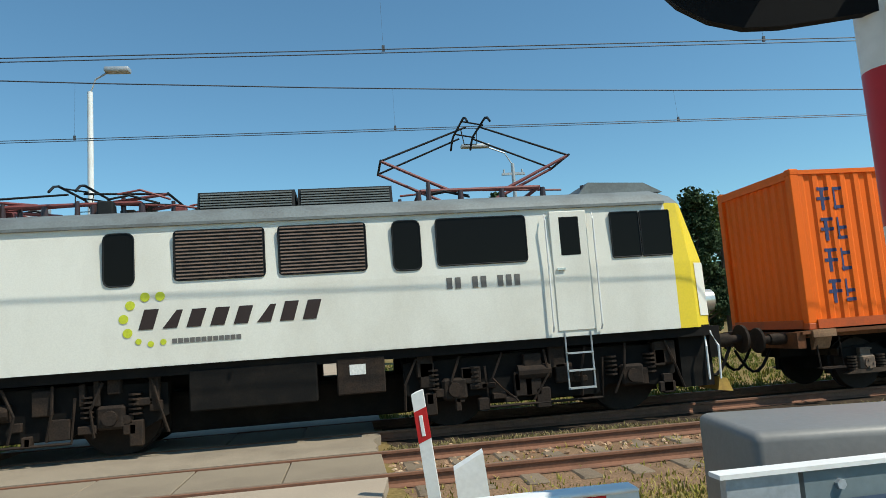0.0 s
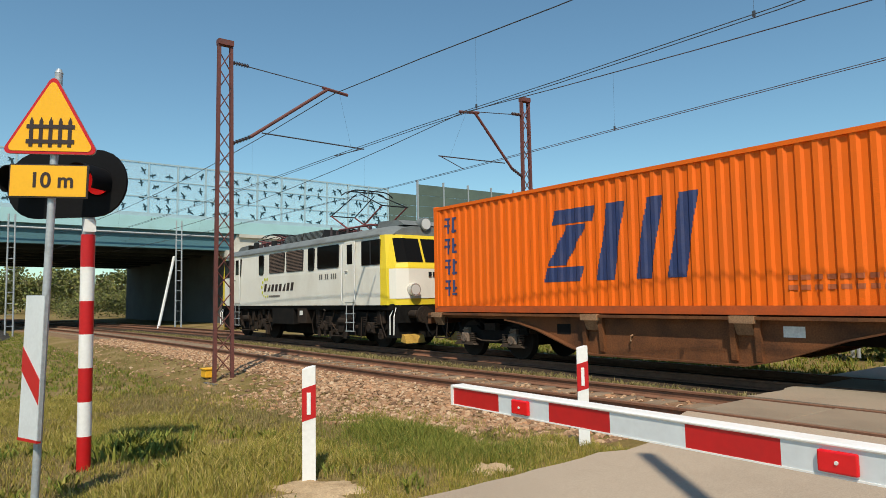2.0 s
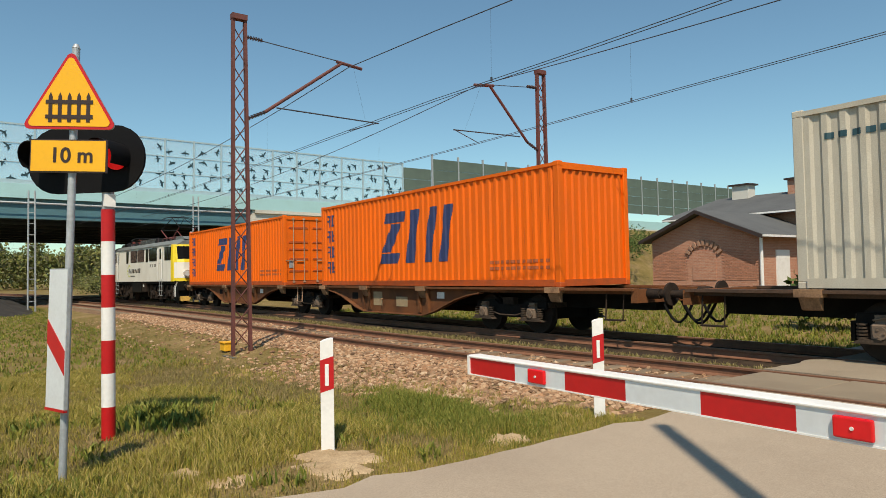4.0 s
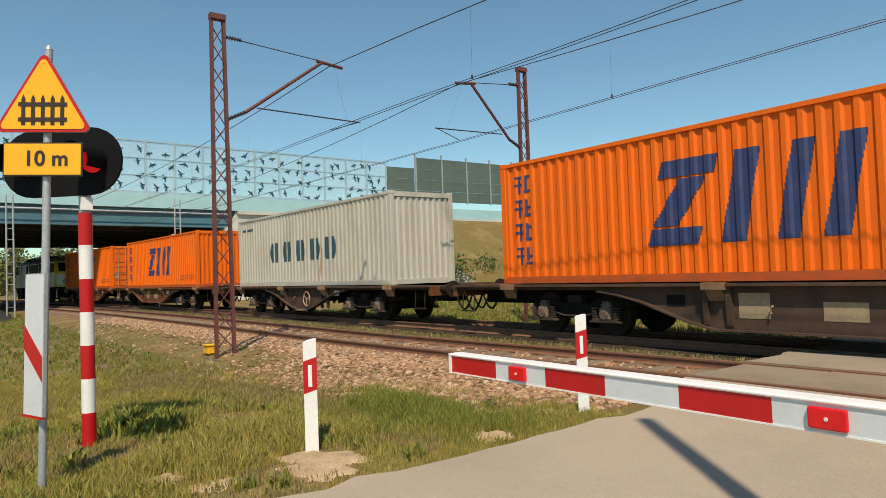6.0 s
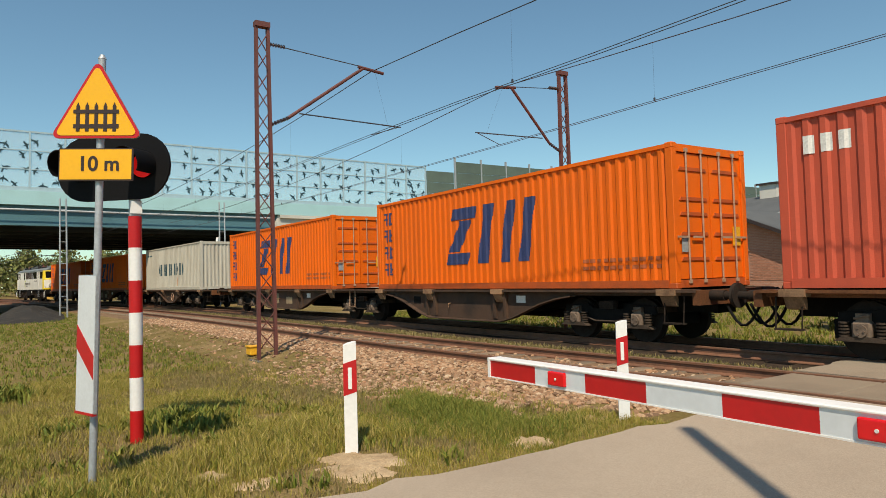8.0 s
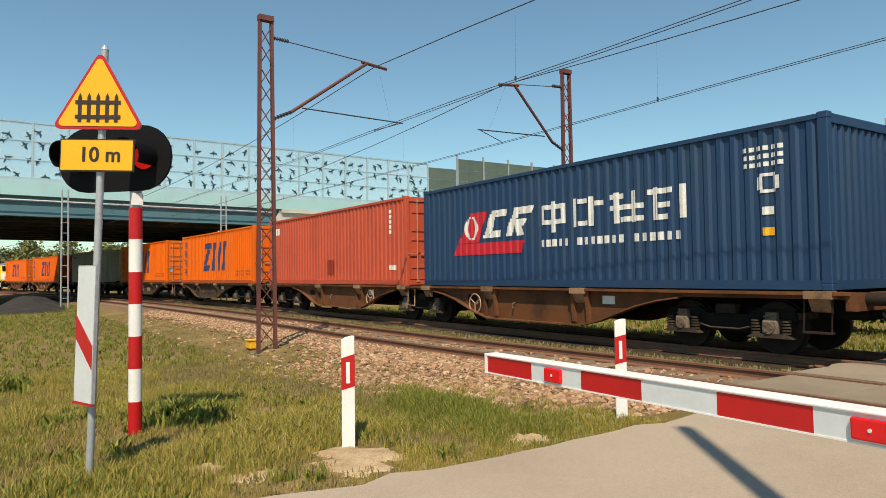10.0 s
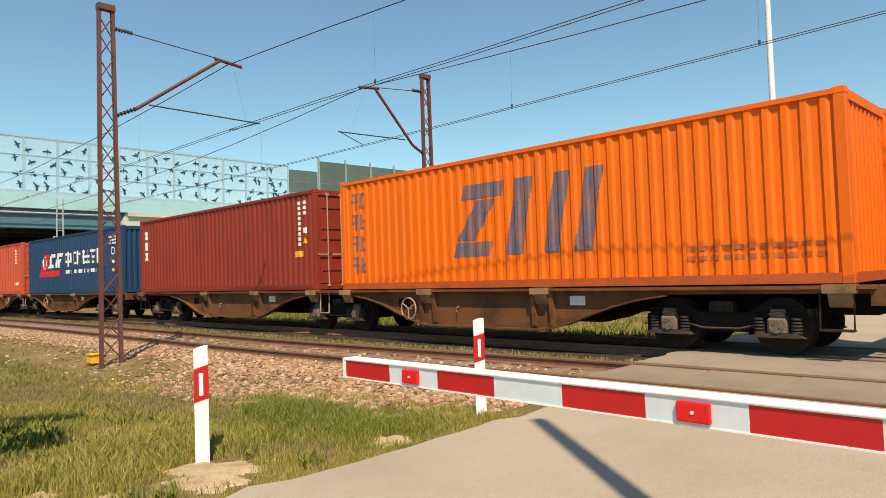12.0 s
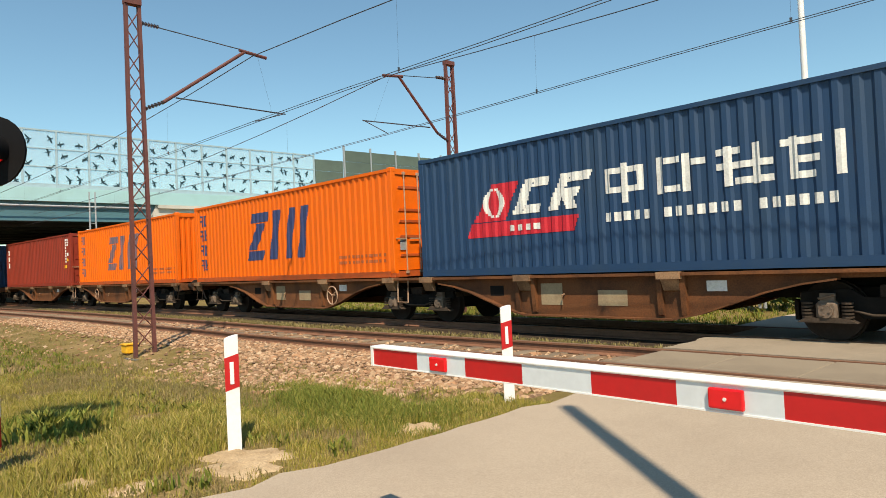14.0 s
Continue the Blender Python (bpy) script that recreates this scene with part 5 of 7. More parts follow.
# ---- the electric locomotive ----
def locomotive(u):
    lo = thing("electric_locomotive", "off-white and yellow boxy electric locomotive with raised pantograph", "locomotive")

    def shell(rings):
        """Rings of (x at the bottom, middle, top, half width) joined into a closed body."""
        bm = bmesh.new()
        rows = []
        for xb, xm, xt, hw in rings:
            rows.append([bm.verts.new(p) for p in ((xb, -hw, 1.33), (xm, -hw, 2.45), (xt, -hw * 0.97, 3.47), (xt, hw * 0.97, 3.47), (xm, hw, 2.45), (xb, hw, 1.33))])
        for a, b in zip(rows, rows[1:]):
            for k in range(6):
                bm.faces.new((a[k], b[k], b[(k + 1) % 6], a[(k + 1) % 6]))
        for r in (rows[0], rows[-1]):
            bm.faces.new((r[0], r[1], r[4], r[5]))
            bm.faces.new((r[1], r[2], r[3], r[4]))
        return bm

    part("body", shell([(-6.46, -6.46, -6.4, 1.47), (6.46, 6.46, 6.4, 1.47)]), LOCO_WHITE, lo, "off-white painted body side")
    for e in (-1, 1):
        part("cab_nose", shell([(e * 6.46, e * 6.46, e * 6.4, 1.47), (e * 6.78, e * 6.76, e * 6.62, 1.44), (e * 7.05, e * 7.03, e * 6.76, 1.3), (e * 7.25, e * 7.22, e * 6.85, 0.95)]), LOCO_YELLOW, lo, "yellow cab end")
        bm = bmesh.new()
        pl = [(6.86, -1.4), (7.06, -1.295), (7.256, -0.95), (7.256, 0.95), (7.06, 1.295), (6.86, 1.4)]
        vlo = [bm.verts.new((e * (x + 0.008), y * 1.004, 1.52)) for x, y in pl]
        vhi = [bm.verts.new((e * (x - 0.015), y * 1.004, 2.42)) for x, y in pl]
        for k in range(5):
            bm.faces.new((vlo[k], vlo[k + 1], vhi[k + 1], vhi[k]))
        part("front_panel", bm, LOCO_WHITE, lo, "white front panel")
        for k in range(3):
            part("vent", one((bm_box, *sorted((e * 7.25, e * 7.275)), -0.22 + 0.16 * k, -0.12 + 0.16 * k, 2.18, 2.32)), LOCO_DARK, lo)
        def nose_x(y, z):
            f = (z - 2.45) / 1.02
            a, b, c = 7.03 + (6.76 - 7.03) * f, 7.22 + (6.85 - 7.22) * f, abs(y)
            return b if c <= 0.95 else b + (a - b) * (c - 0.95) / 0.35
        for y0, y1 in ((-1.24, -0.36), (-0.27, 0.27), (0.36, 1.24)):
            ys = sorted({y0, y1, *[v for v in (-0.95, 0.95) if y0 < v < y1]})
            bm = bmesh.new()
            rows = [[bm.verts.new((e * (nose_x(y, z) + o), y, z)) for z, o in ((2.62, 0.012), (3.36, 0.012), (3.36, -0.05), (2.62, -0.05))] for y in ys]
            for a, b in zip(rows, rows[1:]):
                for k in range(4):
                    bm.faces.new((a[k], a[(k + 1) % 4], b[(k + 1) % 4], b[k]))
            bm.faces.new(rows[0])
            bm.faces.new(rows[-1][::-1])
            part("windscreen", bm, CAB_GLASS, lo, "dark cab windscreen")
        for s in (-1, 1):
            bm = bmesh.new()
            bm_cyl(bm, (e * 7.2, s * 0.82, 1.78), (e * 7.4, s * 0.82, 1.78), 0.2, 0.19, 20)
            lamp = part("headlight", bm, CHROME, lo, "round chrome-rimmed headlight", True)
            part("lens", one((bm_disc, (e * 7.4, s * 0.82, 1.78), (1, 0, 0), 0.15, 0.02, 20)), LENS, lamp)
            part("buffer", one((bm_cyl, (e * 7.2, s * 0.875, 1.05), (e * 7.62, s * 0.875, 1.05), 0.12, None, 14), (bm_cyl, (e * 7.62, s * 0.875, 1.05), (e * 7.85, s * 0.875, 1.05), 0.08, None, 12), (bm_cyl, (e * 7.85, s * 0.875, 1.05), (e * 7.9, s * 0.875, 1.05), 0.25, None, 20)), BOGIE, lo, "", True)
            part("hand_rail", one((bm_tube, [(e * 7.05, s * 1.3, 1.25), (e * 7.12, s * 1.42, 1.0), (e * 7.1, s * 1.42, 0.45)], 0.02, 6), (bm_tube, [(e * 6.95, s * 1.3, 1.25), (e * 6.9, s * 1.42, 1.0), (e * 6.9, s * 1.42, 0.45)], 0.02, 6)), WHITE, lo, "white step rail")
        big = part("roof_headlight", one((bm_cyl, (e * 6.55, 0, 3.84), (e * 6.86, 0, 3.84), 0.2, 0.21, 22)), LOCO_ROOF, lo, "large round roof headlight", True)
        part("lens", one((bm_disc, (e * 6.87, 0, 3.84), (1, 0, 0), 0.17, 0.02, 22)), LENS, big)
        for ya, yb in ((-1.2, -0.5), (0.5, 1.2)):
            part("rail_guard", one((bm_prism, [(e * 7.15, 0.24), (e * 7.42, 0.2), (e * 7.34, 0.42), (e * 7.2, 0.46)], "y", ya, yb)), GUARD, lo, "dirty yellow rail guard")
        # dark block added to close the bright gap under the nose
        part("pilot_beam", one((bm_box, *sorted((e * 6.5, e * 7.07)), -1.25, 1.25, 0.34, 1.2)), DARK, lo)
        part("buffer_beam", one((bm_box, e * 7.13 - 0.1, e * 7.13 + 0.1, -1.3, 1.3, 0.8, 1.33)), DARK, lo)
        part("drawhook", one((bm_box, e * 7.45 - 0.25, e * 7.45 + 0.25, -0.06, 0.06, 0.98, 1.1)), BOGIE, lo)
        for s in (-0.35, 0.35):
            part("brake_hose", one((bm_tube, [(e * (7.2 + 0.75 * f), s, 0.9 - 0.5 * math.sin(math.pi * f)) for f in np.linspace(0, 1, 8)], 0.03, 6)), BLACK, lo)
    # roof
    bm = bmesh.new()
    sec = [(-1.44, 3.47), (-1.34, 3.62), (-1.05, 3.76), (-0.5, 3.83), (0.5, 3.83), (1.05, 3.76), (1.34, 3.62), (1.44, 3.47)]
    rows = []
    for x, s, dz in ((-6.8, 0.83, -0.08), (-6.35, 1, 0), (6.35, 1, 0), (6.8, 0.83, -0.08)):
        rows.append([bm.verts.new((x, y * s, z + (dz if z > 3.5 else 0))) for y, z in sec])
    for a, b in zip(rows, rows[1:]):
        for k in range(7):
            bm.faces.new((a[k], b[k], b[k + 1], a[k + 1]))
    bm.faces.new(rows[0])
    bm.faces.new(rows[-1][::-1])
    part("roof", bm, LOCO_ROOF, lo, "grey curved roof", True)
    part("rain_gutter", one((bm_box, -6.4, 6.4, -1.475, -1.43, 3.455, 3.5), (bm_box, -6.4, 6.4, 1.43, 1.475, 3.455, 3.5)), LOCO_ROOF, lo)
    for x0, x1 in ((-1.36, 0.2), (0.25, 1.82)):
        cowl = part("roof_cowl", one((bm_prism, [(-0.95, 3.76), (0.95, 3.76), (0.85, 4.08), (-0.85, 4.08)], "x", x0, x1)), LOCO_DARK, lo, "dark louvred roof cowl")
        for k in range(6):
            z = 3.8 + 0.045 * k
            part("louvre", one((bm_box, x0 + 0.05, x1 - 0.05, -0.97 + 0.012 * k, -0.93 + 0.012 * k, z, z + 0.022)), LOCO_ROOF, cowl)
    for e in (-1, 1):
        bm = bmesh.new()
        bm_prism(bm, [(e * 5.15, 3.8), (e * 5.35, 4.02), (e * 6.4, 3.98), (e * 6.75, 3.8)], "y", -0.75, 0.75)
        part("roof_hood", bm, LOCO_ROOF, lo, "grey humped roof hood")
        for k in range(5):
            x = e * (2.3 + 0.75 * k)
            for y in (-0.6, 0.6):
                part("insulator", one((bm_cyl, (x, y, 3.78), (x, y, 4.0), 0.06, 0.045, 10)), CERAMIC, lo)
        part("busbar", one((bm_tube, [(e * 2.0, -0.3, 4.0), (e * 3.0, -0.35, 4.06), (e * 5.0, -0.3, 4.0)], 0.02, 6)), PANTO, lo)
        base = [(e * 2.35, 4.0), (e * 4.5, 4.0)]
        pan = part("pantograph", one(*[(bm_cyl, (base[0][0], s, 4.02), (base[1][0], s, 4.02), 0.035, None, 8) for s in (-0.55, 0.55)], *[(bm_cyl, (bx, -0.55, 4.02), (bx, 0.55, 4.02), 0.035, None, 8) for bx, _ in base]), PANTO, lo, "oxide-red double-armed pantograph" + (", raised" if e > 0 else ", folded"))
        up = e > 0
        c = e * 3.4
        knee = 1.72 if up else 1.5
        kz, tz = (4.6, 5.22) if up else (4.16, 4.24)
        for s in (-0.5, 0.5):
            for d in (-1, 1):
                part("lower_arm", one((bm_cyl, (c + d * 0.55, s, 4.04), (c + d * knee, s, kz), 0.032, 0.026, 8)), PANTO, pan)
                part("upper_arm", one((bm_cyl, (c + d * knee, s, kz), (c + d * 0.12, s * 0.75, tz), 0.02, 0.018, 8)), LOCO_DARK, pan)
        for d in (-1, 1):
            part("cross_tube", one((bm_cyl, (c + d * knee, -0.55, kz), (c + d * knee, 0.55, kz), 0.022, None, 8)), LOCO_DARK, pan)
        head = bmesh.new()
        for d in (-0.2, 0.2):
            pts = [(c + d, y, tz + 0.1 - max(0, abs(y) - 0.55) ** 2 * 1.1) for y in np.linspace(-0.95, 0.95, 11)]
            bm_tube(head, pts, 0.022, 6)
        bm_cyl(head, (c - 0.2, -0.4, tz + 0.1), (c + 0.2, -0.4, tz + 0.02), 0.015, None, 6)
        bm_cyl(head, (c - 0.2, 0.4, tz + 0.1), (c + 0.2, 0.4, tz + 0.02), 0.015, None, 6)
        bm_tube(head, [(c - 0.15, 0, tz + 0.08), (c - 0.12, -0.1, tz - 0.25), (c + 0.12, -0.1, tz - 0.25), (c + 0.15, 0, tz + 0.08)], 0.012, 5)
        part("collector_head", head, LOCO_DARK, pan)
    # switchgear, cable runs and insulators between the roof units
    rg = random.Random(31)
    for x0, x1, n in ((-5.2, -1.6, 34), (1.9, 2.6, 8)):
        for k in range(n):
            x, yy = rg.uniform(x0, x1), rg.uniform(-1.0, 1.0)
            h = rg.uniform(0.08, 0.34)
            if k % 3 == 0:
                part("switchgear", one((bm_rbox, x - 0.12, x + 0.12, yy - 0.08, yy + 0.08, 3.76, 3.8 + h, 0.015, 1)), rg.choice((PANTO, LOCO_DARK, DARK)), lo)
            elif k % 3 == 1:
                part("insulator", one((bm_cyl, (x, yy, 3.76), (x, yy, 3.84 + h), 0.05, 0.035, 8)), CERAMIC, lo)
            else:
                part("cable", one((bm_tube, [(x, yy, 3.8 + h), (x + 0.35, yy, 3.86 + h), (x + 0.8, yy + 0.1, 3.84 + h * 0.6)], 0.02, 5)), rg.choice((PANTO, LOCO_DARK)), lo)
    # windows, grilles and doors, on both sides
    for s in (-1, 1):
        f = s * 1.472
        def window(x0, x1, z0, z1, name="window", mat=CAB_GLASS, r=0.06, slats=0):
            m = s * (1.452 if z0 > 2.4 else 1.472)
            ya, yb = sorted((m - s * 0.02, m + s * 0.022))
            bm = bmesh.new()
            pts = []
            for cx, cz, a0 in ((x1 - r, z1 - r, 0), (x0 + r, z1 - r, 90), (x0 + r, z0 + r, 180), (x1 - r, z0 + r, 270)):
                pts += [(cx + r * math.cos(radians(a0 + a)), cz + r * math.sin(radians(a0 + a))) for a in (0, 30, 60, 90)]
            bm_prism(bm, pts, "y", ya, yb)
            win = part(name, bm, mat, lo)
            rim = bmesh.new()
            loop = [(px, m + s * 0.024, pz) for px, pz in pts + pts[:1]]
            bm_tube(rim, loop, 0.012, 5)
            part("seal", rim, LOCO_DARK, win)
            for k in range(slats):
                z = z0 + (z1 - z0) * (k + 0.5) / slats
                part("slat", one((bm_box, x0 + 0.03, x1 - 0.03, *sorted((m + s * 0.018, m + s * 0.04)), z - 0.008, z + 0.014)), GRILLE, win)
            return win
        window(-1.61, -0.26, 2.6, 3.36, "grille", LOCO_DARK, 0.06, 14)
        window(-0.05, 1.31, 2.6, 3.36, "grille", LOCO_DARK, 0.06, 14)
        window(2.44, 3.93, 2.6, 3.36, "grille", CAB_GLASS, 0.06, 0)
        window(1.73, 2.18, 2.56, 3.36, "window", CAB_GLASS, 0.1)
        window(-2.63, -2.19, 2.56, 3.36, "window", CAB_GLASS, 0.1)
        window(-5.0, -4.56, 2.56, 3.36, "window", CAB_GLASS, 0.1)
        for e in (-1, 1):
            c0, c1 = sorted((e * 5.4, e * 5.9))
            window(c0, c1, 2.58, 3.34, "window", CAB_GLASS, 0.02)
            c0, c1 = sorted((e * 5.93, e * 6.45))
            window(c0, c1, 2.58, 3.34, "window", CAB_GLASS, 0.02)
            xd = 4.34 if e > 0 else -5.28
            ya, yb = sorted((f, f + s * 0.02))
            door = part("door", one((bm_rbox, xd, xd + 0.64, *sorted((s * 1.45, s * 1.488)), 1.42, 3.4, 0.012, 1)), LOCO_WHITE, lo, "off-white cab door")
            part("door_window", one((bm_rbox, xd + 0.16, xd + 0.5, *sorted((s * 1.47, s * 1.497)), 2.66, 3.3, 0.01, 1)), CAB_GLASS, door)
            part("door_handle", one((bm_box, xd + 0.06, xd + 0.2, *sorted((s * 1.485, s * 1.52)), 2.42, 2.45)), CHROME, door)
            for gx in (xd - 0.09, xd + 0.73):
                part("grab_rail", one((bm_tube, [(gx, s * 1.5, 1.42), (gx, s * 1.55, 1.5), (gx, s * 1.55, 3.25), (gx, s * 1.5, 3.35)], 0.016, 6)), WHITE, lo, "white grab rail")
            lad = bmesh.new()
            for gx in (xd + 0.1, xd + 0.54):
                bm_cyl(lad, (gx, s * 1.48, 1.4), (gx, s * 1.48, 0.48), 0.015, None, 6)
            for zr in (0.5, 0.78, 1.06):
                bm_box(lad, xd + 0.1, xd + 0.54, *sorted((s * 1.42, s * 1.54)), zr - 0.012, zr + 0.012)
            part("step_ladder", lad, GALV, lo, "grey steel step ladder")
        # logo shapes and number bars
        y = sorted((s * 1.4745, s * 1.4785))
        dirx = 1 if s < 0 else -1
        xs = -2.0
        for k in range(8):
            a = xs - 0.14 + 0.345 * k
            h = (0.3, 0.27, 0.27, 0.27, 0.27, 0.27, 0.3, 0.3)[k]
            bm = bmesh.new()
            bm_prism(bm, [(dirx * a, 1.89), (dirx * (a + 0.21), 1.89), (dirx * (a + 0.21 + 0.09), 1.89 + h), (dirx * (a + 0.09 + (0.12 if k in (1, 5) else 0)), 1.89 + h)], "y", *y)
            part("logo_bar", bm, SIGN_BLACK, lo, "black slanted logo bar")
        for ang in (75, 105, 140, 175, 210, 240, 265, 290):
            px, pz = -1.93 + 0.42 * math.cos(radians(ang)), 2.03 + 0.36 * math.sin(radians(ang))
            part("logo_dot", one((bm_disc, (dirx * px, s * 1.476, pz), (0, 1, 0), 0.07 if ang < 220 else 0.045, 0.006, 14)), LIME, lo, "yellow-green logo dot")
        for k in range(9):
            if k in (2, 5):
                continue
            a = 2.56 + 0.14 * k
            part("number_bar", one((bm_box, *sorted((dirx * a, dirx * (a + 0.09))), *y, 2.22, 2.4)), NUMBER, lo, "grey number bar")
        for k in range(12):
            a = -1.66 + 0.085 * k
            part("number_bar", one((bm_box, *sorted((dirx * a, dirx * (a + 0.07))), *y, 1.66, 1.73)), NUMBER, lo)
        # underframe
        part("battery_box", one((bm_rbox, -1.45, 0.45, *sorted((s * 0.9, s * 1.42)), 0.62, 1.24, 0.02, 1)), DARK, lo, "dark battery box")
        part("equipment_box", one((bm_rbox, 0.75, 1.5, *sorted((s * 0.9, s * 1.42)), 0.68, 1.24, 0.02, 1)), BOGIE, lo)
        part("label_plate", one((bm_box, 0.95, 1.2, *sorted((s * 1.424, s * 1.428)), 0.98, 1.14)), DECAL_WHITE, lo)
    # dark box added to hide the bright ground under the body
    part("air_reservoir", one((bm_rbox, -2.0, 2.0, -0.62, 0.62, 0.24, 0.9, 0.08, 2)), DARK, lo, "black underfloor reservoir")
    part("underframe", one((bm_box, -7.0, 7.0, -1.4, 1.4, 1.18, 1.36)), DARK, lo)
    for e in (-1, 1):
        bm = bmesh.new()
        for s in (-1, 1):
            bm_prism(bm, [(-2.3, 0.6), (-1.95, 0.42), (-1.1, 0.5), (-0.9, 0.36), (0.9, 0.36), (1.1, 0.5), (1.95, 0.42), (2.3, 0.6), (2.3, 1.08), (0.7, 1.12), (-0.7, 1.12), (-2.3, 1.08)], "y", s * 1.15 - 0.06, s * 1.15 + 0.06)
        bm_box(bm, -2.2, 2.2, -0.66, 0.66, 0.28, 1.15)
        bm_box(bm, -0.5, 0.5, -1.1, 1.1, 0.4, 1.15)
        bg = part("bogie", bm, DARK, lo, "black two-axle driving bogie")
        bg.location = (e * 4.1, 0, 0)
        for ax in (-1.5, 1.5):
            wheelset(bg, ax, 0.625)
            for s in (-1, 1):
                part("axle_box", one((bm_rbox, ax - 0.2, ax + 0.2, s * 1.22 - 0.12, s * 1.22 + 0.12, 0.45, 0.8, 0.04, 1), (bm_cyl, (ax, s * 1.22, 0.62), (ax, s * 1.38, 0.62), 0.13, 0.11, 12)), BOGIE, bg)
                for d in (-0.34, 0.34):
                    part("coil_spring", one((coil, ax + d, s * 1.25, 0.62, 0.98, 0.1)), BOGIE, bg, "grimy coil spring")
        for s in (-1, 1):
            part("brake_cylinder", one((bm_cyl, (-0.45, s * 1.25, 0.8), (0.1, s * 1.25, 0.8), 0.13, None, 12)), BOGIE, bg)
            part("brake_rod", one((bm_tube, [(-1.0, s * 1.3, 0.95), (-0.95, s * 1.3, 0.3), (0.95, s * 1.3, 0.3), (1.0, s * 1.3, 0.95)], 0.025, 6)), BOGIE, bg)
            rg = random.Random(7 + e + s)
            for k in range(26):
                cx, cz, w, h = rg.uniform(-2.2, 2.2), rg.uniform(0.35, 1.1), rg.uniform(0.04, 0.16), rg.uniform(0.04, 0.2)
                part("bracket", one((bm_rbox, cx - w, cx + w, s * 1.26 - 0.06, s * 1.26 + rg.uniform(0.0, 0.1), cz - h, cz + h, 0.015, 1)), BOGIE, bg)
            for k in range(7):
                cx = -2.1 + 0.7 * k
                part("brake_pipe", one((bm_tube, [(cx, s * 1.33, 1.15), (cx + rg.uniform(-0.2, 0.2), s * 1.36, 0.75), (cx + rg.uniform(-0.3, 0.3), s * 1.3, 0.35)], 0.022, 5)), BOGIE, bg)
            part("sand_box", one((bm_rbox, e * 2.1 - 0.2, e * 2.1 + 0.2, s * 1.2 - 0.12, s * 1.2 + 0.12, 0.75, 1.15, 0.03, 1)), BOGIE, bg)
    MOVERS.append((lo, u, 0.0))
    return lo


NUMBER = surface("grey_number_paint", (0.14, 0.13, 0.12), 0.6)
GUARD = surface("dirty_yellow_paint", (0.5, 0.3, 0.06), 0.6, dirt=(0.25, 0.12, 0.04), dirt_amt=0.6, big=5)
LIME = surface("lime_logo_paint", (0.55, 0.6, 0.03), 0.5)
locomotive(-0.78)


# ---- level crossing: barrier, guide posts, signals, signs ----
def text_mesh(bm, words, size, m, depth=0.002):
    """Letters of the built-in font, as geometry."""
    cu = bpy.data.curves.new("letters", "FONT")
    cu.body, cu.size, cu.align_x, cu.align_y, cu.extrude, cu.offset = words, size, "CENTER", "CENTER", depth, 0.004
    ob = bpy.data.objects.new("letters", cu)
    me = bpy.data.meshes.new_from_object(ob)
    b = bmesh.new()
    b.from_mesh(me)
    bm_merge(bm, b, m)
    bpy.data.objects.remove(ob)
    bpy.data.curves.remove(cu)
    bpy.data.meshes.remove(me)


def barrier():
    tip, hinge, y, z0, z1 = -2.945, 1.35, 2.12, 0.959, 1.043
    b = thing("crossing_barrier", "lowered red and white crossing barrier arm with red lamps", "barrier", pose(0, y, 0, 0, 0, -2.4) @ pose(tip, 0, 1, 0, -0.45) @ pose(-tip, 0, -1))
    x, k = tip, 0
    while x < hinge - 0.35:
        x1 = min(x + (0.375 if k == 0 else 0.352), hinge - 0.3)
        part("stripe", one((bm_box, x, x1, -0.035, 0.035, z0, z1)), RED if k % 2 == 0 else BAR_GREY, b, "red stripe" if k % 2 == 0 else "white stripe")
        x, k = x1, k + 1
    part("top_edge", one((bm_rbox, tip - 0.005, hinge - 0.3, -0.042, 0.042, z1, z1 + 0.014, 0.005, 1)), WHITE, b, "white top edging")
    part("bottom_edge", one((bm_box, tip - 0.005, hinge - 0.3, -0.038, 0.038, z0 - 0.006, z0)), WHITE, b, "white bottom edging")
    part("end_cap", one((bm_box, tip - 0.018, tip, -0.042, 0.042, z0 - 0.006, z1 + 0.014)), WHITE, b)
    for cx in (-2.4, -0.985, 0.45):
        lamp = part("lamp", one((bm_rbox, cx - 0.058, cx + 0.058, -0.052, -0.034, z0 + 0.009, z1 - 0.009, 0.006, 2)), RED_DIM, b, "red barrier lamp")
        part("bulb", one((bm_disc, (cx, -0.0535, (z0 + z1) / 2), (0, 1, 0), 0.006, 0.004, 10)), DECAL_WHITE, lamp)
    return b


barrier()


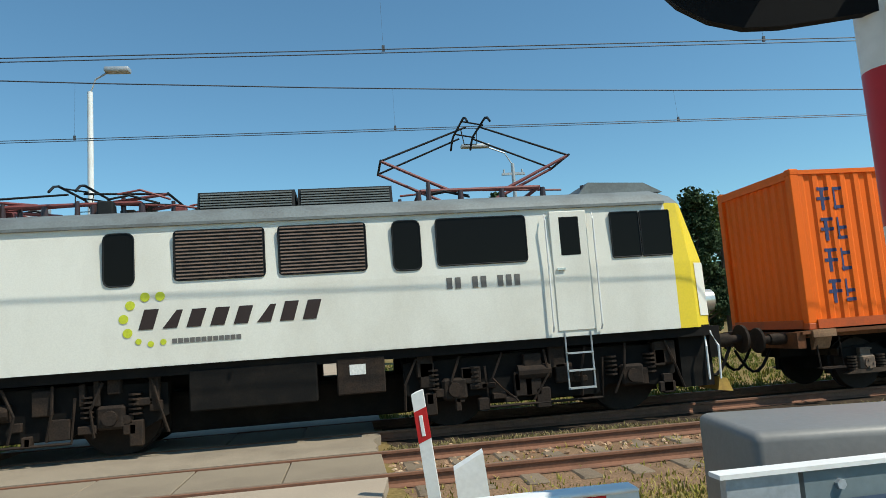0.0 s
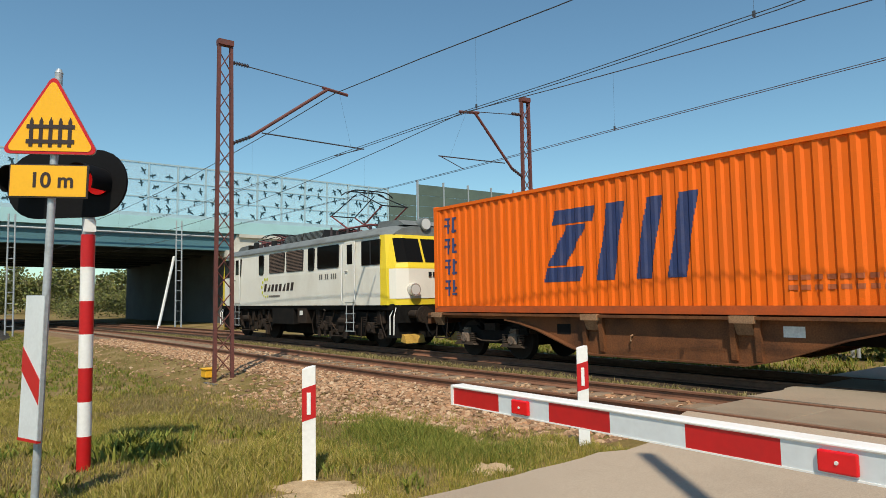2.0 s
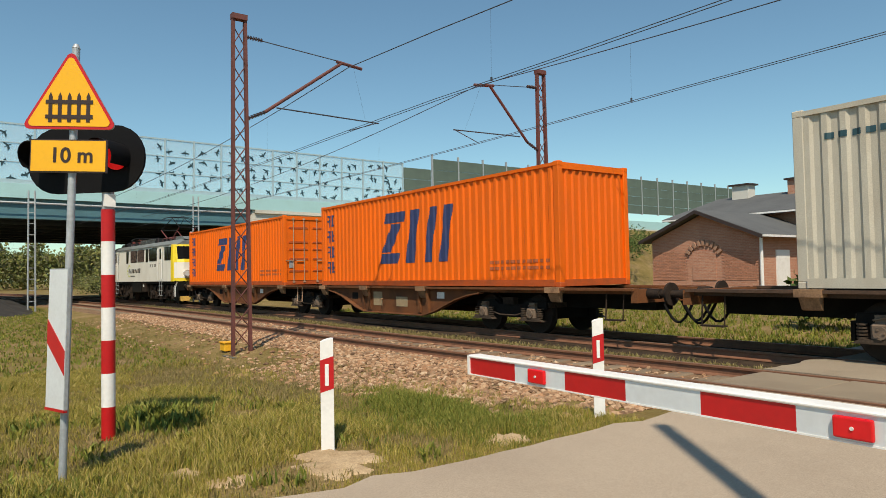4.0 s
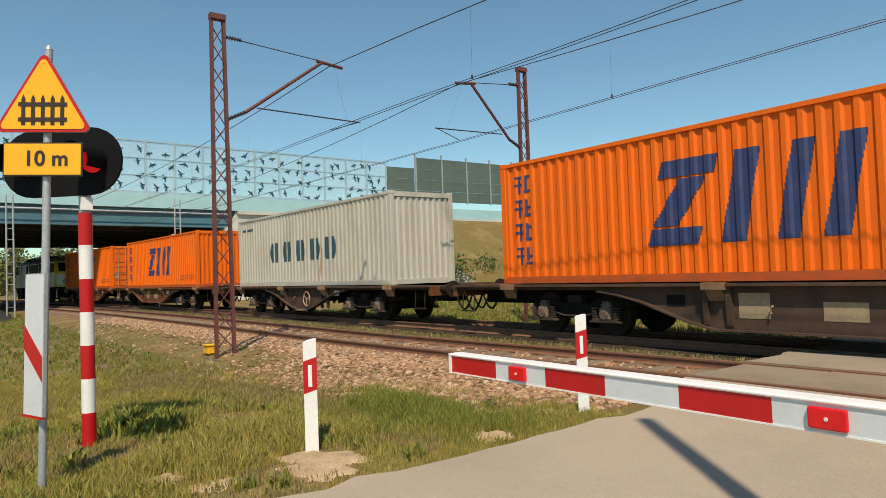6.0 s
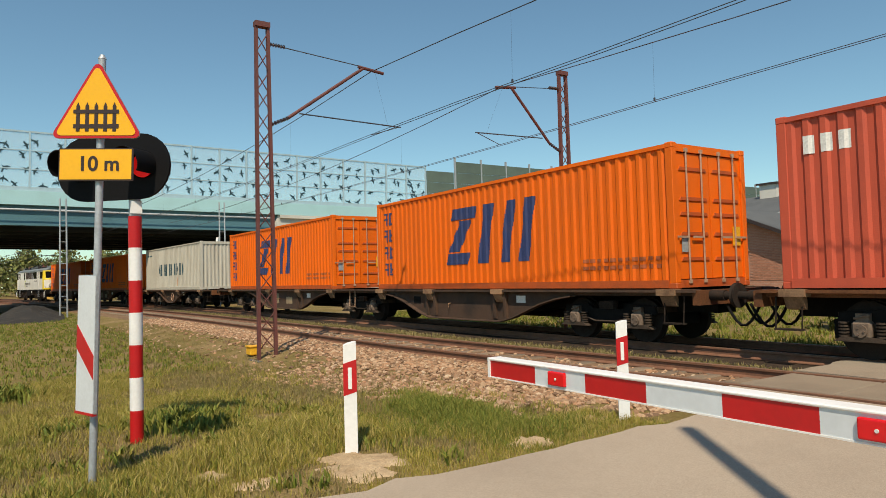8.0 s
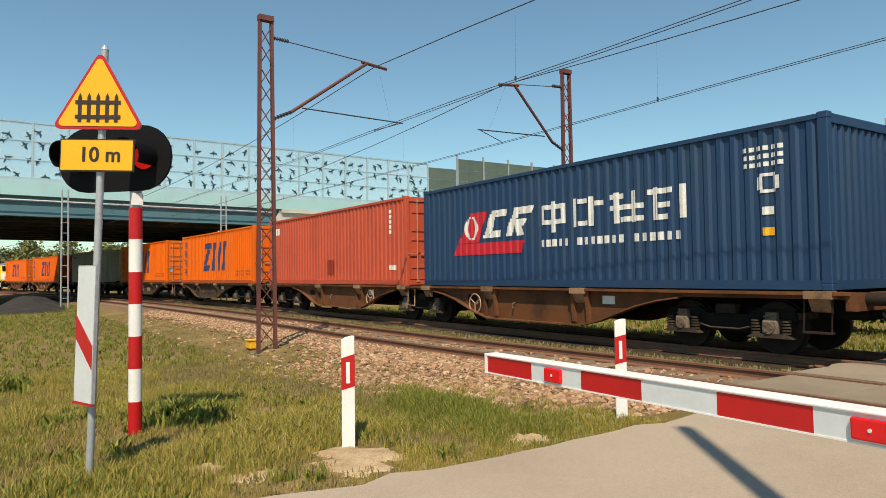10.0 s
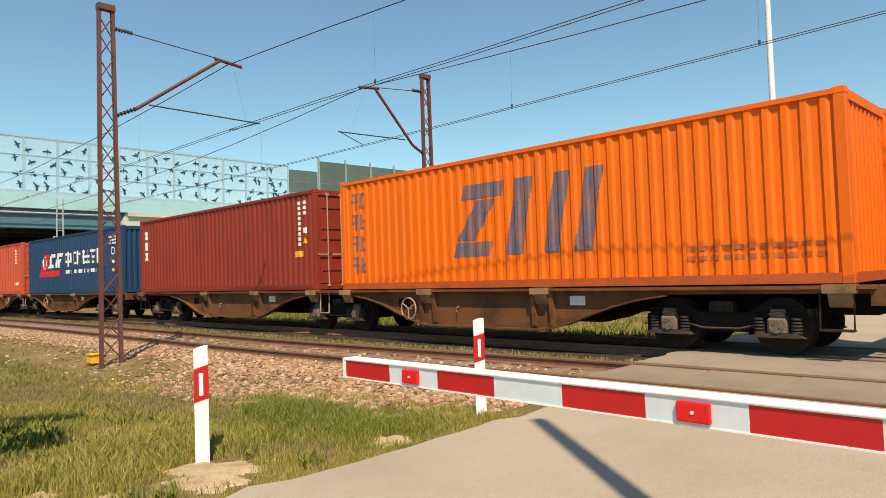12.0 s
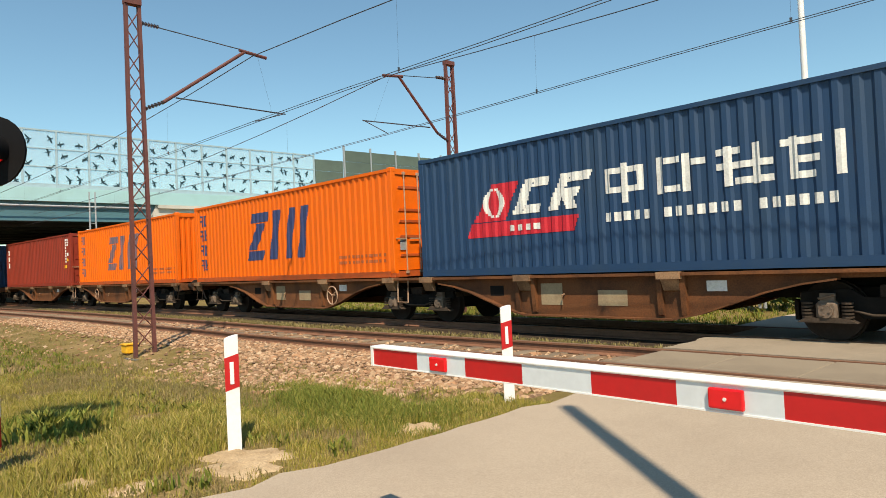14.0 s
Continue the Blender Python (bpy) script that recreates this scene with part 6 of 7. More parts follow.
def barrier_machine():
    m = thing("barrier_machine", "grey steel barrier drive housing with bolted arm bracket", "barrier drive", pose(2.6, 3.45, 0))
    bm, case = bmesh.new(), bmesh.new()
    bm_rbox(case, -0.46, 0.9, -0.38, 0.42, -0.05, 1.0, 0.05, 3)
    bm_merge(bm, case, pose(0.01, -0.03, 0, 0, 0, -10))
    part("housing", bm, CAMERA_BOX, m, "grey rounded housing", True)
    part("arm_plate", one((bm_box, -0.74, 1.0, -1.0, -0.965, 0.58, 0.975)), HOUSING_TEAL, m, "blue-grey steel plate")
    part("plate_edge", one((bm_box, -1.08, 1.0, -1.02, -0.94, 0.98, 0.997)), WHITE, m)
    part("bracket", one((bm_box, -1.05, -0.76, -1.0, -0.96, 0.82, 0.975)), GALV, m)
    part("bracket_leg", one((bm_prism, [(-1.1, 0.5), (-1.04, 0.5), (-0.8, 0.82), (-0.86, 0.82)], "y", -1.0, -0.97)), GALV, m)
    for x in (-0.6, -0.2, 0.2, 0.6):
        part("bolt", one((bm_cyl, (x, -1.0, 0.92), (x, -1.018, 0.92), 0.02, None, 6)), GALV, m)
    # plain dark blue block added in front of the arm plate
    part("blue_block", one((bm_box, -1.5, -0.2, -1.2, -1.02, 0.3, 0.87)), NAVY, m, "dark blue block")
    part("shaft", one((bm_cyl, (0.15, -1.05, 0.7), (0.15, -0.3, 0.7), 0.06, None, 14)), GALV, m)
    part("foot", one((bm_box, -0.6, 0.85, -0.55, 0.5, -0.3, -0.04)), CONCRETE, m)


barrier_machine()


def guide_post(x, y, rz, tilt, label, z=None):
    z = ground_z(x, y) if z is None else z
    p = thing("guide_post", label, "guide post", pose(x, y, z, tilt, 0, rz), "guide posts at the crossing")
    bm = bmesh.new()
    pts = [(-0.06, -0.05), (0.06, -0.05), (0.06, 0.0), (0.03, 0.05), (-0.03, 0.05), (-0.06, 0.0)]
    lo = [bm.verts.new((a, b, -0.2)) for a, b in pts]
    hi = [bm.verts.new((a, b, 1.055 + 0.25 * a + 0.1 * b)) for a, b in pts]
    bm.faces.new(lo)
    bm.faces.new(hi[::-1])
    for k in range(6):
        bm.faces.new((lo[k], hi[k], hi[(k + 1) % 6], lo[(k + 1) % 6]))
    part("shaft", bm, WHITE, p, "white plastic shaft")
    band = [(a * 1.035, b * 1.035) for a, b in pts]
    bm = bmesh.new()
    rings = [[bm.verts.new((a, b, zc + 0.3 * a)) for a, b in band] for zc in (0.585, 0.885)]
    bm.faces.new(rings[0])
    bm.faces.new(rings[1][::-1])
    for k in range(6):
        bm.faces.new((rings[0][k], rings[1][k], rings[1][(k + 1) % 6], rings[0][(k + 1) % 6]))
    part("red_band", bm, RED, p, "slanting red band")
    part("reflector", one((bm_rbox, -0.018, 0.018, -0.058, -0.05, 0.63, 0.83, 0.003, 1)), WHITE, p, "white upright reflector")
    return p


guide_post(-5.88, 2.79, 62, 0, "white plastic guide post with red band beside sandy heap", -0.155)
guide_post(-5.26, 5.82, 48, 0, "white plastic guide post with red band at the asphalt edge", -0.11)
guide_post(0.98, 6.8, -14, 0, "white guide post with red band, leaning slightly", -0.05).rotation_euler.y += radians(-6)


def marker_stub():
    p = thing("marker_post", "stout white marker post with slanted top and red wedge", "marker post", pose(1.15, 5.35, -0.14, 0, -5, -8))
    bm = bmesh.new()
    bm_prism(bm, [(-0.12, 0), (0.12, 0), (0.12, 0.78), (-0.12, 0.68)], "y", -0.09, 0.09)
    part("shaft", bm, WHITE, p)
    part("red_wedge", one((bm_prism, [(-0.122, 0.05), (0.122, 0.05), (0.122, 0.45), (-0.1, 0.38), (-0.122, 0.36)], "y", -0.093, -0.088)), RED, p, "red wedge")


marker_stub()


def warning_signal(x, y, z, face, label, lit, edges, high):
    """Crossing signal: banded post, black pill-shaped backboard, two hooded red lamps."""
    s = thing("crossing_signal", label, "signal", pose(x, y, z), "crossing signals")
    for k, (a, b) in enumerate(zip(edges, edges[1:])):
        part("band", one((bm_cyl, (0, 0, a), (0, 0, b), 0.068, None, 20)), RED if k % 2 == 0 else WHITE, s, "red band" if k % 2 == 0 else "white band", True)
    part("pole", one((bm_cyl, (0, 0, edges[-1]), (0, 0, high + 0.09), 0.06, None, 16)), GALV, s, "bare steel pole top", True)
    head = thing("lamp_head", "", "", pose(-0.09, -0.11, high, 0, 0, face) if x < 0 else pose(0, 0, high, 0, 0, face))
    head.parent = s
    for key in list(head.keys()):
        del head[key]
    back = 0.4 if x < 0 else 0.26
    pts = [(0.26 + 0.35 * math.cos(radians(a)), 0.35 * math.sin(radians(a))) for a in range(-90, 91, 15)] + [(-back + 0.35 * math.cos(radians(a)), 0.35 * math.sin(radians(a))) for a in range(90, 271, 15)]
    bm = bmesh.new()
    bm_prism(bm, pts, "y", -0.06, -0.03)
    part("backboard", bm, BLACK, head, "matt black rounded backboard")
    for c in (-back - 0.04, 0.3):
        bm = bmesh.new()
        bm_cyl(bm, (c, -0.06, 0), (c, 0.1, 0), 0.15, 0.13, 20)
        part("lamp_case", bm, BLACK, head, "black lamp case", True)
        hood = bmesh.new()
        n = 18
        lo = []
        for k in range(n + 1):
            a = radians(-40 + 260 * k / n)
            d = 0.42 - 0.1 * (1 - math.sin(a)) * 0.5
            lo.append([hood.verts.new((c + r * math.cos(a), yy, r * math.sin(a))) for r, yy in ((0.155, -0.06), (0.155, -d), (0.145, -d), (0.145, -0.06))])
        for p, q in zip(lo, lo[1:]):
            for j in range(3):
                hood.faces.new((p[j], p[j + 1], q[j + 1], q[j]))
        part("hood", hood, BLACK, head, "black lamp hood", True)
        part("lens", one((bm_disc, (c, -0.075, 0), (0, 1, 0), 0.125, 0.02, 24)), RED_LENS if c == lit else RED_UNLIT, head, "lit red lens" if c == lit else "red lens")
    part("tag_plate", one((bm_box, 0.07, 0.077, -0.06, 0.06, -0.5, -0.37) if x < 0 else (bm_box, -0.06, 0.06, -0.075, -0.068, -0.46, -0.34)), WHITE, s, "small white tag").location = (0.0, 0.0, high)
    part("bracket", one((bm_box, -0.08, 0.08, -0.05, 0.08, high - 0.06, high + 0.06)), BLACK, s)
    part("foot", one((bm_cyl, (0, 0, -0.1), (0, 0, 0.03), 0.13, None, 16)), RED, s)
    return s


warning_signal(-7.88, 1.262, -0.2, 45, "red and white banded crossing signal post with lit red lamp", 0.3, [-0.2, 0.38, 0.726, 1.068, 1.41, 1.75, 2.1, 2.436], 2.962)
warning_signal(1.64, 1.56, -0.1, -22, "red and white banded crossing signal beside the barrier drive", 0.3, [-0.2, -0.13, 0.27, 0.67, 1.07, 1.47, 1.87, 2.27, 2.45], 2.76)


def lamp_column():
    p = thing("lamp_column", "tall grey street lamp column beside the crossing", "street lamp", pose(1.53, 1.06, -0.1))
    part("column", one((bm_cyl, (0, 0, 0), (0, 0, 10.05), 0.105, 0.085, 16)), GALV, p, "", True)
    part("base_plate", one((bm_box, -0.2, 0.2, -0.2, 0.2, 0, 0.04)), GALV, p)


lamp_column()


def sign_pole():
    p = thing("warning_sign", "yellow barrier-crossing warning triangle over a small distance plate on galvanised pole", "road sign", pose(-6.357, 0.667, -0.137, -1.6) @ Matrix.Scale(0.88, 4))
    part("pole", one((bm_cyl, (0, 0, -0.2), (0.02, 0, 4.05), 0.035, None, 14)), GALV, p, "galvanised pole", True)
    part("pole_cap", one((bm_cyl, (0.02, 0, 4.05), (0.02, 0, 4.09), 0.038, 0.02, 14)), GALV, p)
    turn = 57
    def panel(name, pts, d0, d1, mat, label="", parent=None, m=None):
        bm = bmesh.new()
        b = bmesh.new()
        bm_prism(b, pts, "y", d0, d1)
        bm_merge(bm, b, pose(0, 0, 0, 0, 0, turn))
        return part(name, bm, mat, parent or p, label)
    def tri(side, zc, r):
        h = side * math.sqrt(3) / 2
        corners = [(-side / 2, zc - h / 3), (side / 2, zc - h / 3), (0, zc + 2 * h / 3)]
        out = []
        for k, (cx, cz) in enumerate(corners):
            d = math.atan2(zc - cz, -cx)
            ox, oz = cx + 2 * r * math.cos(d), cz + 2 * r * math.sin(d)
            a0 = (210, 330, 90)[k]
            out += [(ox + r * math.cos(radians(a0 + a)), oz + r * math.sin(radians(a0 + a))) for a in (-60, -30, 0, 30, 60)]
        return out
    zc = 3.52
    back = panel("triangle", tri(0.88, zc, 0.045), -0.075, -0.055, GALV, "galvanised sign back")
    panel("red_border", tri(0.88, zc, 0.045), -0.08, -0.0755, RED, "red border", back)
    panel("yellow_face", tri(0.79, zc, 0.035), -0.085, -0.0805, SIGN_YELLOW, "yellow face", back)
    for k in range(5):
        x = -0.172 + 0.086 * k
        panel("fence_pale", [(x - 0.017, zc - 0.19), (x + 0.017, zc - 0.19), (x + 0.017, zc + 0.05), (x, zc + 0.09), (x - 0.017, zc + 0.05)], -0.09, -0.0855, SIGN_BLACK, "black fence symbol", back)
    for z in (zc - 0.14, zc - 0.0):
        panel("fence_rail", [(-0.215, z - 0.018), (0.215, z - 0.018), (0.215, z + 0.018), (-0.215, z + 0.018)], -0.0915, -0.0902, SIGN_BLACK, "black fence symbol", back)
    z0, z1 = 2.86, 3.17
    plate = panel("distance_plate", [(-0.35, z0), (0.35, z0), (0.35, z1), (-0.35, z1)], -0.075, -0.055, SIGN_BLACK, "yellow distance plate reading 10 m")
    panel("plate_face", [(-0.338, z0 + 0.012), (0.338, z0 + 0.012), (0.338, z1 - 0.012), (-0.338, z1 - 0.012)], -0.08, -0.0755, SIGN_YELLOW, "", plate)
    bm = bmesh.new()
    face = pose(0, 0, 0, 0, 0, turn) @ pose(0.03, -0.083, (z0 + z1) / 2, 90, 0, 0)
    text_mesh(bm, "10 m", 0.195, face)
    part("lettering", bm, SIGN_BLACK, plate, "black lettering 10 m")
    return p


SIGN = sign_pole()


def count_board():
    """The white board with one red diagonal, turned to the road, on the same pole."""
    m = pose(0, 0, 0, 0, 0, 20)
    def plate(pts, d0, d1):
        bm, b = bmesh.new(), bmesh.new()
        bm_prism(b, pts, "y", d0, d1)
        bm_merge(bm, b, m)
        return bm
    z0, z1 = 0.68, 1.97
    bd = part("count_board", plate([(-0.2, z0), (0.14, z0), (0.14, z1), (-0.2, z1)], -0.075, -0.045), GALV, SIGN, "white count-down board with red diagonal")
    part("face", plate([(-0.19, z0 + 0.01), (0.13, z0 + 0.01), (0.13, z1 - 0.01), (-0.19, z1 - 0.01)], -0.08, -0.0755), BAR_GREY, bd, "white face")
    part("diagonal", plate([(-0.19, 1.28), (0.13, 1.0), (0.13, 1.22), (-0.19, 1.5)], -0.0845, -0.0805), RED, bd, "red diagonal stripe")
    part("red_edge", plate([(-0.2, z0 - 0.015), (0.14, z0 - 0.015), (0.14, z0 + 0.008), (-0.2, z0 + 0.008)], -0.084, -0.045), RED, bd)


count_board()


# ---- overhead line ----
def lattice_mast(x, y, z, h, arm, contact, label):
    """Two rusty channels with zigzag lacing; arm: the cantilever's reach towards the track (signed)."""
    m = thing("catenary_mast", label, "catenary mast", pose(x, y, z), "catenary masts")
    w = 0.2
    s = 1 if arm > 0 else -1
    part("foundation", one((bm_box, -0.35, 0.35, -0.35, 0.35, -0.6, 0.06)), CONCRETE_DARK, m)
    for d in (-w, w):
        k0, k1 = d * 1.05, d * 0.72
        bm = bmesh.new()
        b = bm_box(bm, -0.055, 0.055, -0.035, 0.035, 0, h)
        for v in b:
            v.co.y += k0 if v.co.z < 1 else k1
        part("channel", bm, RUST_MAST, m, "rusty brown steel channel")
    n = 16
    for k in range(n):
        za, zb = h * (0.03 + 0.94 * k / n), h * (0.03 + 0.94 * (k + 1) / n)
        f = 1.05 - 0.33 * (k + 0.5) / n
        ya, yb = (-w * f, w * f) if k % 2 == 0 else (w * f, -w * f)
        part("lacing_bar", one((bm_cyl, (-0.045, ya, za), (-0.045, yb, zb), 0.014, None, 5), (bm_cyl, (0.045, yb, za), (0.045, ya, zb), 0.014, None, 5)), RUST_MAST, m)
    part("cap_plate", one((bm_box, -0.09, 0.09, -0.185, 0.185, h - 0.13, h)), RUST_MAST, m)
    yo = s * 0.18
    zt, zb = 7.22 - z, 5.32 - z
    tip = arm
    # sloping cantilever tube, stay rod, insulators
    part("cantilever_tube", one((bm_cyl, (0, yo + s * 0.45, zb + 0.22), (0, tip - s * 0.45, 7.1 - z), 0.042, None, 10), (bm_cyl, (0, tip - s * 0.6, 7.12 - z), (0, tip + s * 0.15, 7.04 - z), 0.045, None, 8)), RUST_MAST, m, "brown sloping cantilever tube")
    part("stay_rod", one((bm_cyl, (0, yo, zt + 0.1), (0, tip - s * 0.55, 7.14 - z), 0.014, None, 6)), WIRE, m)
    for a, b in (((0, yo, zb), (0, yo + s * 0.45, zb + 0.22)), ((0, yo, zt + 0.1), (0, yo + s * 0.4, zt + 0.085))):
        bm = bmesh.new()
        for k in range(6):
            p = Vector(a).lerp(Vector(b), (k + 0.5) / 6)
            q = Vector(a).lerp(Vector(b), (k + 0.9) / 6)
            bm_cyl(bm, p, q, 0.055, 0.04, 10)
        bm_cyl(bm, a, b, 0.02, None, 6)
        part("insulator", bm, CERAMIC, m, "brown ribbed insulator")
    reg0 = (0, yo + s * 0.75, zb + 0.36)
    part("registration_tube", one((bm_cyl, reg0, (0, contact + s * 0.9, 5.62 - z), 0.018, None, 8), (bm_cyl, (0, contact + s * 0.85, 5.62 - z), (0, contact, 5.33 - z), 0.012, None, 6)), WIRE, m, "thin registration tube")
    part("drop_wire", one((bm_cyl, (0, contact + s * 0.5, 5.62 - z), (0, tip - s * 0.1, 7.04 - z), 0.002, None, 4)), WIRE, m)
    return m


N_MAST, F_MAST = -16.0, -15.6
lattice_mast(N_MAST, 5.5, -0.42, 8.25, near_y(N_MAST) + 0.45 - 5.5, near_y(N_MAST) + 0.2 - 5.5, "rusty brown lattice catenary mast on the ballast shoulder")
lattice_mast(F_MAST, 15.1, -0.3, 8.2, far_y(F_MAST) + 0.25 - 15.1, far_y(F_MAST) + 0.2 - 15.1, "rusty brown lattice catenary mast beyond the far track")


def span(name, pts, r, label):
    bm = bmesh.new()
    bm_tube(bm, pts, r, 5)
    return part(name, bm, WIRE, LINE, label)


LINE = thing("overhead_line", "thin dark overhead contact and carrier wires with droppers", "overhead line")


def catenary(cy, mast_x, slack, lift):
    """Carrier wire sagging between supports, contact wire, droppers."""
    supports = [mast_x - 62 * 2, mast_x - 62, mast_x, mast_x + 62, mast_x + 124]
    for a, b in zip(supports, supports[1:]):
        xs = np.linspace(a, b, 17)
        def sag(x):
            f = (x - a) / (b - a)
            return 7.02 - 4 * slack * f * (1 - f)
        side = 0.2 if supports.index(a) % 2 == 0 else -0.2
        def off(x):
            f = (x - a) / (b - a)
            return side * (1 - 2 * f)
        def low(x):
            return 5.32 + lift * min(max(x + 5, 0), 16)
        for dy in (-0.06, 0.06):
            span("contact_wire", [(x, cy(x) + off(x) + dy, low(x)) for x in xs], 0.0078, "thin contact wire")
        span("carrier_wire", [(x, cy(x) + off(x) * 0.5 + 0.1, sag(x)) for x in xs], 0.012, "sagging carrier wire")
        for k in range(1, 11):
            x = a + (b - a) * k / 11
            part("dropper", one((bm_cyl, (x, cy(x) + off(x), low(x)), (x, cy(x) + off(x) * 0.5 + 0.1, sag(x)), 0.0018, None, 4), (bm_box, x - 0.02, x + 0.02, cy(x) + off(x) - 0.012, cy(x) + off(x) + 0.012, low(x), low(x) + 0.08)), WIRE, LINE)


catenary(near_y, N_MAST, 0.7, 0.014)
catenary(far_y, F_MAST, 1.08, 0.004)


def portal_mast(x, y, h, label):
    """Slim pale twin-leg mast near the bridge."""
    m = thing("catenary_mast", label, "catenary mast", pose(x, y, -0.4), "catenary masts")
    for d in (-0.2, 0.2):
        part("leg", one((bm_cyl, (0, d, 0), (0, d * 0.85, h), 0.05, None, 8)), GALV, m, "pale steel leg")
    for k in range(10):
        z = h * (k + 1) / 11
        part("rung", one((bm_cyl, (0, -0.19, z), (0, 0.19, z), 0.018, None, 6)), GALV, m)
    return m


portal_mast(-48.0, 3.75, 7.4, "pale twin-leg catenary mast before the bridge")
portal_mast(-47.0, 13.2, 7.4, "pale twin-leg catenary mast beside the abutment")
brace = thing("mast_strut", "white slanting strut leaning on a pale mast", "strut", pose(-47.0, 11.9, -0.4))
part("tube", one((bm_cyl, (0, 0, 0), (0, 1.0, 5.0), 0.09, None, 8)), WHITE, brace)

# small yellow trackside box on legs
yb = thing("trackside_box", "small yellow trackside junction box on short legs", "junction box", pose(-16.75, 5.4, -0.56))
part("case", one((bm_rbox, -0.17, 0.17, -0.13, 0.13, 0.26, 0.46, 0.02, 1)), DECAL_YELLOW, yb, "yellow case")
part("lid", one((bm_box, -0.19, 0.19, -0.15, 0.15, 0.46, 0.48)), DECAL_YELLOW, yb)
for sx in (-0.1, 0.1):
    part("leg", one((bm_cyl, (sx, 0, -0.1), (sx, 0, 0.27), 0.02, None, 6)), DARK, yb)


# ---- beyond the railway ----
def street_lamp(x, y, h, hx, hz, label, mat, thick=0.11):
    s = thing("street_lamp", label, "street lamp", pose(x, y, ground_z(x, y)), "street lamps")
    part("pole", one((bm_cyl, (0, 0, -0.2), (0, 0, h), thick, thick * 0.7, 12)), mat, s, "", True)
    part("arm", one((bm_tube, [(0, 0, h - 0.05), (hx * 0.15, 0, h + (hz - h) * 0.6), (hx * 0.55, 0, hz)], 0.028, 6)), GALV, s)
    bm = bmesh.new()
    bm_rbox(bm, hx * 0.5 - 0.1, hx + 0.1, -0.16, 0.16, hz - 0.06, hz + 0.1, 0.05, 2) if hx > 0 else bm_rbox(bm, hx - 0.1, hx * 0.5 + 0.1, -0.16, 0.16, hz - 0.06, hz + 0.1, 0.05, 2)
    part("lamp_head", bm, GALV, s, "grey lamp head", True)
    return s


street_lamp(-7.0, 20.9, 9.5, 1.05, 10.15, "white concrete street lamp pole with a bent arm", WHITE)
lp = street_lamp(7.65, 28.0, 8.6, -2.1, 9.4, "dark timber street lamp pole with a long arm", GALV)
part("crossarm", one((bm_box, -0.5, 0.5, -0.05, 0.05, 8.1, 8.2), (bm_cyl, (-0.4, 0, 8.2), (-0.4, 0, 8.35), 0.04, None, 8), (bm_cyl, (0.4, 0, 8.2), (0.4, 0, 8.35), 0.04, None, 8)), GALV, lp)


def camera_mast():
    m = thing("surveillance_mast", "slim galvanised twin-tube mast carrying monitoring boxes", "mast", pose(-7.35, 18.0, -0.1))
    for d in (-0.07, 0.07):
        part("tube", one((bm_cyl, (d, 0, 0), (d, 0, 5.4 if d < 0 else 4.6), 0.045, None, 10)), GALV, m)
    for k in range(9):
        part("rung", one((bm_cyl, (-0.07, 0, 0.7 + 0.45 * k), (0.07, 0, 0.7 + 0.45 * k), 0.015, None, 6)), GALV, m)
    part("box", one((bm_rbox, -0.28, 0.16, -0.16, 0.12, 4.95, 5.22, 0.03, 1)), BAR_GREY, m, "white monitoring box")
    part("box", one((bm_rbox, 0.02, 0.4, -0.2, 0.08, 5.2, 5.42, 0.03, 1)), GALV, m)
    part("bracket", one((bm_box, -0.3, 0.5, -0.03, 0.03, 4.8, 4.88), (bm_cyl, (0.45, 0, 4.35), (0.45, 0, 4.85), 0.02, None, 6)), GALV, m)


camera_mast()


def concrete_fence(x0, x1, y, h):
    f = thing("concrete_fence", "pale precast concrete panel fence beside the station", "fence")
    n = int((x1 - x0) / 2.0)
    for k in range(n):
        for j in range(5):
            part("panel", one((bm_rbox, x0 + 2.0 * k + 0.06, x0 + 2.0 * (k + 1) - 0.06, y - 0.03, y + 0.03, -0.1 + h / 5 * j, -0.1 + h / 5 * (j + 1) - 0.008, 0.012, 1)), PALE_WALL, f)
    for k in range(n + 1):
        part("post", one((bm_box, x0 + 2.0 * k - 0.07, x0 + 2.0 * k + 0.07, y - 0.07, y + 0.07, -0.2, h)), PALE_WALL, f)


concrete_fence(-10.4, -6.4, 26.0, 2.65)


def brick_pieces(owner, x0, x1, y, z0, z1, skip, limit):
    """Courses of facing bricks on a wall in the x direction, a few millimetres proud."""
    bm = bmesh.new()
    bm_box(bm, 0.006, 0.244, -0.016, 0.0, 0.006, 0.069)
    first = None
    n = 0
    z, row = z0, 0
    while z < z1 - 0.07 and n < limit:
        x = x0 + (0.125 if row % 2 else 0.0)
        while x < x1 - 0.25 and n < limit:
            if not skip(x + 0.125, z + 0.035):
                if first is None:
                    first = part("brick", bm, BRICK_A, owner)
                    first.matrix_basis = pose(x, y, z)
                else:
                    again("brick", first.data, owner, pose(x, y, z))
                n += 1
            x += 0.25
        z += 0.075
        row += 1


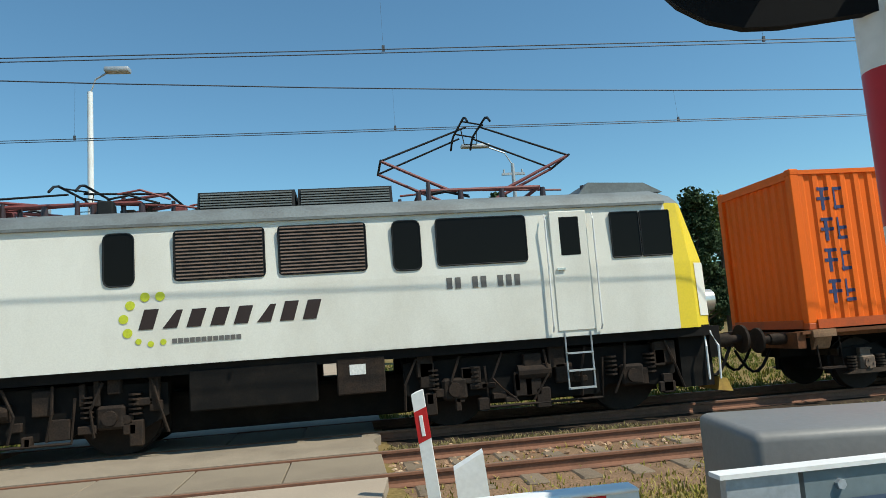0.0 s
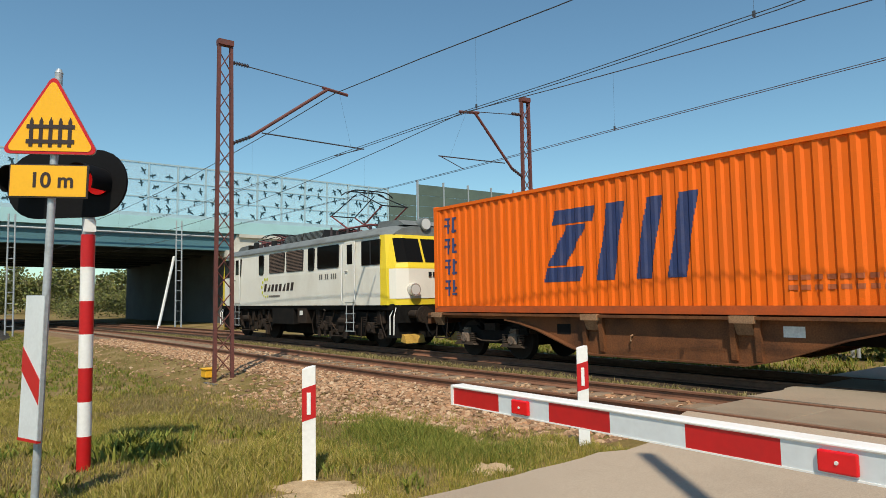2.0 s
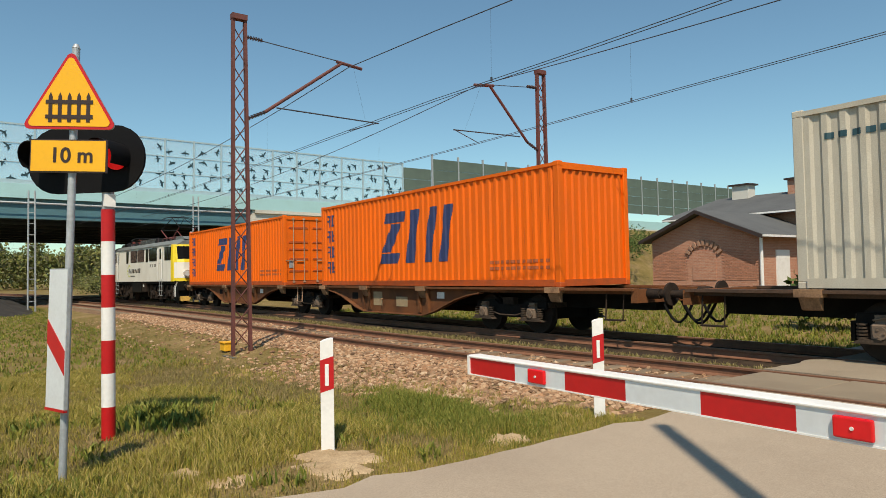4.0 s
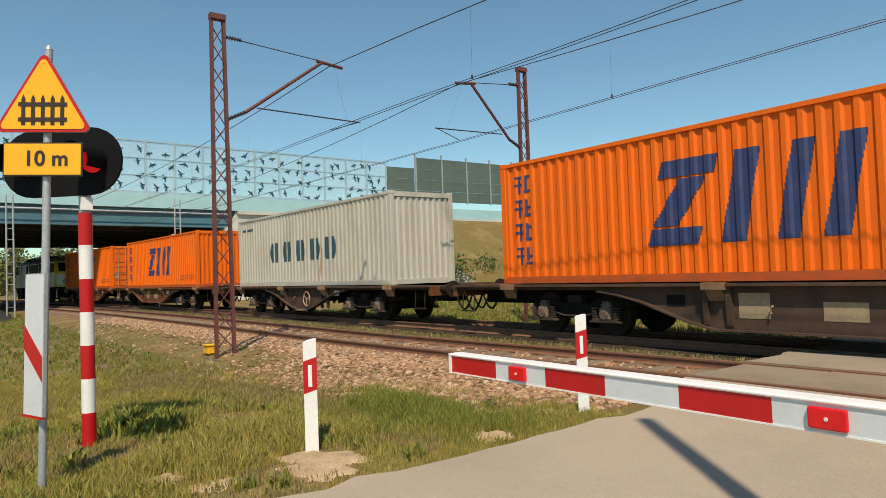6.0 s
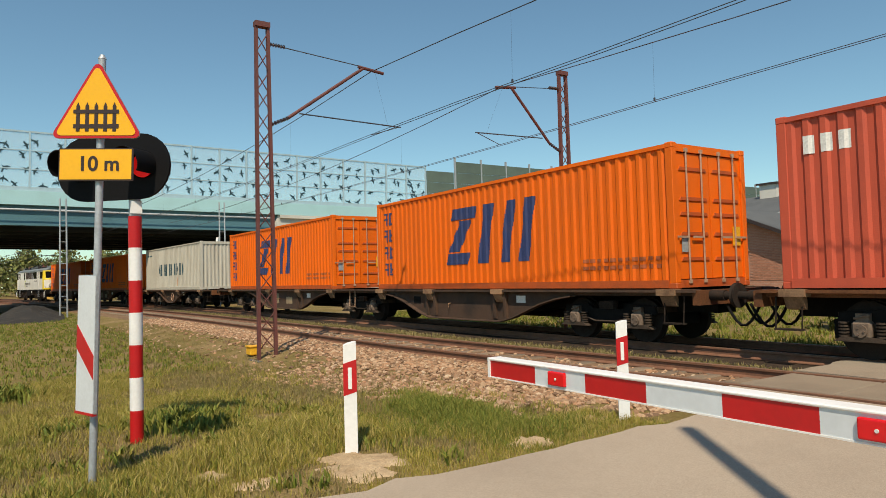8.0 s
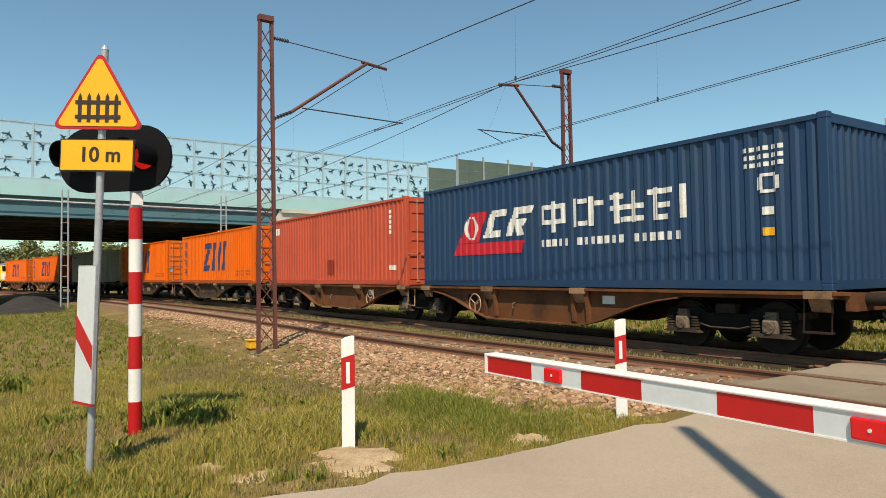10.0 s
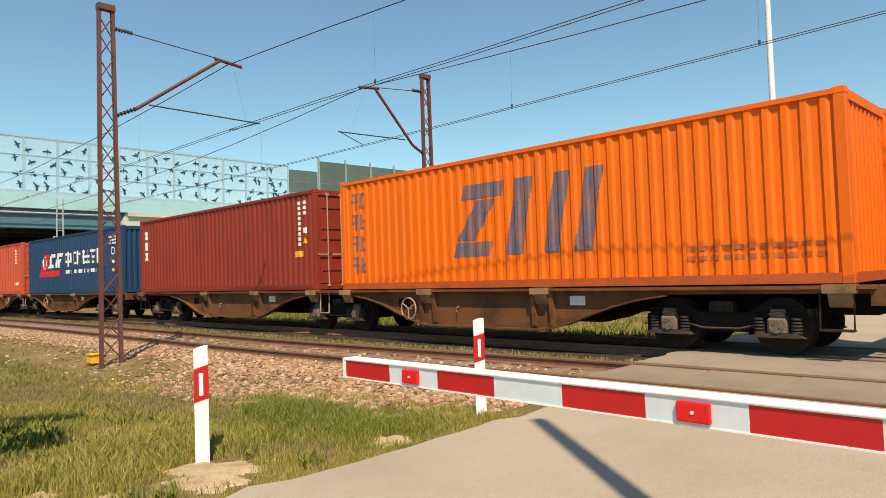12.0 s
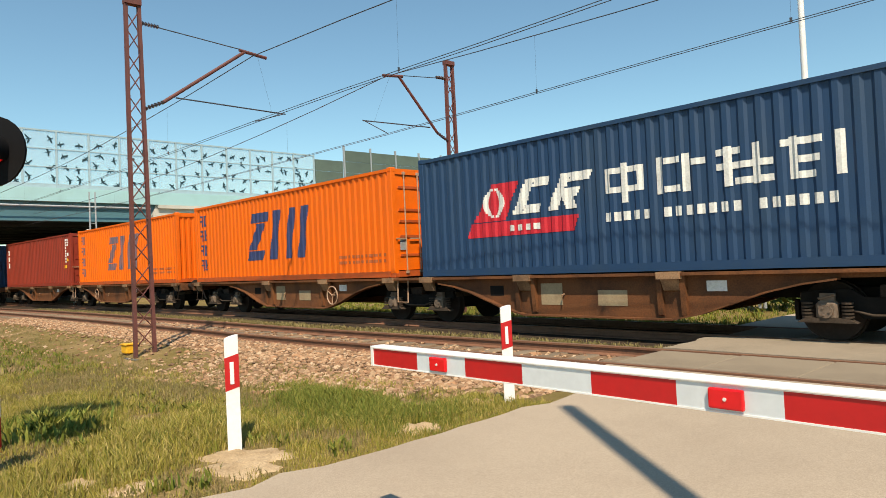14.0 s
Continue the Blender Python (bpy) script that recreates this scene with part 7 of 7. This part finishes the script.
def station():
    s = thing("station_house", "red brick station house with grey felt roofs and chimneys", "house")
    # low annex with its gable to the railway
    ax0, ax1, ay0, ay1, e, r = -22.8, -16.9, 30.0, 36.0, 2.95, 4.15
    mid = (ax0 + ax1) / 2
    part("wall", one((bm_box, ax0, ax1, ay0, ay1, -0.3, e), (bm_prism, [(ax0, e), (ax1, e), (mid, r)], "y", ay0, ay0 + 0.3)), BRICK_WALL, s, "red brick annex wall")
    for d in (-1, 1):
        bm = bmesh.new()
        xe = mid + d * (ax1 - mid + 0.45)
        slope = (r - e) / (ax1 - mid)
        bm_prism(bm, [(mid, r + 0.08), (xe, r + 0.08 - slope * abs(xe - mid)), (xe, r + 0.22 - slope * abs(xe - mid)), (mid, r + 0.22)], "y", ay0 - 0.5, ay1)
        part("roof", bm, ROOF, s, "grey felt roof")
        bm = bmesh.new()
        bm_prism(bm, [(mid, r + 0.03), (xe, r + 0.03 - slope * abs(xe - mid)), (xe, r + 0.2 - slope * abs(xe - mid)), (mid, r + 0.2)], "y", ay0 - 0.56, ay0 - 0.5)
        part("barge_board", bm, TIMBER, s, "dark timber barge board")
    part("gutter", one((bm_box, ax1 + 0.44, ax1 + 0.54, ay0 - 0.5, ay1, e - 0.08, e + 0.02)), WHITE, s, "white eaves gutter")
    win = part("window", one((bm_box, mid - 0.55, mid + 0.75, ay0 - 0.03, ay0 + 0.05, 0.9, 2.35)), BRICK_WALL, s, "bricked-up arched window")
    bm = bmesh.new()
    for k in range(9):
        a = radians(35 + 110 * k / 8)
        c = Vector((mid + 0.1 + 1.05 * math.cos(a), ay0 - 0.04, 1.7 + 1.05 * math.sin(a)))
        bm_box(bm, -0.07, 0.07, -0.05, 0.05, -0.14, 0.14, Matrix.Translation(c) @ Matrix.Rotation(math.pi / 2 - a, 4, "Y"))
    part("arch", bm, MORTAR, win, "brick arch")
    # main range
    bx0, bx1, by0, by1, e2, r2 = -25.5, -17.5, 36.2, 47.0, 4.5, 5.9
    part("wall", one((bm_box, bx0, bx1, by0, by1, -0.3, e2)), BRICK_WALL, s, "red brick main wall")
    ym = (by0 + by1) / 2
    for d in (-1, 1):
        ye = ym + d * (by1 - ym + 0.8)
        k = (r2 - e2) / (by1 - ym)
        bm = bmesh.new()
        bm_prism(bm, [(ym, r2 + 0.05), (ye, r2 + 0.05 - k * abs(ye - ym)), (ye, r2 + 0.2 - k * abs(ye - ym)), (ym, r2 + 0.2)], "x", bx0 - 0.6, bx1 + 0.6)
        part("roof", bm, ROOF, s, "grey felt roof")
        part("eave_board", one((bm_box, bx0 - 0.6, bx1 + 0.6, ye - 0.03, ye + 0.03, r2 + 0.08 - k * abs(ye - ym), r2 + 0.17 - k * abs(ye - ym))), WHITE, s, "white eaves board")
    # cross gable
    gx0, gx1 = -16.3, -13.0
    gm = (gx0 + gx1) / 2
    part("wall", one((bm_box, gx0, gx1, 36.0, 46.0, -0.3, 4.35), (bm_prism, [(gx0, 4.35), (gx1, 4.35), (gm, 5.1)], "y", 36.0, 36.3)), BRICK_WALL, s, "red brick gable")
    for d in (-1, 1):
        xe = gm + d * (gx1 - gm + 0.6)
        k = 0.75 / (gx1 - gm)
        bm = bmesh.new()
        bm_prism(bm, [(gm, 5.15), (xe, 5.15 - k * abs(xe - gm)), (xe, 5.32 - k * abs(xe - gm)), (gm, 5.32)], "y", 35.4, 46.3)
        part("roof", bm, ROOF, s, "grey felt roof")
        bm = bmesh.new()
        bm_prism(bm, [(gm, 5.0), (xe, 5.0 - k * abs(xe - gm)), (xe, 5.3 - k * abs(xe - gm)), (gm, 5.3)], "y", 35.33, 35.4)
        part("barge_board", bm, TIMBER, s, "dark timber barge board")
    for x in (-14.65,):
        w = part("window", one((bm_box, x - 0.5, x + 0.5, 35.96, 36.05, 1.2, 2.9)), CAB_GLASS, s, "tall dark window")
        part("surround", one((bm_box, x - 0.6, x + 0.6, 35.93, 35.97, 2.9, 3.05), (bm_box, x - 0.6, x - 0.5, 35.93, 35.97, 1.1, 2.9), (bm_box, x + 0.5, x + 0.6, 35.93, 35.97, 1.1, 2.9)), WHITE, w)
    for x in (-23.9,):
        w = part("window", one((bm_box, x - 0.5, x + 0.5, 36.16, 36.25, 1.0, 2.7)), CAB_GLASS, s, "tall dark window")
        part("surround", one((bm_box, x - 0.6, x + 0.6, 36.13, 36.17, 2.7, 2.85), (bm_box, x - 0.6, x - 0.5, 36.13, 36.17, 0.9, 2.7), (bm_box, x + 0.5, x + 0.6, 36.13, 36.17, 0.9, 2.7)), WHITE, w)
    dr = part("door", one((bm_box, -16.92, -16.85, 31.4, 32.6, 0.3, 2.3)), WHITE, s, "white side door")
    part("down_pipe", one((bm_cyl, (-16.78, 29.95, -0.2), (-16.78, 29.95, 3.0), 0.08, None, 8)), WHITE, s, "white down pipe")
    # lower range towards the road
    part("wall", one((bm_box, -12.9, -8.2, 37.0, 45.0, -0.3, 3.3)), BRICK_WALL, s, "red brick low wall")
    part("roof", one((bm_prism, [(36.4, 3.35), (41.0, 4.3), (45.6, 3.35), (45.6, 3.5), (41.0, 4.45), (36.4, 3.5)], "x", -12.9, -7.7)), ROOF, s, "grey felt roof")
    part("eave_board", one((bm_box, -12.9, -7.7, 36.36, 36.4, 3.3, 3.5)), WHITE, s, "white eaves board")
    # chimneys
    for x, y, z, pale in ((-20.4, 41.0, 5.2, False), (-24.0, 41.0, 5.2, True)):
        ch = part("chimney", one((bm_box, x - 0.55, x + 0.55, y - 0.4, y + 0.4, z, z + 1.5)), CONCRETE if pale else BRICK_WALL, s, "pale rendered chimney" if pale else "brick chimney")
        part("chimney_cap", one((bm_box, x - 0.7, x + 0.7, y - 0.55, y + 0.55, z + 1.5, z + 1.6)), TIMBER, ch)
    brick_pieces(s, ax0, ax1, ay0, 0.9, 4.6, lambda x, z: z > e + (r - e) * (1 - abs(x - mid) / (ax1 - mid)) - 0.1 or (mid - 0.95 < x < mid + 1.15 and z < 2.95), 290)


def brick_material():
    m = surface("brick_wall", (0.45, 0.21, 0.135), 0.9, dirt=(0.33, 0.15, 0.095), dirt_amt=0.5, big=0.9, grain=18, grain_amt=0.12)
    nt = m.node_tree
    tex = nt.nodes.new("ShaderNodeTexBrick")
    tex.inputs["Scale"].default_value = 1.0
    tex.inputs["Brick Width"].default_value, tex.inputs["Row Height"].default_value, tex.inputs["Mortar Size"].default_value = 0.25, 0.075, 0.006
    tex.inputs["Color1"].default_value, tex.inputs["Color2"].default_value, tex.inputs["Mortar"].default_value = (0.5, 0.245, 0.155, 1), (0.42, 0.19, 0.12, 1), (0.48, 0.34, 0.26, 1)
    geo = nt.nodes.new("ShaderNodeTexCoord")
    sep, com, add = nt.nodes.new("ShaderNodeSeparateXYZ"), nt.nodes.new("ShaderNodeCombineXYZ"), nt.nodes.new("ShaderNodeMath")
    nt.links.new(geo.outputs["Object"], sep.inputs[0])
    nt.links.new(sep.outputs["X"], add.inputs[0])
    nt.links.new(sep.outputs["Y"], add.inputs[1])
    nt.links.new(add.outputs[0], com.inputs["X"])
    nt.links.new(sep.outputs["Z"], com.inputs["Y"])
    nt.links.new(com.outputs[0], tex.inputs["Vector"])
    mixn = [n for n in nt.nodes if n.bl_idname == "ShaderNodeMix"][0]
    nt.links.new(tex.outputs["Color"], mixn.inputs[6])
    return m


BRICK_WALL = brick_material()
station()


def far_sign():
    """White sign board on the far side of the crossing."""
    n = thing("direction_sign", "white direction sign board on two posts beyond the tracks", "road sign", pose(1.2, 40, 0))
    part("board", one((bm_rbox, -0.9, 0.9, -0.03, 0.03, 1.7, 2.4, 0.01, 1)), WHITE, n)
    part("bar", one((bm_box, -0.7, 0.7, -0.04, -0.032, 1.95, 2.15)), SIGN_BLACK, n)
    for x in (-0.6, 0.6):
        part("post", one((bm_cyl, (x, 0.05, -0.2), (x, 0.05, 2.4), 0.04, None, 8)), GALV, n)


far_sign()


# dark spoil heap beside the line before the bridge
def spoil():
    verts, faces, n, m = [], [], 14, 9
    for i in range(n + 1):
        for j in range(m + 1):
            u, v = i / n, j / m
            x, y = -58 + 15 * u, 0.2 + 4.6 * v - 1.0 * u
            h = 1.15 * math.sin(math.pi * u) ** 0.7 * math.sin(math.pi * v) * (0.8 + 0.4 * noise.noise((x * 0.6, y * 0.9, 2)))
            verts.append((x, y, -0.55 + h))
    for i in range(n):
        for j in range(m):
            a = i * (m + 1) + j
            faces.append((a, a + 1, a + m + 2, a + m + 1))
    tagged(raw("spoil_heap", verts, faces, SPOIL), "low dark heap of black spoil beside the line", "heap")


SPOIL = surface("black_spoil", (0.022, 0.02, 0.018), 0.95, dirt=(0.05, 0.04, 0.03), dirt_amt=0.6, big=1.5, grain=20, bump=0.6)
spoil()


# ---- motion of the train ----
def motions():
    stops = [0.5 * k for k in range(29)]
    for ob, u, z in MOVERS:
        walk(ob, [(t, on_track(u, t, z)) for t in stops])
    for w, r, ax in ROLLERS:
        rows = []
        for k in range(421):
            t = k / 30
            rows.append((t, pose(ax, 0, r) @ Matrix.Rotation(-run(t) / r, 4, "Y")))
        walk(w, rows)


motions()
